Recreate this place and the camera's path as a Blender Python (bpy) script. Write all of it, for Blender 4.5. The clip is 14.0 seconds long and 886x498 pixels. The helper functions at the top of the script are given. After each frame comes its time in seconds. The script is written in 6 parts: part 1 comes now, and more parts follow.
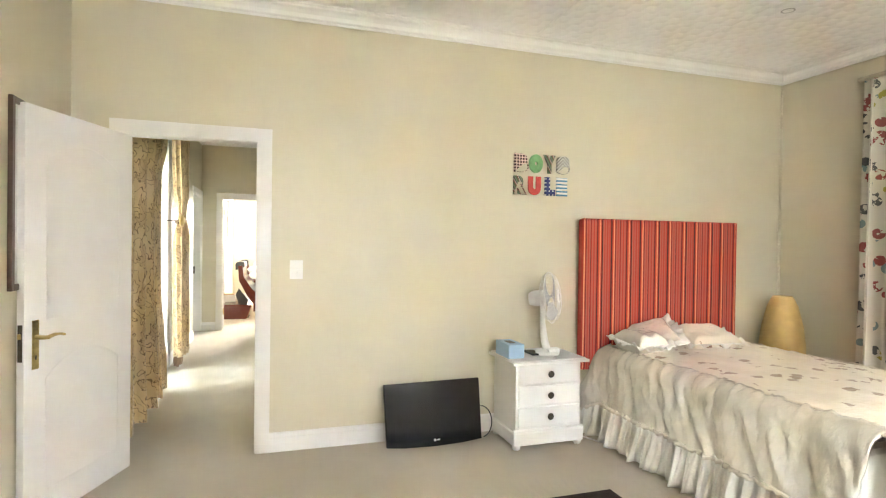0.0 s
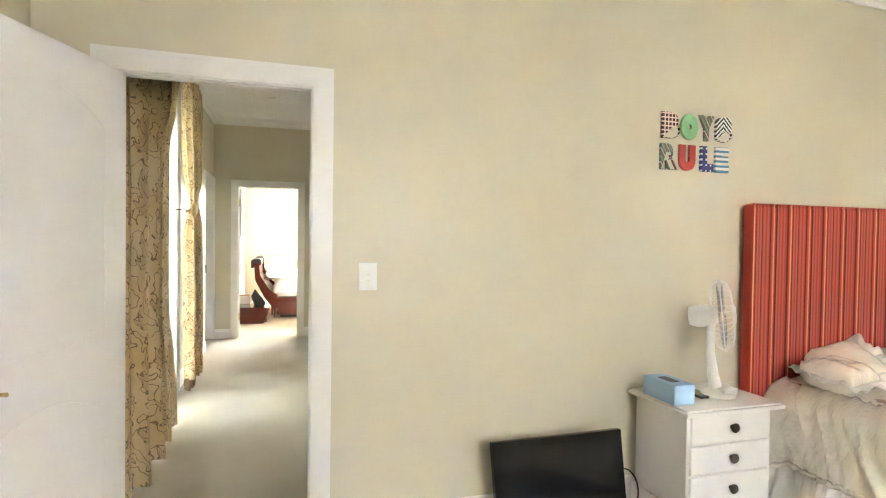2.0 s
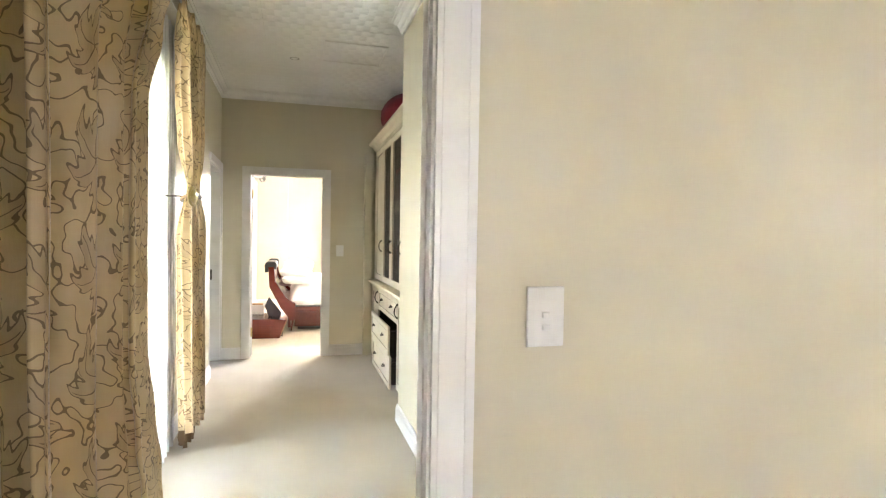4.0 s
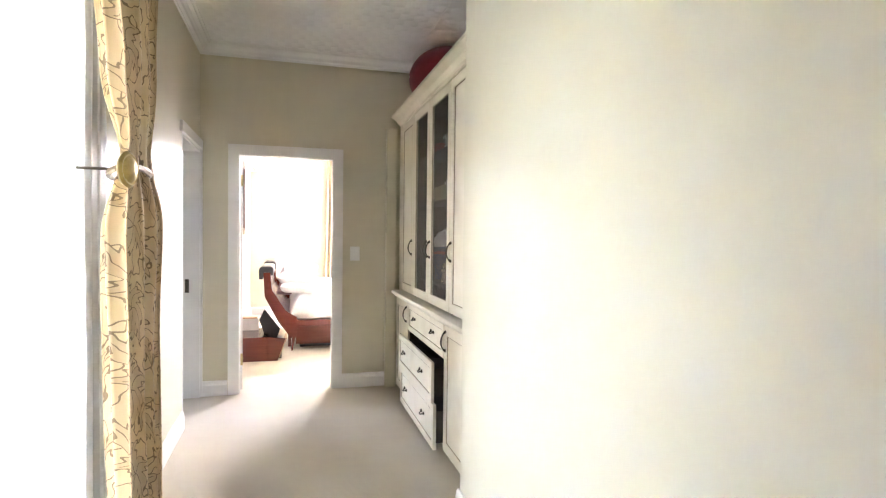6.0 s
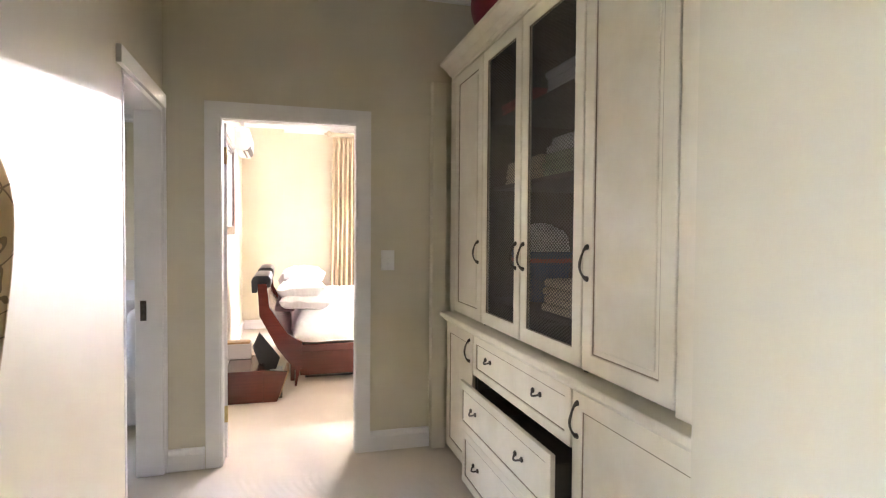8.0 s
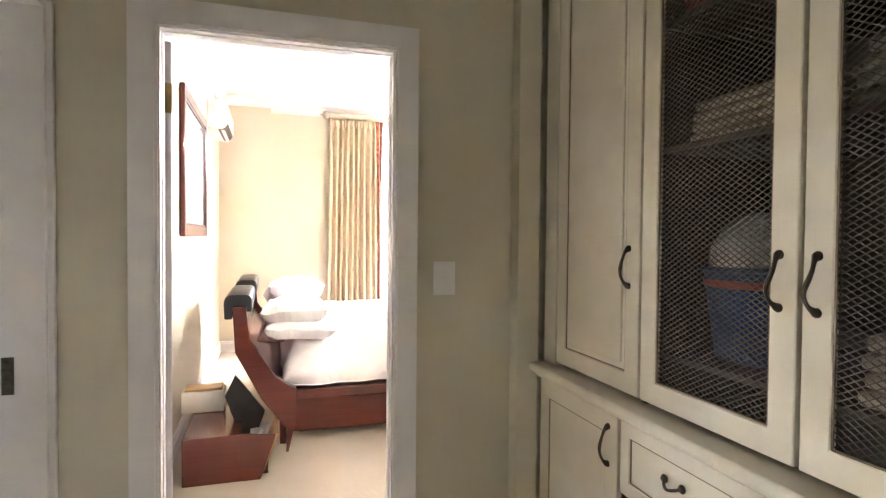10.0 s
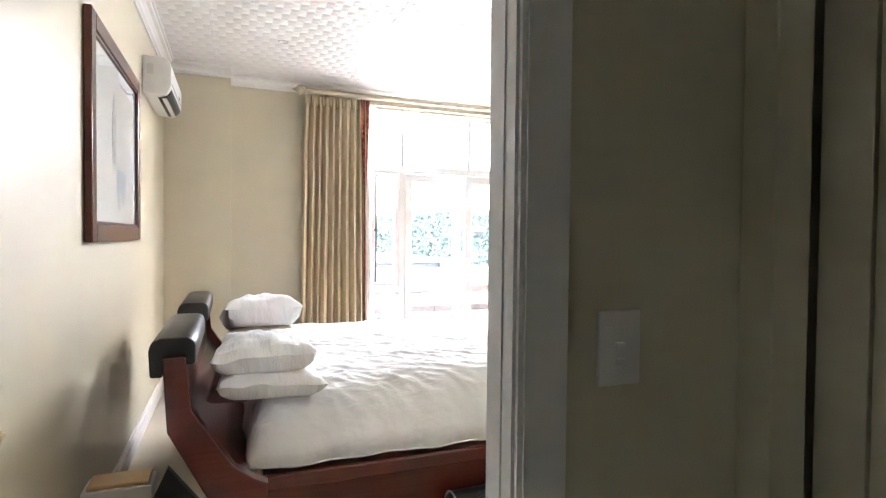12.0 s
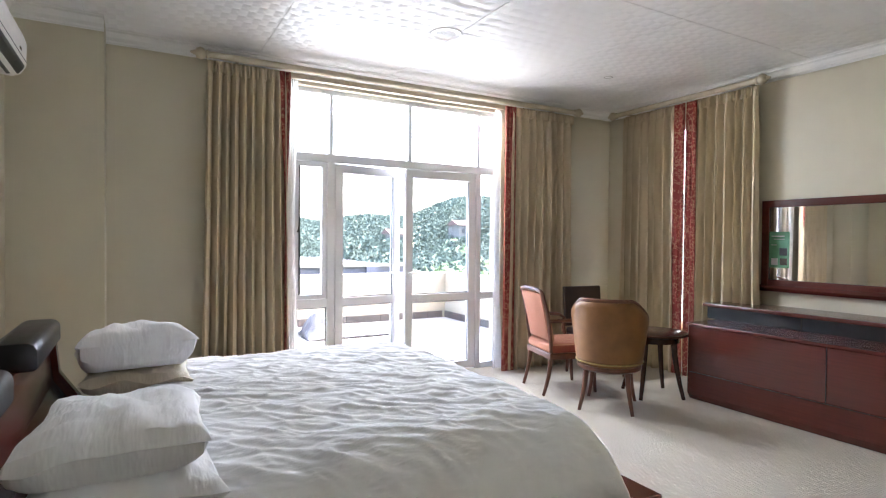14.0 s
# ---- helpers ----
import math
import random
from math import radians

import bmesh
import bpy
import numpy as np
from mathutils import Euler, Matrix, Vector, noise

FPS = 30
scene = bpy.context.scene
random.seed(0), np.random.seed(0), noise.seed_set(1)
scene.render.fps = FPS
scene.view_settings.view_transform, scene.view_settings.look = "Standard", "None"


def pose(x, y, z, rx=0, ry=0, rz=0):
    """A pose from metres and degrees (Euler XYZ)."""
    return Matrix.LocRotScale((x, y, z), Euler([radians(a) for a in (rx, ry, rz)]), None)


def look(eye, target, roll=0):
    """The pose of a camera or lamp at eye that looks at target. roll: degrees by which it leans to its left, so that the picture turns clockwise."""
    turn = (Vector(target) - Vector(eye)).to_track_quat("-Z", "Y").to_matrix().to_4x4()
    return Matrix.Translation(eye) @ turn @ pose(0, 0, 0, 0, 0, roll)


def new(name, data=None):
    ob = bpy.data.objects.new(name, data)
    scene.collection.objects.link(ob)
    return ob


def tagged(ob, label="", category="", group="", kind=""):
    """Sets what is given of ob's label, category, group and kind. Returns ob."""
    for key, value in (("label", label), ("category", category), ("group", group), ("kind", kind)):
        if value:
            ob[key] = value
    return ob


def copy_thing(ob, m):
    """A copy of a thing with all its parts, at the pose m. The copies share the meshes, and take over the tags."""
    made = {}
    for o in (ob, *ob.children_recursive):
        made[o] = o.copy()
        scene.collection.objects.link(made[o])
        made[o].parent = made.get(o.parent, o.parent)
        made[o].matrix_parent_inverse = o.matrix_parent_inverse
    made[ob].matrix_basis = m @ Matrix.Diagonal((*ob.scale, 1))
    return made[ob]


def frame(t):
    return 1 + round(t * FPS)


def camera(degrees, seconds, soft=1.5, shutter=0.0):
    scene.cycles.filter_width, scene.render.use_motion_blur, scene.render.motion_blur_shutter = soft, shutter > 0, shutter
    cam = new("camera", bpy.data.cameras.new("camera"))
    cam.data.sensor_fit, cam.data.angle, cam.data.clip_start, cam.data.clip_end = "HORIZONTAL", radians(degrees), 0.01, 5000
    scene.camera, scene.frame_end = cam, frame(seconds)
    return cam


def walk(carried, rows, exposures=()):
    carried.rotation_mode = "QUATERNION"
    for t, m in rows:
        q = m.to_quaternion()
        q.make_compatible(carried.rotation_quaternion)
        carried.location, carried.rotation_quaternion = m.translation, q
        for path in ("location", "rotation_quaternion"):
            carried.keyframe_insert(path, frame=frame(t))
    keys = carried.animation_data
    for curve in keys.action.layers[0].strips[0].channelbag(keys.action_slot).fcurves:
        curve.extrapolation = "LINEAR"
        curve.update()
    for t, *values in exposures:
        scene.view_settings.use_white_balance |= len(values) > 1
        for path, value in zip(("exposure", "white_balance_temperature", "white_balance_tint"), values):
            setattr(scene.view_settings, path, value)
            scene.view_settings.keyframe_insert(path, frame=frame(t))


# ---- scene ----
cam = camera(77.8, 14.0, 1.2)
PATH = [
    (0, (0.136, -0.574, 1.369), (0.701, 1.345, 1.349), 0.8),
    (0.5, (0.069, -0.274, 1.355), (0.628, 1.646, 1.334), 0.8),
    (1, (-0.015, 0.035, 1.356), (0.541, 1.956, 1.331), 0.7),
    (1.5, (-0.056, 0.37, 1.347), (0.489, 2.295, 1.319), 0.9),
    (2, (-0.122, 0.696, 1.36), (0.429, 2.618, 1.321), 0.8),
    (2.2, (-0.146, 0.826, 1.354), (0.401, 2.749, 1.317), 0.9),
    (4.5, (-0.277, 2.46, 1.342), (0.242, 4.392, 1.302), 0.8),
    (5, (-0.273, 2.808, 1.363), (0.242, 4.74, 1.314), 0.7),
    (5.5, (-0.303, 3.201, 1.369), (0.226, 5.129, 1.319), 0.8),
    (6, (-0.32, 3.542, 1.358), (0.217, 5.467, 1.307), 0.7),
    (6.5, (-0.314, 3.923, 1.36), (0.214, 5.851, 1.309), 0.7),
    (7, (-0.35, 4.326, 1.356), (0.184, 6.253, 1.303), 0.7),
    (9.3, (-0.386, 5.976, 1.349), (0.199, 7.887, 1.298), 0.6),
    (9.5, (-0.379, 6.129, 1.344), (0.21, 8.04, 1.299), 0.7),
    (10, (-0.383, 6.46, 1.342), (0.213, 8.369, 1.295), 0.5),
    (10.5, (-0.402, 6.774, 1.359), (0.209, 8.678, 1.312), 0.6),
    (11, (-0.391, 7.087, 1.351), (0.244, 8.984, 1.309), 0.6),
    (11.5, (-0.375, 7.366, 1.365), (0.291, 9.251, 1.317), 0.6),
    (12, (-0.364, 7.669, 1.366), (0.349, 9.538, 1.32), 0.6),
    (12.5, (-0.346, 7.929, 1.374), (0.427, 9.773, 1.325), 0.8),
    (13, (-0.316, 8.194, 1.366), (0.514, 10.012, 1.323), 0.4),
    (13.5, (-0.251, 8.383, 1.359), (0.63, 10.178, 1.318), 0.3),
    (14, (-0.189, 8.581, 1.362), (0.785, 10.328, 1.328), 0.5),
]
EXPOSURES = [(0, 8.25, 7700, 15), (2.2, 8.1, 7600, 16), (4.5, 8.0, 7250, 22), (5.5, 8.15, 6900, 26), (6.5, 7.95, 6750, 27), (7, 7.7, 6850, 29), (9.5, 7.4, 7250, 28), (10.5, 7.15, 6900, 25), (11, 6.8, 6750, 22), (11.5, 6.4, 6650, 20), (12, 5.8, 6550, 18), (13, 5.1, 6350, 17), (14, 4.6, 6300, 17)]
walk(cam, [(t, look(eye, target, roll)) for t, eye, target, roll in PATH], EXPOSURES)

# ---- world and light ----
SUN_EL, SUN_AZ = 56, 80
world = bpy.data.worlds.new("sky")
scene.world = world
world.use_nodes = True
wt = world.node_tree
sky = wt.nodes.new("ShaderNodeTexSky")
sky.sky_type = "NISHITA"
sky.sun_disc = False
sky.sun_elevation = radians(SUN_EL)
sky.sun_rotation = radians(SUN_AZ)
sky.dust_density = 4.0
wt.nodes["Background"].inputs["Strength"].default_value = 0.15
wt.links.new(sky.outputs[0], wt.nodes["Background"].inputs["Color"])
sun = new("sun", bpy.data.lights.new("sun", "SUN"))
sun.data.energy, sun.data.angle, sun.data.color = 0.6, radians(14), (1.0, 0.96, 0.9)
sun.rotation_euler = (radians(90 - SUN_EL), 0, radians(180 - SUN_AZ))

# daylight of the wide window behind the walk's start, in its opening
glow = new("window_daylight", bpy.data.lights.new("window_daylight", "AREA"))
glow.data.shape, glow.data.size, glow.data.size_y = "RECTANGLE", 1.6, 1.1
glow.data.energy, glow.data.color = 0.50, (0.95, 0.97, 1.0)
glow.matrix_basis = pose(1.307, -3.02, 1.55, 90, 0, 180)

# daylight of the bedroom's top lights, in their opening
bright = new("top_light_daylight", bpy.data.lights.new("top_light_daylight", "AREA"))
bright.data.shape, bright.data.size, bright.data.size_y = "RECTANGLE", 2.10, 0.12
bright.data.energy, bright.data.color = 3.4, (0.86, 0.95, 1.0)
bright.matrix_basis = pose(2.10, 13.575, 2.635, 30, 0, 180)

# ---- materials ----
class Nodes:
    """A small builder for node materials."""

    def __init__(self, name, rough=0.6, metal=0.0):
        self.mat = bpy.data.materials.new(name)
        self.mat.use_nodes = True
        self.t = self.mat.node_tree
        self.bsdf = self.t.nodes["Principled BSDF"]
        self.bsdf.inputs["Roughness"].default_value = rough
        self.bsdf.inputs["Metallic"].default_value = metal
        self.coord = self.node("ShaderNodeTexCoord").outputs["Object"]

    def node(self, kind, **props):
        n = self.t.nodes.new(kind)
        for key, value in props.items():
            setattr(n, key, value)
        return n

    def link(self, a, b):
        self.t.links.new(a, b)

    def put(self, socket, value):
        if isinstance(value, bpy.types.NodeSocket):
            self.link(value, socket)
        else:
            socket.default_value = value

    def scaled(self, scale, turn=(0, 0, 0)):
        n = self.node("ShaderNodeMapping")
        n.inputs["Scale"].default_value = scale if isinstance(scale, tuple) else (scale,) * 3
        n.inputs["Rotation"].default_value = [radians(a) for a in turn]
        self.link(self.coord, n.inputs["Vector"])
        return n.outputs[0]

    def noise(self, scale, detail=4.0, rough=0.55, vector=None):
        n = self.node("ShaderNodeTexNoise")
        n.inputs["Scale"].default_value, n.inputs["Detail"].default_value, n.inputs["Roughness"].default_value = scale, detail, rough
        self.link(vector or self.coord, n.inputs["Vector"])
        return n.outputs["Fac"]

    def wave(self, scale, direction="X", vector=None, distort=0.0, profile="SIN"):
        n = self.node("ShaderNodeTexWave", bands_direction=direction, wave_profile=profile)
        n.inputs["Scale"].default_value, n.inputs["Distortion"].default_value = scale, distort
        self.link(vector or self.coord, n.inputs["Vector"])
        return n.outputs["Fac"]

    def math(self, op, a, b=0.0):
        n = self.node("ShaderNodeMath", operation=op)
        self.put(n.inputs[0], a)
        self.put(n.inputs[1], b)
        return n.outputs[0]

    def axis(self, which, vector=None):
        n = self.node("ShaderNodeSeparateXYZ")
        self.link(vector or self.coord, n.inputs[0])
        return n.outputs[which]

    def ramp(self, fac, stops, constant=False):
        n = self.node("ShaderNodeValToRGB")
        r = n.color_ramp
        r.interpolation = "CONSTANT" if constant else "LINEAR"
        while len(r.elements) < len(stops):
            r.elements.new(0.5)
        for e, (at, col) in zip(r.elements, stops):
            e.position, e.color = at, (*col, 1)
        self.put(n.inputs[0], fac)
        return n.outputs[0]

    def mix(self, fac, a, b, blend="MIX"):
        n = self.node("ShaderNodeMix", data_type="RGBA", blend_type=blend)
        self.put(n.inputs["Factor"], fac)
        for s, v in ((n.inputs[6], a), (n.inputs[7], b)):
            self.put(s, (*v, 1) if isinstance(v, tuple) else v)
        return n.outputs[2]

    def colour(self, c):
        self.put(self.bsdf.inputs["Base Color"], (*c, 1) if isinstance(c, tuple) else c)
        return self

    def rough(self, r):
        self.put(self.bsdf.inputs["Roughness"], r)
        return self

    def bump(self, height, strength=0.3, distance=0.01):
        n = self.node("ShaderNodeBump")
        n.inputs["Strength"].default_value, n.inputs["Distance"].default_value = strength, distance
        self.link(height, n.inputs["Height"])
        self.link(n.outputs[0], self.bsdf.inputs["Normal"])
        return self


def shade(c, k):
    return tuple(min(1.0, v * k) for v in c)


def mottled(name, c, rough=0.6, metal=0.0, vary=0.12, scale=6.0, grain=90.0, relief=0.15, depth=0.002):
    """Paint, plaster or plastic: a base colour with soft stains and a fine grain."""
    n = Nodes(name, rough, metal)
    big = n.ramp(n.noise(scale, 5), [(0.3, shade(c, 1 - vary)), (0.7, shade(c, 1 + vary * 0.5))])
    n.colour(big)
    fine = n.noise(grain, 3)
    n.bump(fine, relief, depth)
    n.rough(n.math("ADD", n.math("MULTIPLY", n.noise(scale * 2, 3), 0.12), rough - 0.06))
    return n


WALL = mottled("wall_paint", (0.610, 0.553, 0.415), 0.42, vary=0.05, scale=1.3, grain=160, relief=0.12).mat
TRIM = mottled("white_gloss_paint", (0.78, 0.76, 0.73), 0.32, vary=0.05, scale=4, grain=60, relief=0.06).mat
DOORPAINT = mottled("door_paint", (0.76, 0.74, 0.73), 0.36, vary=0.04, scale=3, grain=120, relief=0.08).mat


def make_ceiling():
    n = Nodes("embossed_ceiling_board", 0.5)
    pitch = 0.105
    x, y = n.axis(0), n.axis(1)
    row = n.math("FLOOR", n.math("DIVIDE", y, pitch))
    shift = n.math("MULTIPLY", n.math("MODULO", row, 2.0), 0.5)
    fx = n.math("ABSOLUTE", n.math("SUBTRACT", n.math("FRACT", n.math("ADD", n.math("DIVIDE", x, pitch), shift)), 0.5))
    fy = n.math("ABSOLUTE", n.math("SUBTRACT", n.math("FRACT", n.math("DIVIDE", y, pitch)), 0.5))
    # a raised diamond in each field, with a small dished middle
    d = n.math("ADD", fx, fy)
    dome = n.math("SMOOTH_MIN", n.math("SUBTRACT", 0.62, d), 0.32)
    dish = n.math("MULTIPLY", n.math("LESS_THAN", d, 0.17), -0.08)
    h = n.math("ADD", n.math("ADD", dome, dish), n.math("MULTIPLY", n.noise(40, 3), 0.06))
    n.colour(n.ramp(n.noise(1.5, 5), [(0.3, (0.76, 0.745, 0.72)), (0.7, (0.82, 0.81, 0.79))]))
    return n.bump(h, 0.55, 0.022).mat


CEILING = make_ceiling()
CORNICE = mottled("cornice_plaster", (0.80, 0.79, 0.76), 0.5, vary=0.04, scale=5, grain=200).mat


def make_carpet():
    n = Nodes("cream_loop_carpet", 0.95)
    rows = n.wave(24.0, "Y")
    loops = n.noise(220, 2)
    big = n.ramp(n.noise(1.2, 5), [(0.25, (0.50, 0.44, 0.35)), (0.75, (0.62, 0.56, 0.46))])
    n.colour(n.mix(n.math("MULTIPLY", n.noise(300, 2), 0.35), big, (0.40, 0.34, 0.26)))
    n.bump(n.math("ADD", n.math("MULTIPLY", rows, 0.6), loops), 0.5, 0.006)
    return n.mat


CARPET = make_carpet()


# ---- mesh helpers ----
def bm_box(bm, x0, y0, z0, x1, y1, z1):
    xs, ys, zs = sorted((x0, x1)), sorted((y0, y1)), sorted((z0, z1))
    v = [bm.verts.new((x, y, z)) for z in zs for y in ys for x in xs]
    for f in ((0, 2, 3, 1), (4, 5, 7, 6), (0, 1, 5, 4), (2, 6, 7, 3), (0, 4, 6, 2), (1, 3, 7, 5)):
        bm.faces.new([v[i] for i in f])
    return v


def boxed(*sides, bevel=0.0, segments=2):
    """A bmesh of one or more boxes (x0, y0, z0, x1, y1, z1), with rounded edges."""
    bm = bmesh.new()
    for s in sides:
        bm_box(bm, *s)
    if bevel:
        bmesh.ops.bevel(bm, geom=bm.edges[:], offset=bevel, segments=segments, profile=0.5, affect="EDGES")
    return bm


def prism(outline, axis, a, b, bevel=0.0):
    """A closed outline of (u, v) points drawn out along an axis from a to b. axis x: (y, z); y: (x, z); z: (x, y)."""
    bm = bmesh.new()

    def place(u, v, w):
        return (w, u, v) if axis == "x" else (u, w, v) if axis == "y" else (u, v, w)

    lo = [bm.verts.new(place(u, v, a)) for u, v in outline]
    hi = [bm.verts.new(place(u, v, b)) for u, v in outline]
    bm.faces.new(lo)
    bm.faces.new(hi)
    for i in range(len(outline)):
        j = (i + 1) % len(outline)
        bm.faces.new((lo[i], lo[j], hi[j], hi[i]))
    bmesh.ops.recalc_face_normals(bm, faces=bm.faces[:])
    if bevel:
        bmesh.ops.bevel(bm, geom=bm.edges[:], offset=bevel, segments=2, profile=0.5, affect="EDGES")
    return bm


def lathe(profile, steps=24, bm=None, m=None):
    """A turned shape about z from (radius, z) points, closed at both ends."""
    bm = bm or bmesh.new()
    rings = []
    for r, z in profile:
        rings.append([bm.verts.new((m or Matrix()) @ Vector((r * math.cos(i * math.tau / steps), r * math.sin(i * math.tau / steps), z))) for i in range(steps)])
    for a, b in zip(rings, rings[1:]):
        for i in range(steps):
            j = (i + 1) % steps
            bm.faces.new((a[i], a[j], b[j], b[i]))
    bm.faces.new(rings[0][::-1])
    bm.faces.new(rings[-1])
    return bm


def tube(points, radius, steps=8, bm=None, closed=False, radii=None):
    """A round bar along a line of points."""
    bm = bm or bmesh.new()
    pts = [Vector(p) for p in points]
    rings, up = [], None
    for i, p in enumerate(pts):
        if closed:
            d = (pts[(i + 1) % len(pts)] - pts[i - 1]).normalized()
        else:
            d = (pts[min(i + 1, len(pts) - 1)] - pts[max(i - 1, 0)]).normalized()
        if up is None:
            up = d.orthogonal().normalized()
        up = (up - d * up.dot(d)).normalized()
        side = d.cross(up)
        r = radii[i] if radii else radius
        rings.append([bm.verts.new(p + up * r * math.cos(k * math.tau / steps) + side * r * math.sin(k * math.tau / steps)) for k in range(steps)])
    pairs = list(zip(rings, rings[1:])) + ([(rings[-1], rings[0])] if closed else [])
    for a, b in pairs:
        for k in range(steps):
            j = (k + 1) % steps
            bm.faces.new((a[k], a[j], b[j], b[k]))
    if not closed:
        bm.faces.new(rings[0][::-1])
        bm.faces.new(rings[-1])
    return bm


def grid(nu, nv, f, cloth=None):
    """A sheet of nu by nv quads whose points are f(u, v), with u and v from 0 to 1. cloth: its flat width and height, for the weave."""
    bm = bmesh.new()
    rows = [[bm.verts.new(f(i / nu, j / nv)) for i in range(nu + 1)] for j in range(nv + 1)]
    for a, b in zip(rows, rows[1:]):
        for i in range(nu):
            bm.faces.new((a[i], a[i + 1], b[i + 1], b[i]))
    if cloth:
        flat = bm.loops.layers.uv.new("flat")
        for k, face in enumerate(bm.faces):
            i, j = k % nu, k // nu
            for loop, (p, q) in zip(face.loops, ((i, j), (i + 1, j), (i + 1, j + 1), (i, j + 1))):
                loop[flat].uv = (p / nu * cloth[0], -q / nv * cloth[1])
    return bm


HERE = set()


def part(name, bm, material, parent=None, label="", smooth=False, thick=0.0):
    """Links a bmesh as one mesh object, under a thing or a part."""
    me = bpy.data.meshes.new(name)
    if not thick:
        bmesh.ops.recalc_face_normals(bm, faces=bm.faces[:])
    bm.to_mesh(me)
    bm.free()
    me.materials.append(material)
    if smooth:
        me.shade_smooth()
        if not thick:
            me.set_sharp_from_angle(angle=radians(40))
    ob = new(name, me)
    ob.parent = parent
    if parent and parent.type == "EMPTY" and parent.name not in HERE:
        ob.matrix_parent_inverse = parent.matrix_basis.inverted()
    if thick:
        s = ob.modifiers.new("thickness", "SOLIDIFY")
        s.thickness, s.offset = thick, 0.0
    return tagged(ob, label)


def thing(name, m, label, category, group="", local=False):
    """An Empty at a thing's base, to hold its parts. local: the parts are built about it, else in the world."""
    ob = new(name)
    ob.empty_display_size = 0.05
    ob.matrix_basis = m
    if local:
        HERE.add(ob.name)
    return tagged(ob, label, category, group)


def structure(name, bm, material, label, category, smooth=False, parent=None):
    return tagged(part(name, bm, material, parent, smooth=smooth), label, category, kind="structure")


def wall_bm(axis, a, b, s0, s1, z0, z1, holes=()):
    """A wall from a to b across its thickness and s0 to s1 along it, in one piece; holes: (from, to, bottom, top)."""
    bm = bmesh.new()
    ss = sorted({s0, s1, *[v for h in holes for v in h[:2]]})
    zz = sorted({z0, z1, *[v for h in holes for v in h[2:]]})
    made = {}

    def vert(w, u, v):
        key = (w, round(u, 5), round(v, 5))
        if key not in made:
            made[key] = bm.verts.new((w, u, v) if axis == "x" else (u, w, v))
        return made[key]

    def solid(i, j):
        if not (0 <= i < len(ss) - 1 and 0 <= j < len(zz) - 1):
            return False
        u, v = (ss[i] + ss[i + 1]) / 2, (zz[j] + zz[j + 1]) / 2
        return not any(p < u < q and lo < v < hi for p, q, lo, hi in holes)

    for i in range(len(ss) - 1):
        for j in range(len(zz) - 1):
            if solid(i, j):
                p, q, lo, hi = ss[i], ss[i + 1], zz[j], zz[j + 1]
                for w in (a, b):
                    bm.faces.new((vert(w, p, lo), vert(w, q, lo), vert(w, q, hi), vert(w, p, hi)))
                for di, dj, e in ((-1, 0, ((p, lo), (p, hi))), (1, 0, ((q, lo), (q, hi))), (0, -1, ((p, lo), (q, lo))), (0, 1, ((p, hi), (q, hi)))):
                    if not solid(i + di, j + dj):
                        (u0, v0), (u1, v1) = e
                        bm.faces.new((vert(a, u0, v0), vert(a, u1, v1), vert(b, u1, v1), vert(b, u0, v0)))
    return bm


def ring_bm(axis, a, b, s0, s1, z0, z1, width, bars=(), bevel=0.0025):
    """A rectangular frame in one piece; bars: (bottom, top) of cross rails."""
    edges = [z0 + width] + [v for bar in bars for v in bar] + [z1 - width]
    bm = wall_bm(axis, a, b, s0, s1, z0, z1, [(s0 + width, s1 - width, edges[k], edges[k + 1]) for k in range(0, len(edges), 2)])
    bmesh.ops.recalc_face_normals(bm, faces=bm.faces[:])
    sharp = [e for e in bm.edges if len(e.link_faces) == 2 and e.calc_face_angle(0) > 0.5]
    bmesh.ops.bevel(bm, geom=sharp, offset=bevel, segments=1, profile=0.5, affect="EDGES")
    return bm


# ---- the shell ----
TOP = 2.90
structure("floor", boxed((-5.3, -3.3, -0.25, 4.98, 13.6, 0)), CARPET, "cream loop-pile carpet laid through all the rooms", "carpet floor")
boards = [(-5.3, -3.3, TOP, 4.98, 13.75, TOP + 0.2)]
for i in range(9):
    for j in range(7):
        boards.append((-5.298 + 1.2 * i, -3.29 + 2.4 * j, TOP - 0.005, -5.304 + 1.2 * (i + 1), -3.296 + 2.4 * (j + 1), TOP + 0.001))
structure("ceiling", boxed(*[(a, b, c, min(d, 4.97), e, f) for a, b, c, d, e, f in boards]), CEILING, "white embossed ceiling boards", "ceiling")

D1 = (-0.805, -0.054, 0, 2.0)
D2 = (-0.73, 0.04, 0, 2.005)
structure("wall_boys_door", wall_bm("y", 3.30, 3.37, -1.25, 4.5, 0, TOP, [D1]), WALL, "beige painted wall with a doorway", "wall")
structure("wall_boys_left", wall_bm("x", -1.25, -1.09, -3.0, 3.30, 0, TOP), WALL, "beige painted wall", "wall")
structure("wall_boys_right", wall_bm("x", 4.33, 4.5, -3.0, 3.30, 0, TOP, [(0.7, 1.3, 1.35, 2.25)]), WALL, "beige painted wall with a window", "wall")
structure("wall_boys_back", wall_bm("y", -3.15, -3.0, -1.25, 4.5, 0, TOP, [(0.4, 2.1, 0.95, 2.15)]), WALL, "beige painted wall with a window", "wall")
structure("wall_corridor_left", wall_bm("x", -1.16, -1.03, 3.17, 8.415, 0, TOP, [(4.0, 5.7, 0.0, 2.38), (7.63, 8.39, 0, 2.03)]), WALL, "beige painted wall with a tall window and a doorway", "wall")
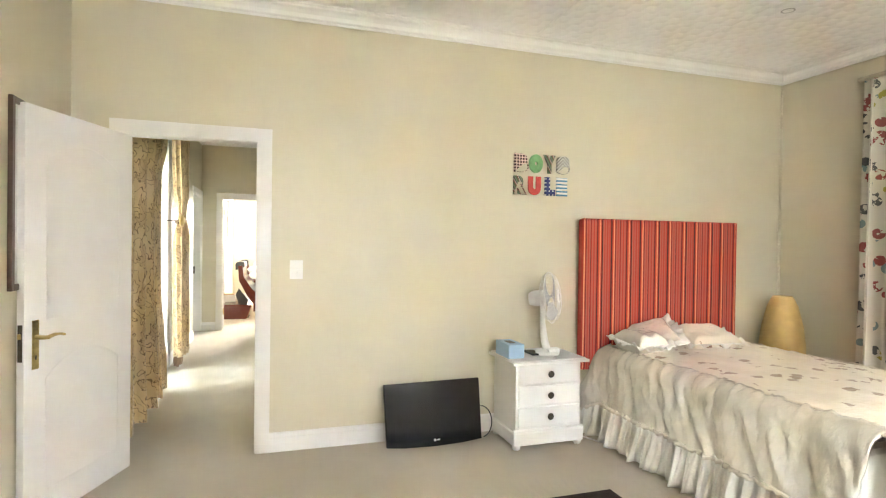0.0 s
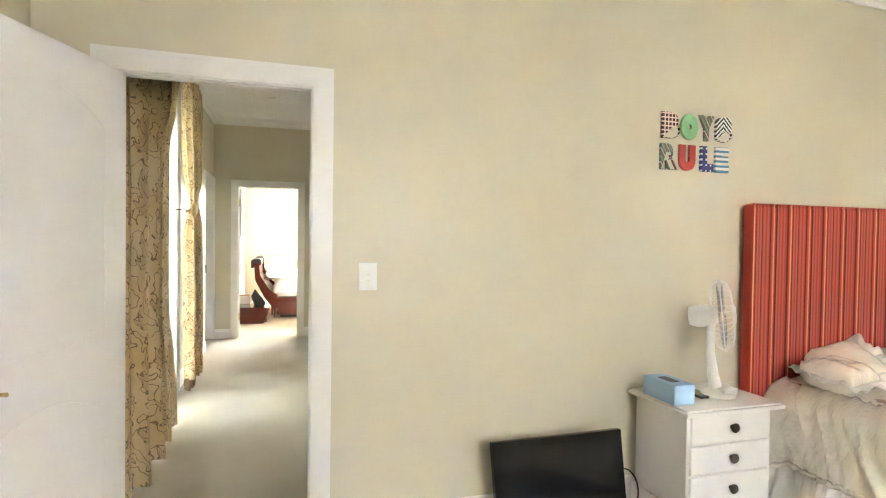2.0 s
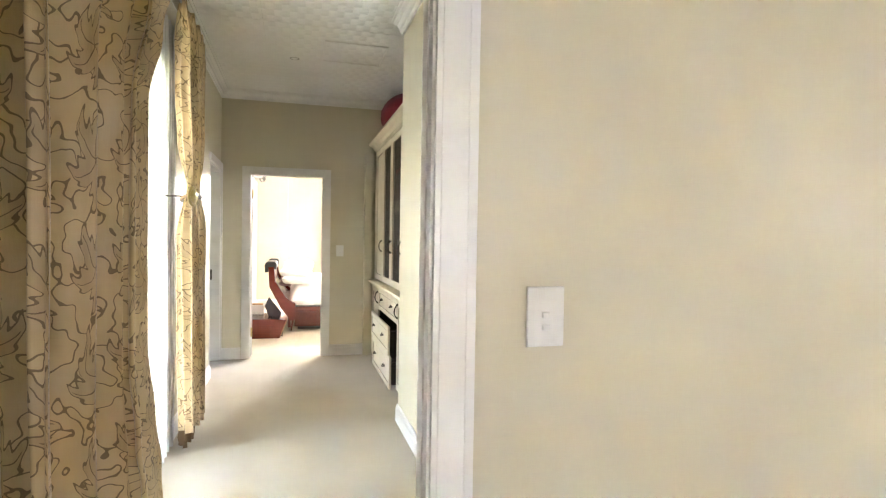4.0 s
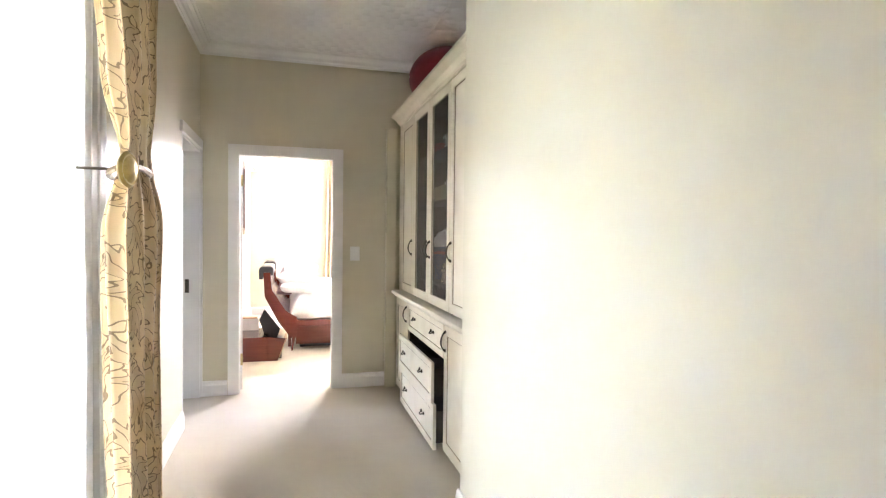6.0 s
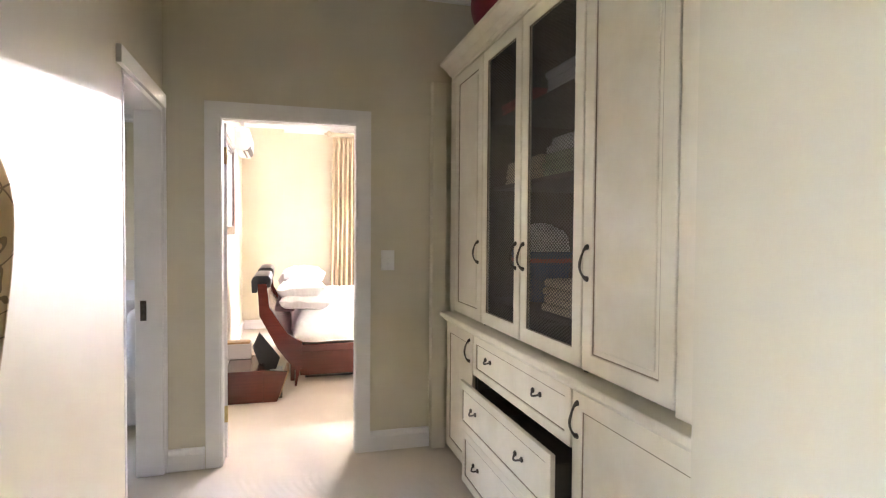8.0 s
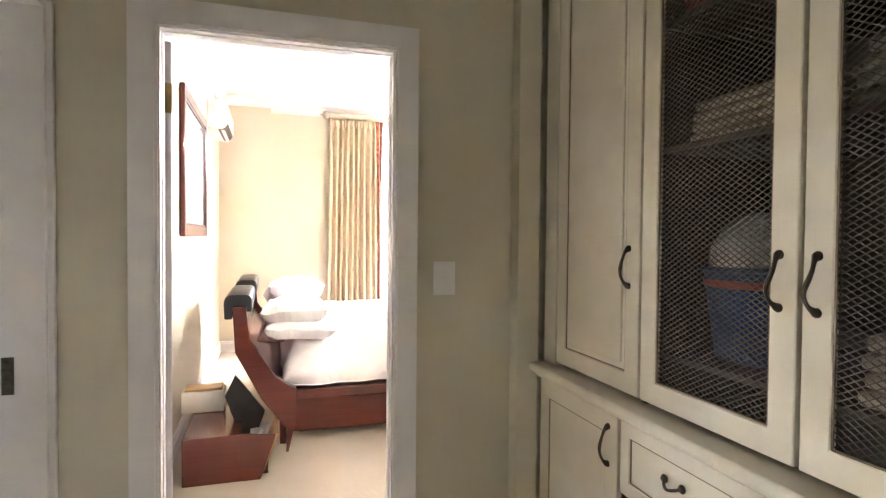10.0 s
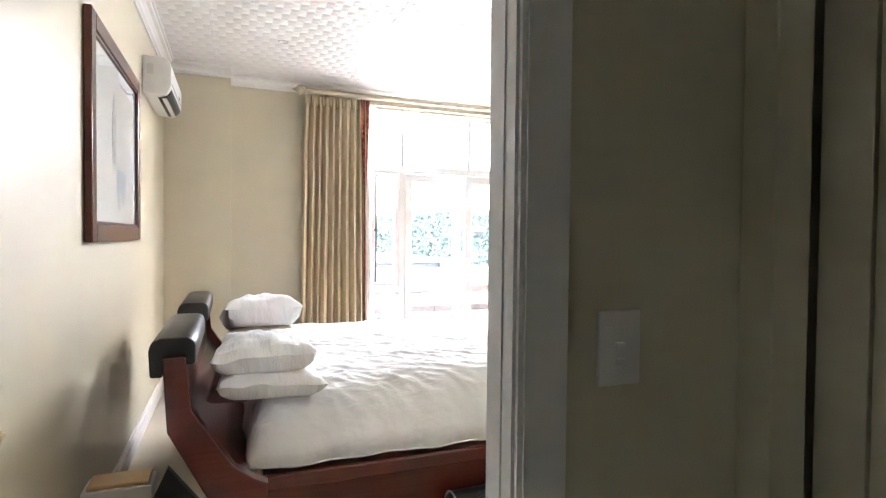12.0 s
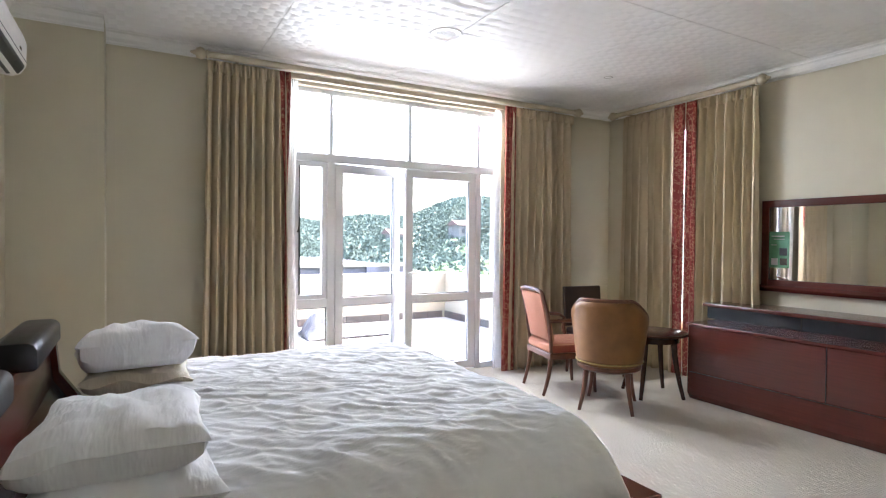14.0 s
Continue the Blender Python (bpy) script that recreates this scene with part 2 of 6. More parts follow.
structure("wall_corridor_right", wall_bm("x", 0.48, 0.62, 3.21, 6.05, 0, TOP), WALL, "pale beige painted wall", "wall")
structure("wall_closet_side", wall_bm("y", 5.90, 6.05, 0.62, 1.3, 0, TOP), WALL, "beige painted wall beside the built-in cupboards", "wall")
structure("wall_closet_back", wall_bm("x", 1.3, 1.45, 5.9, 8.415, 0, TOP), WALL, "beige painted wall behind the built-in cupboards", "wall")
structure("wall_bedroom_door", wall_bm("y", 8.415, 8.495, -1.10, 4.98, 0, TOP, [D2]), WALL, "beige painted wall with a doorway", "wall")
structure("wall_bedroom_left", wall_bm("x", -1.10, -0.95, 8.495, 13.6, 0, TOP), WALL, "beige painted wall with a framed picture", "wall")
structure("wall_pier", boxed((-0.95, 13.15, 0, -0.39, 13.42, TOP)), WALL, "beige painted pier in the corner", "wall")
structure("wall_bedroom_window", wall_bm("y", 13.42, 13.62, -0.95, 4.98, 0, TOP, [(0.99, 3.21, 0, 2.715)]), WALL, "beige painted wall round the balcony window", "wall")
structure("wall_bedroom_right", wall_bm("x", 4.80, 4.98, 8.495, 13.42, 0, TOP, [(11.75, 13.0, 0.5, 2.6)]), WALL, "beige painted wall with a curtained window", "wall")
structure("wall_lounge_left", wall_bm("x", -5.3, -5.1, 6.5, 13.6, 0, TOP, [(9.4, 10.4, 1.0, 2.05)]), WALL, "beige painted wall with a window", "wall")
structure("wall_lounge_near", wall_bm("y", 6.35, 6.5, -5.3, -1.16, 0, TOP), WALL, "beige painted wall", "wall")
structure("wall_lounge_far", wall_bm("y", 13.3, 13.45, -5.1, -1.1, 0, TOP), WALL, "beige painted wall", "wall")
# unseen slab; its wide overhang is added to keep direct sun out
structure("roof", boxed((-7.0, -4.6, TOP + 0.25, 6.4, 13.75, TOP + 0.45)), TRIM, "unseen flat roof slab over the rooms, its overhang added to block the sun", "roof")


def cornice(name, ax, at, s0, s1, side):
    """A moulded plaster cornice under the ceiling along a wall whose face is at 'at'; side: the way into the room."""
    pts = [(0, -0.095), (0.012, -0.095), (0.014, -0.085), (0.028, -0.075), (0.034, -0.052), (0.050, -0.032), (0.072, -0.024), (0.076, -0.012), (0.092, -0.010), (0.095, -0.001), (0, -0.001)]
    bm = prism([(at + side * u, TOP + v) for u, v in pts], "y" if ax == "x" else "x", s0, s1)
    structure(name, bm, CORNICE, "white moulded plaster cornice", "cornice", smooth=False)


cornice("cornice_boys_door", "y", 3.30, -1.09, 4.33, -1)
cornice("cornice_boys_left", "x", -1.09, -3.0, 3.30, 1)
cornice("cornice_boys_right", "x", 4.33, -3.0, 3.30, -1)
cornice("cornice_corridor_left", "x", -1.03, 3.17, 8.415, 1)
cornice("cornice_corridor_right", "x", 0.48, 3.21, 6.05, -1)
cornice("cornice_corridor_end", "y", 8.415, -1.03, 1.3, -1)
cornice("cornice_bedroom_left", "x", -0.95, 8.495, 13.15, 1)
cornice("cornice_bedroom_pier", "y", 13.15, -0.95, -0.39, -1)
cornice("cornice_bedroom_window", "y", 13.42, -0.39, 4.80, -1)
cornice("cornice_bedroom_right", "x", 4.80, 8.495, 13.42, -1)
cornice("cornice_lounge_far", "y", 13.3, -5.1, -1.1, -1)


def baseboard(name, ax, at, s0, s1, side, high=0.125):
    pts = [(0, 0.001), (0.018, 0.001), (0.018, high - 0.035), (0.014, high - 0.028), (0.012, high - 0.01), (0.006, high), (0, high)]
    bm = prism([(at + side * u, v) for u, v in pts], "y" if ax == "x" else "x", s0, s1)
    structure(name, bm, TRIM, "white moulded skirting board", "skirting")


baseboard("baseboard_boys_door", "y", 3.30, 0.023, 4.33, -1)
baseboard("baseboard_boys_left", "x", -1.09, -3.0, 3.30, 1)
baseboard("baseboard_boys_right", "x", 4.33, -3.0, 3.28, -1)
baseboard("baseboard_corridor_right", "x", 0.48, 3.235, 6.068, -1)
baseboard("baseboard_corridor_left", "x", -1.03, 5.70, 7.63, 1)
baseboard("baseboard_corridor_end", "y", 8.415, 0.113, 0.50, -1)
baseboard("baseboard_corridor_corner", "y", 8.415, -1.03, -0.82, -1)
baseboard("baseboard_bedroom_left", "x", -0.95, 8.495, 13.15, 1)
baseboard("baseboard_bedroom_pier", "y", 13.15, -0.93, -0.39, -1)
baseboard("baseboard_bedroom_window_left", "y", 13.42, -0.39, 0.99, -1)
baseboard("baseboard_bedroom_window_right", "y", 13.42, 3.21, 4.80, -1)
baseboard("baseboard_bedroom_right", "x", 4.80, 8.495, 13.40, -1)


def door_frame(name, hole, y0, y1, label, steps=((0.0, 0.016), (0.012, 0.019), (0.066, 0.021))):
    """Jambs and stepped architraves round a doorway in a wall that runs along x."""
    x0, x1, _, top = hole
    w = 0.085
    sides = [(x0 - 0.002, y0 - 0.004, 0.001, x0 + 0.006, y1 + 0.004, top), (x1 - 0.006, y0 - 0.004, 0.001, x1 + 0.002, y1 + 0.004, top), (x0 - 0.002, y0 - 0.004, top - 0.006, x1 + 0.002, y1 + 0.004, top + 0.002)]
    for face, s in ((y0, -1), (y1, 1)):
        for inset, depth in steps:
            a, b = face, face + s * depth
            sides += [(x0 - w, a, 0.001, x0 - inset, b, top + w), (x1 + inset, a, 0.001, x1 + w, b, top + w), (x0 - inset, a, top + inset, x1 + inset, b, top + w)]
    stop = (y0 + y1) / 2
    sides += [(x0 + 0.004, stop - 0.012, 0.001, x0 + 0.009, stop + 0.012, top - 0.004), (x1 - 0.009, stop - 0.012, 0.001, x1 - 0.004, stop + 0.012, top - 0.004), (x0 + 0.009, stop - 0.012, top - 0.009, x1 - 0.009, stop + 0.012, top - 0.004)]
    return structure(name, boxed(*sides), TRIM, label, "door frame")


door_frame("door_frame_1", D1, 3.30, 3.37, "white painted door frame with a shallow stepped architrave")
door_frame("door_frame_2", D2, 8.415, 8.495, "white painted door frame with flat architrave", ((0.0, 0.012), (0.010, 0.016)))
# the lounge doorway, in the wall that runs along y
sides = [(-1.164, 8.37, 0.001, -1.026, 8.392, 2.01), (-1.164, 7.628, 0.001, -1.026, 7.65, 2.01), (-1.164, 7.628, 2.008, -1.026, 8.392, 2.032)]
sides += [(-1.03, 7.545, 2.03, -1.008, 8.41, 2.105), (-1.03, 8.39, 0.001, -1.010, 8.412, 2.03)]
structure("door_frame_3", boxed(*sides, bevel=0.003), TRIM, "white painted door frame of the lounge doorway", "door frame")

# ---- metals and small materials ----
BRASS = mottled("aged_brass", (0.50, 0.37, 0.16), 0.34, 1.0, vary=0.3, scale=30, grain=200).mat
DARKMETAL = mottled("dark_bronze", (0.09, 0.075, 0.06), 0.38, 0.9, vary=0.4, scale=60, grain=200).mat
BLACK = mottled("black_plastic", (0.012, 0.012, 0.013), 0.35, vary=0.3, scale=20, grain=300).mat
GLOSSBLACK = mottled("black_gloss_screen", (0.008, 0.008, 0.009), 0.10, vary=0.2, scale=8, grain=20, relief=0.01).mat
WHITEPLASTIC = mottled("white_plastic", (0.78, 0.77, 0.74), 0.38, vary=0.04, scale=20, grain=200, relief=0.03).mat


# ---- doors ----
def door(name, m, width, height, face, label):
    """A panelled leaf hinged at its own origin; face: on which side the eye passes (+1 or -1)."""
    d = thing(name, m, label, "door", local=True)
    d["kind"] = "structure"
    t = 0.036
    y0, y1 = (-t, 0) if face > 0 else (0, t)
    leaf = part("leaf", boxed((0.004, y0, 0.008, width, y1, height), bevel=0.002), DOORPAINT, d)
    for side, yy in ((1, y1), (-1, y0)):
        for lo, hi in ((0.16, 0.80), (0.98, height - 0.14)):
            # a shallow moulded panel with an arched head
            ring = []
            xa, xb = 0.13, width - 0.13
            for k in range(13):
                u = k / 12
                ring.append((xa + (xb - xa) * u, yy + side * 0.0015, hi - 0.10 * (2 * u - 1) ** 2))
            ring += [(xb, yy + side * 0.0015, lo), (xa, yy + side * 0.0015, lo)]
            part("panel_moulding", tube(ring, 0.0014, 6, closed=True), DOORPAINT, leaf, smooth=True)
        part("lock_plate", boxed((width - 0.085, yy, 0.755, width - 0.045, yy + side * 0.004, 0.985), bevel=0.0018), BRASS, d, "aged brass lock plate")
        lever = [(width - 0.065, yy, 0.905), (width - 0.065, yy + side * 0.045, 0.905), (width - 0.075, yy + side * 0.055, 0.905), (width - 0.12, yy + side * 0.052, 0.911), (width - 0.165, yy + side * 0.048, 0.907), (width - 0.19, yy + side * 0.046, 0.900)]
        part("lever_handle", tube(lever, 0.008, 8, radii=[0.011, 0.010, 0.010, 0.008, 0.006, 0.007]), BRASS, d, "aged brass lever handle", smooth=True)
        part("keyhole", boxed((width - 0.068, yy, 0.80, width - 0.062, yy + side * 0.0052, 0.82)), BLACK, d)
    part("latch_plate", boxed((width, y0 + 0.007, 0.80, width + 0.002, y1 - 0.007, 0.97)), DARKMETAL, d, "dark metal latch plate")
    part("latch_bolt", boxed((width, y0 + 0.012, 0.905, width + 0.010, y1 - 0.012, 0.93)), BRASS, d)
    for z in (0.22, height - 0.24):
        part("hinge", boxed((0.002, y0 - 0.001, z, 0.006, y1 + 0.001, z + 0.10)), BRASS, d, "brass butt hinge")
    return d


door("door_1", pose(-0.765, 3.285, 0, 0, 0, -110.5), 0.80, 1.985, 1, "white panelled door standing open, with brass lever handle")
door("door_2", pose(-0.706, 8.517, 0, 0, 0, 107.5), 0.745, 1.99, -1, "white panelled door standing open against the bedroom wall")
part("strike_plate", boxed((-1.136, 8.364, 0.865, -1.106, 8.369, 0.975)), DARKMETAL, bpy.data.objects["door_frame_3"], "dark metal strike plate")


def switch(m, label):
    s = thing("light_switch", m, label, "light switch", "light switches", local=True)
    part("plate", boxed((-0.042, -0.008, -0.062, 0.042, 0, 0.062), bevel=0.003), WHITEPLASTIC, s)
    for z in (0.004, -0.022):
        part("rocker", boxed((-0.010, -0.0125, z - 0.006, 0.008, -0.006, z + 0.006), bevel=0.003), WHITEPLASTIC, s)
    part("top_strip", boxed((-0.038, -0.0092, 0.034, 0.038, -0.007, 0.0352)), WHITEPLASTIC, s)
    return s


sw = switch(pose(0.190, 3.30, 1.185), "white plastic light switch on the beige wall")
sw2_ob = copy_thing(sw, pose(0.232, 8.415, 1.185))


# ---- ceiling fittings ----
def downlight(x, y):
    d = thing("downlight", pose(x, y, TOP), "small recessed downlight, unlit, in the ceiling", "downlight", "downlights", local=True)
    part("ring", lathe([(0.030, 0.0), (0.046, 0.0), (0.046, -0.004), (0.034, -0.007), (0.030, -0.003)], 20), mottled("brushed_steel", (0.45, 0.43, 0.40), 0.35, 1.0).mat if "brushed_steel" not in bpy.data.materials else bpy.data.materials["brushed_steel"], d, smooth=True)
    part("bulb", lathe([(0.003, -0.003), (0.028, -0.003), (0.026, -0.001)], 16), BLACK, d, "dark unlit bulb")
    return d


for x, y in ((-0.282, 7.12), (3.67, 12.35), (0.0, 12.23)):
    downlight(x, y)
spk = thing("ceiling_speaker", pose(1.82, 12.165, TOP), "round white ceiling speaker with perforated grille", "ceiling speaker", local=True)
part("rim", lathe([(0.105, 0.0), (0.125, 0.0), (0.125, -0.006), (0.112, -0.012), (0.105, -0.008)], 32), WHITEPLASTIC, spk, smooth=True)
part("grille", lathe([(0.004, -0.010), (0.06, -0.009), (0.106, -0.006), (0.106, -0.001)], 32), mottled("speaker_mesh", (0.55, 0.54, 0.52), 0.6, vary=0.1, grain=900, relief=0.8).mat, spk, smooth=True)
hatch = thing("ceiling_hatch", pose(0.205, 6.83, TOP), "white access hatch in the corridor ceiling, slightly ajar", "ceiling hatch", local=True)
part("hatch_panel", boxed((-0.24, -0.24, -0.010, 0.24, 0.24, -0.002), bevel=0.002), CEILING, hatch)
for s in ((-0.255, -0.255, -0.014, -0.246, 0.255, -0.001), (0.246, -0.255, -0.014, 0.255, 0.255, -0.001), (-0.246, -0.255, -0.014, 0.246, -0.246, -0.001), (-0.246, 0.246, -0.014, 0.246, 0.255, -0.001)):
    part("frame_strip", boxed(s), TRIM, hatch)


# ---- boys' room ----
def make_stripes():
    n = Nodes("striped_upholstery", 0.85)
    f = n.math("FRACT", n.math("MULTIPLY", n.axis(0), 1 / 0.262))
    R, D, O, P, W = (0.52, 0.050, 0.030), (0.075, 0.012, 0.012), (0.74, 0.13, 0.05), (0.54, 0.12, 0.085), (0.92, 0.40, 0.24)
    stops = [(0.0, P), (0.05, R), (0.09, P), (0.14, R), (0.17, D), (0.205, R), (0.24, O), (0.27, W), (0.295, R), (0.33, D), (0.375, P), (0.42, R), (0.45, P), (0.50, R), (0.545, P), (0.58, R), (0.64, D), (0.69, R), (0.72, O), (0.745, W), (0.77, R), (0.80, D), (0.82, P), (0.87, R), (0.90, P), (0.95, D), (0.97, R)]
    c = n.ramp(f, stops, True)
    n.colour(n.mix(n.math("MULTIPLY", n.noise(160, 3), 0.25), c, (0.2, 0.02, 0.02)))
    n.bump(n.noise(420, 2), 0.35, 0.002)
    return n.mat


STRIPES = make_stripes()
hb = thing("headboard", pose(3.0, 3.25, 0), "tall headboard upholstered in red striped fabric against the wall", "headboard")


def pad(x0, x1, y0, y1, z0, z1, r, puff=0.0, axis=1, nu=24, nv=18):
    """A stuffed board: a box with large rounded edges, its face towards -y swelling a little."""
    bm = boxed((x0, y0, z0, x1, y1, z1), bevel=r, segments=4)
    return bm


part("padded_panel", pad(2.280, 3.755, 3.205, 3.285, 0.42, 1.575, 0.025), STRIPES, hb, smooth=True)
part("leg", boxed((2.40, 3.24, 0, 2.47, 3.28, 0.43), bevel=0.004), mottled("pine_leg", (0.32, 0.2, 0.1)).mat, hb)
part("leg", boxed((3.53, 3.24, 0, 3.60, 3.28, 0.43), bevel=0.004), bpy.data.materials["pine_leg"], hb)
part("piping", tube([(2.285, 3.208, 0.43), (2.285, 3.208, 1.57), (3.75, 3.208, 1.57), (3.75, 3.208, 0.43)], 0.006, 6), STRIPES, hb, smooth=True)


def make_satin(name, c, flower=False, rough=0.34):
    n = Nodes(name, rough)
    base = n.ramp(n.noise(5, 5), [(0.3, shade(c, 0.86)), (0.7, c)])
    if flower:
        v = n.node("ShaderNodeTexVoronoi")
        v.inputs["Scale"].default_value = 9
        n.link(n.coord, v.inputs["Vector"])
        spots = n.math("MULTIPLY", n.math("GREATER_THAN", n.noise(3.2, 2), 0.50), n.math("LESS_THAN", n.math("ADD", v.outputs["Distance"], n.math("MULTIPLY", n.noise(40, 3), 0.5)), 0.55))
        base = n.mix(n.math("MULTIPLY", spots, 0.9), base, (0.30, 0.19, 0.12))
    n.colour(base)
    n.bsdf.inputs["Sheen Weight"].default_value = 0.06
    crumple = n.noise(7, 4, 0.6, n.scaled((3.0, 5.0, 0.9), (28, 8, 0)))
    n.bump(n.math("ADD", crumple, n.math("MULTIPLY", n.noise(34, 4), 0.05)), 0.45, 0.018)
    return n.mat


SATIN = make_satin("ivory_satin", (0.84, 0.78, 0.67), rough=0.20)
SATINFLOWER = make_satin("ivory_satin_with_flowers", (0.80, 0.73, 0.61), True)
FRILL = make_satin("cream_frill_satin", (0.84, 0.81, 0.75))
rnd = random.Random(5)
bed = thing("single_bed", pose(3.0, 2.2, 0), "bed made up with an ivory satin quilted bedspread and frilled valance", "bed")
part("mattress", boxed((2.42, 1.25, 0.22, 3.74, 3.19, 0.53), bevel=0.05, segments=3), FRILL, bed)
part("base", boxed((2.46, 1.28, 0.02, 3.70, 3.19, 0.22), bevel=0.01), FRILL, bed)


def spread(u, v):
    """u runs along the bed from the head, v down over its side."""
    y = 3.19 - u * 2.0
    wob = 0.35 * noise.noise((u * 9 - v * 1.5, v * 1.2, 1.0))
    for k, (f, g, amp) in enumerate(((15, 0.8, 0.8), (31, 1.0, 0.6), (62, 1.3, 0.35))):
        wob += amp * ((1 - abs(noise.noise((u * f - v * (2.6, 3.4, 7.0)[k], v * g, 3.0 + k)))) ** 3 - 0.45)
    s = v
    a = min(1, s / 0.30) * math.pi / 2
    x = 2.53 - 0.14 * math.sin(a) - max(0, s - 0.30) * 0.16
    z = 0.595 - 0.10 * (1 - math.cos(a)) - max(0, s - 0.30) * 0.37
    fold = min(1, s / 0.3)
    head = max(0, 1 - u * 9) * max(0, s - 0.2)
    return (x - fold * 0.038 * wob - head * 0.14, y, z + 0.022 * wob * (1 - fold) - head * 0.16)


part("side_drape", grid(120, 26, spread), SATIN, bed, smooth=True, thick=0.008)


def spread_top(u, v):
    x = 2.52 + v * 1.21
    y = 3.19 - u * 2.0
    n1 = noise.noise((x * 4, y * 4, 2)) * 0.012 + noise.noise((x * 13, y * 11, 7)) * 0.006
    return (x, y, 0.597 + n1 + 0.02 * math.sin(v * math.pi))


part("top_cover", grid(70, 44, spread_top), SATINFLOWER, bed, "ivory cover strewn with brownish embroidered flowers", smooth=True, thick=0.010)


def spread_right(u, v):
    x, y, z = spread(u, v)
    return (3.73 + (2.52 - x) * 0.3, y, z)


part("side_drape", grid(60, 14, spread_right), SATIN, bed, smooth=True, thick=0.008)


def spread_foot(u, v):
    a = min(1, v / 0.3) * math.pi / 2
    w = noise.noise((u * 12, v * 2, 9)) * 0.03 * min(1, v / 0.3)
    return (2.45 + u * 1.35, 1.19 - 0.12 * math.sin(a) - max(0, v - 0.3) * 0.14 + w, 0.595 - 0.1 * (1 - math.cos(a)) - max(0, v - 0.3) * 0.37)


part("foot_drape", grid(60, 16, spread_foot), SATIN, bed, smooth=True, thick=0.008)
cord = []
for k in range(121):
    x, y, z = spread(k / 120, 0.985)
    cord.append((x - 0.006, y, z + 0.004 * math.sin(k * 1.9)))
part("gathered_cord", tube(cord, 0.013, 8, radii=[0.013 + 0.004 * math.sin(k * 2.3) for k in range(121)]), SATIN, bed, "gathered satin cord along the hem", smooth=True)


def frill(u, v):
    x, y, z = spread(u, 0.96)
    ph = u * 70 + 4.0 * noise.noise((u * 11, 0, 6))
    amp = 0.006 + 0.018 * v
    soft = noise.noise((u * 34, v * 0.8, 2)) * 0.030 + noise.noise((u * 80, v * 1.2, 5)) * 0.016
    return (x - 0.004 - 0.045 * v + amp * math.sin(ph) + soft * (0.3 + v), y + 0.012 * v * math.cos(ph), z + (0.010 - z) * v + 0.012 * v * noise.noise((u * 40, 3, 1)))


part("frilled_valance", grid(420, 8, frill), FRILL, bed, "gathered cream satin frill reaching the carpet", smooth=True, thick=0.004)
part("corner_label", boxed((2.358, 3.03, 0.355, 2.366, 3.10, 0.43)), SATIN, bed, "small stitched square patch")


def cushion(name, m, sx, sy, sz, mat, label, category="cushion", group="", ruffle=0.0, seed=1, lumps=0.12):
    """A stuffed cushion of about sx by sy by sz, with pinched corners and soft dents, resting on z = 0."""
    c = thing(name, m, label, category, group, local=True)
    bm = bmesh.new()
    n = 26
    top, bot = {}, {}
    for i in range(n + 1):
        for j in range(n + 1):
            u, v = 2 * i / n - 1, 2 * j / n - 1
            edge = (1 - u ** 4) * (1 - v ** 4)
            swell = max(0.0, edge) ** 0.42
            x = u * sx / 2 * (1 - 0.07 * (1 - v * v))
            y = v * sy / 2 * (1 - 0.07 * (1 - u * u))
            d = lumps * noise.noise((u * 1.7 + seed, v * 1.7, seed * 0.7)) + 0.4 * lumps * noise.noise((u * 5 + seed, v * 4, seed))
            z1 = sz * 0.5 + sz * (0.5 + d) * swell
            z0 = sz * 0.5 - sz * 0.5 * min(1, swell * 1.3)
            if edge <= 1e-6:
                z1 = z0 = sz * 0.5 + sz * 0.25 * noise.noise((u * 2 + seed, v * 2, 3))
            top[i, j] = bm.verts.new((x, y, z1))
            bot[i, j] = top[i, j] if edge <= 1e-6 else bm.verts.new((x, y, z0))
    for i in range(n):
        for j in range(n):
            bm.faces.new((top[i, j], top[i + 1, j], top[i + 1, j + 1], top[i, j + 1]))
            bm.faces.new((bot[i, j], bot[i, j + 1], bot[i + 1, j + 1], bot[i + 1, j]))
    part("cover", bm, mat, c, smooth=True)
    if ruffle:
        def rim(u, v):
            a = u * math.tau
            q = max(abs(math.cos(a)), abs(math.sin(a)))
            bx, by = math.cos(a) / q * sx * 0.49, math.sin(a) / q * sy * 0.49
            w = ruffle * v * (0.85 + 0.3 * noise.noise((math.cos(a) * 5, math.sin(a) * 5, seed + 4)))
            return (bx + math.cos(a) * w, by + math.sin(a) * w, sz * 0.5 + 0.011 * v * math.sin(a * 19 + 3 * noise.noise((a * 2, seed, 1))) + 0.05 * v * noise.noise((math.cos(a) * 3, math.sin(a) * 3, seed)))
        part("ruffle", grid(220, 5, rim), FRILL if ruffle else mat, c, "gathered ruffle", smooth=True, thick=0.004)
    return c


cushion("ruffled_cushion", pose(2.62, 2.97, 0.60, 8, 0, 12), 0.30, 0.26, 0.15, SATIN, "small ivory satin cushion with a ruffled edge on the bed", group="bed cushions", ruffle=0.06, seed=2)
cushion("ruffled_cushion", pose(2.83, 3.10, 0.64, 24, -16, -20), 0.34, 0.30, 0.12, SATIN, "ivory satin cushion with a ruffled edge propped on another", group="bed cushions", ruffle=0.07, seed=5)
cushion("flowered_cushion", pose(3.22, 2.99, 0.605, 10, 0, -6), 0.42, 0.32, 0.15, SATINFLOWER, "ivory flowered satin cushion with a ruffled edge", group="bed cushions", ruffle=0.05, seed=8)

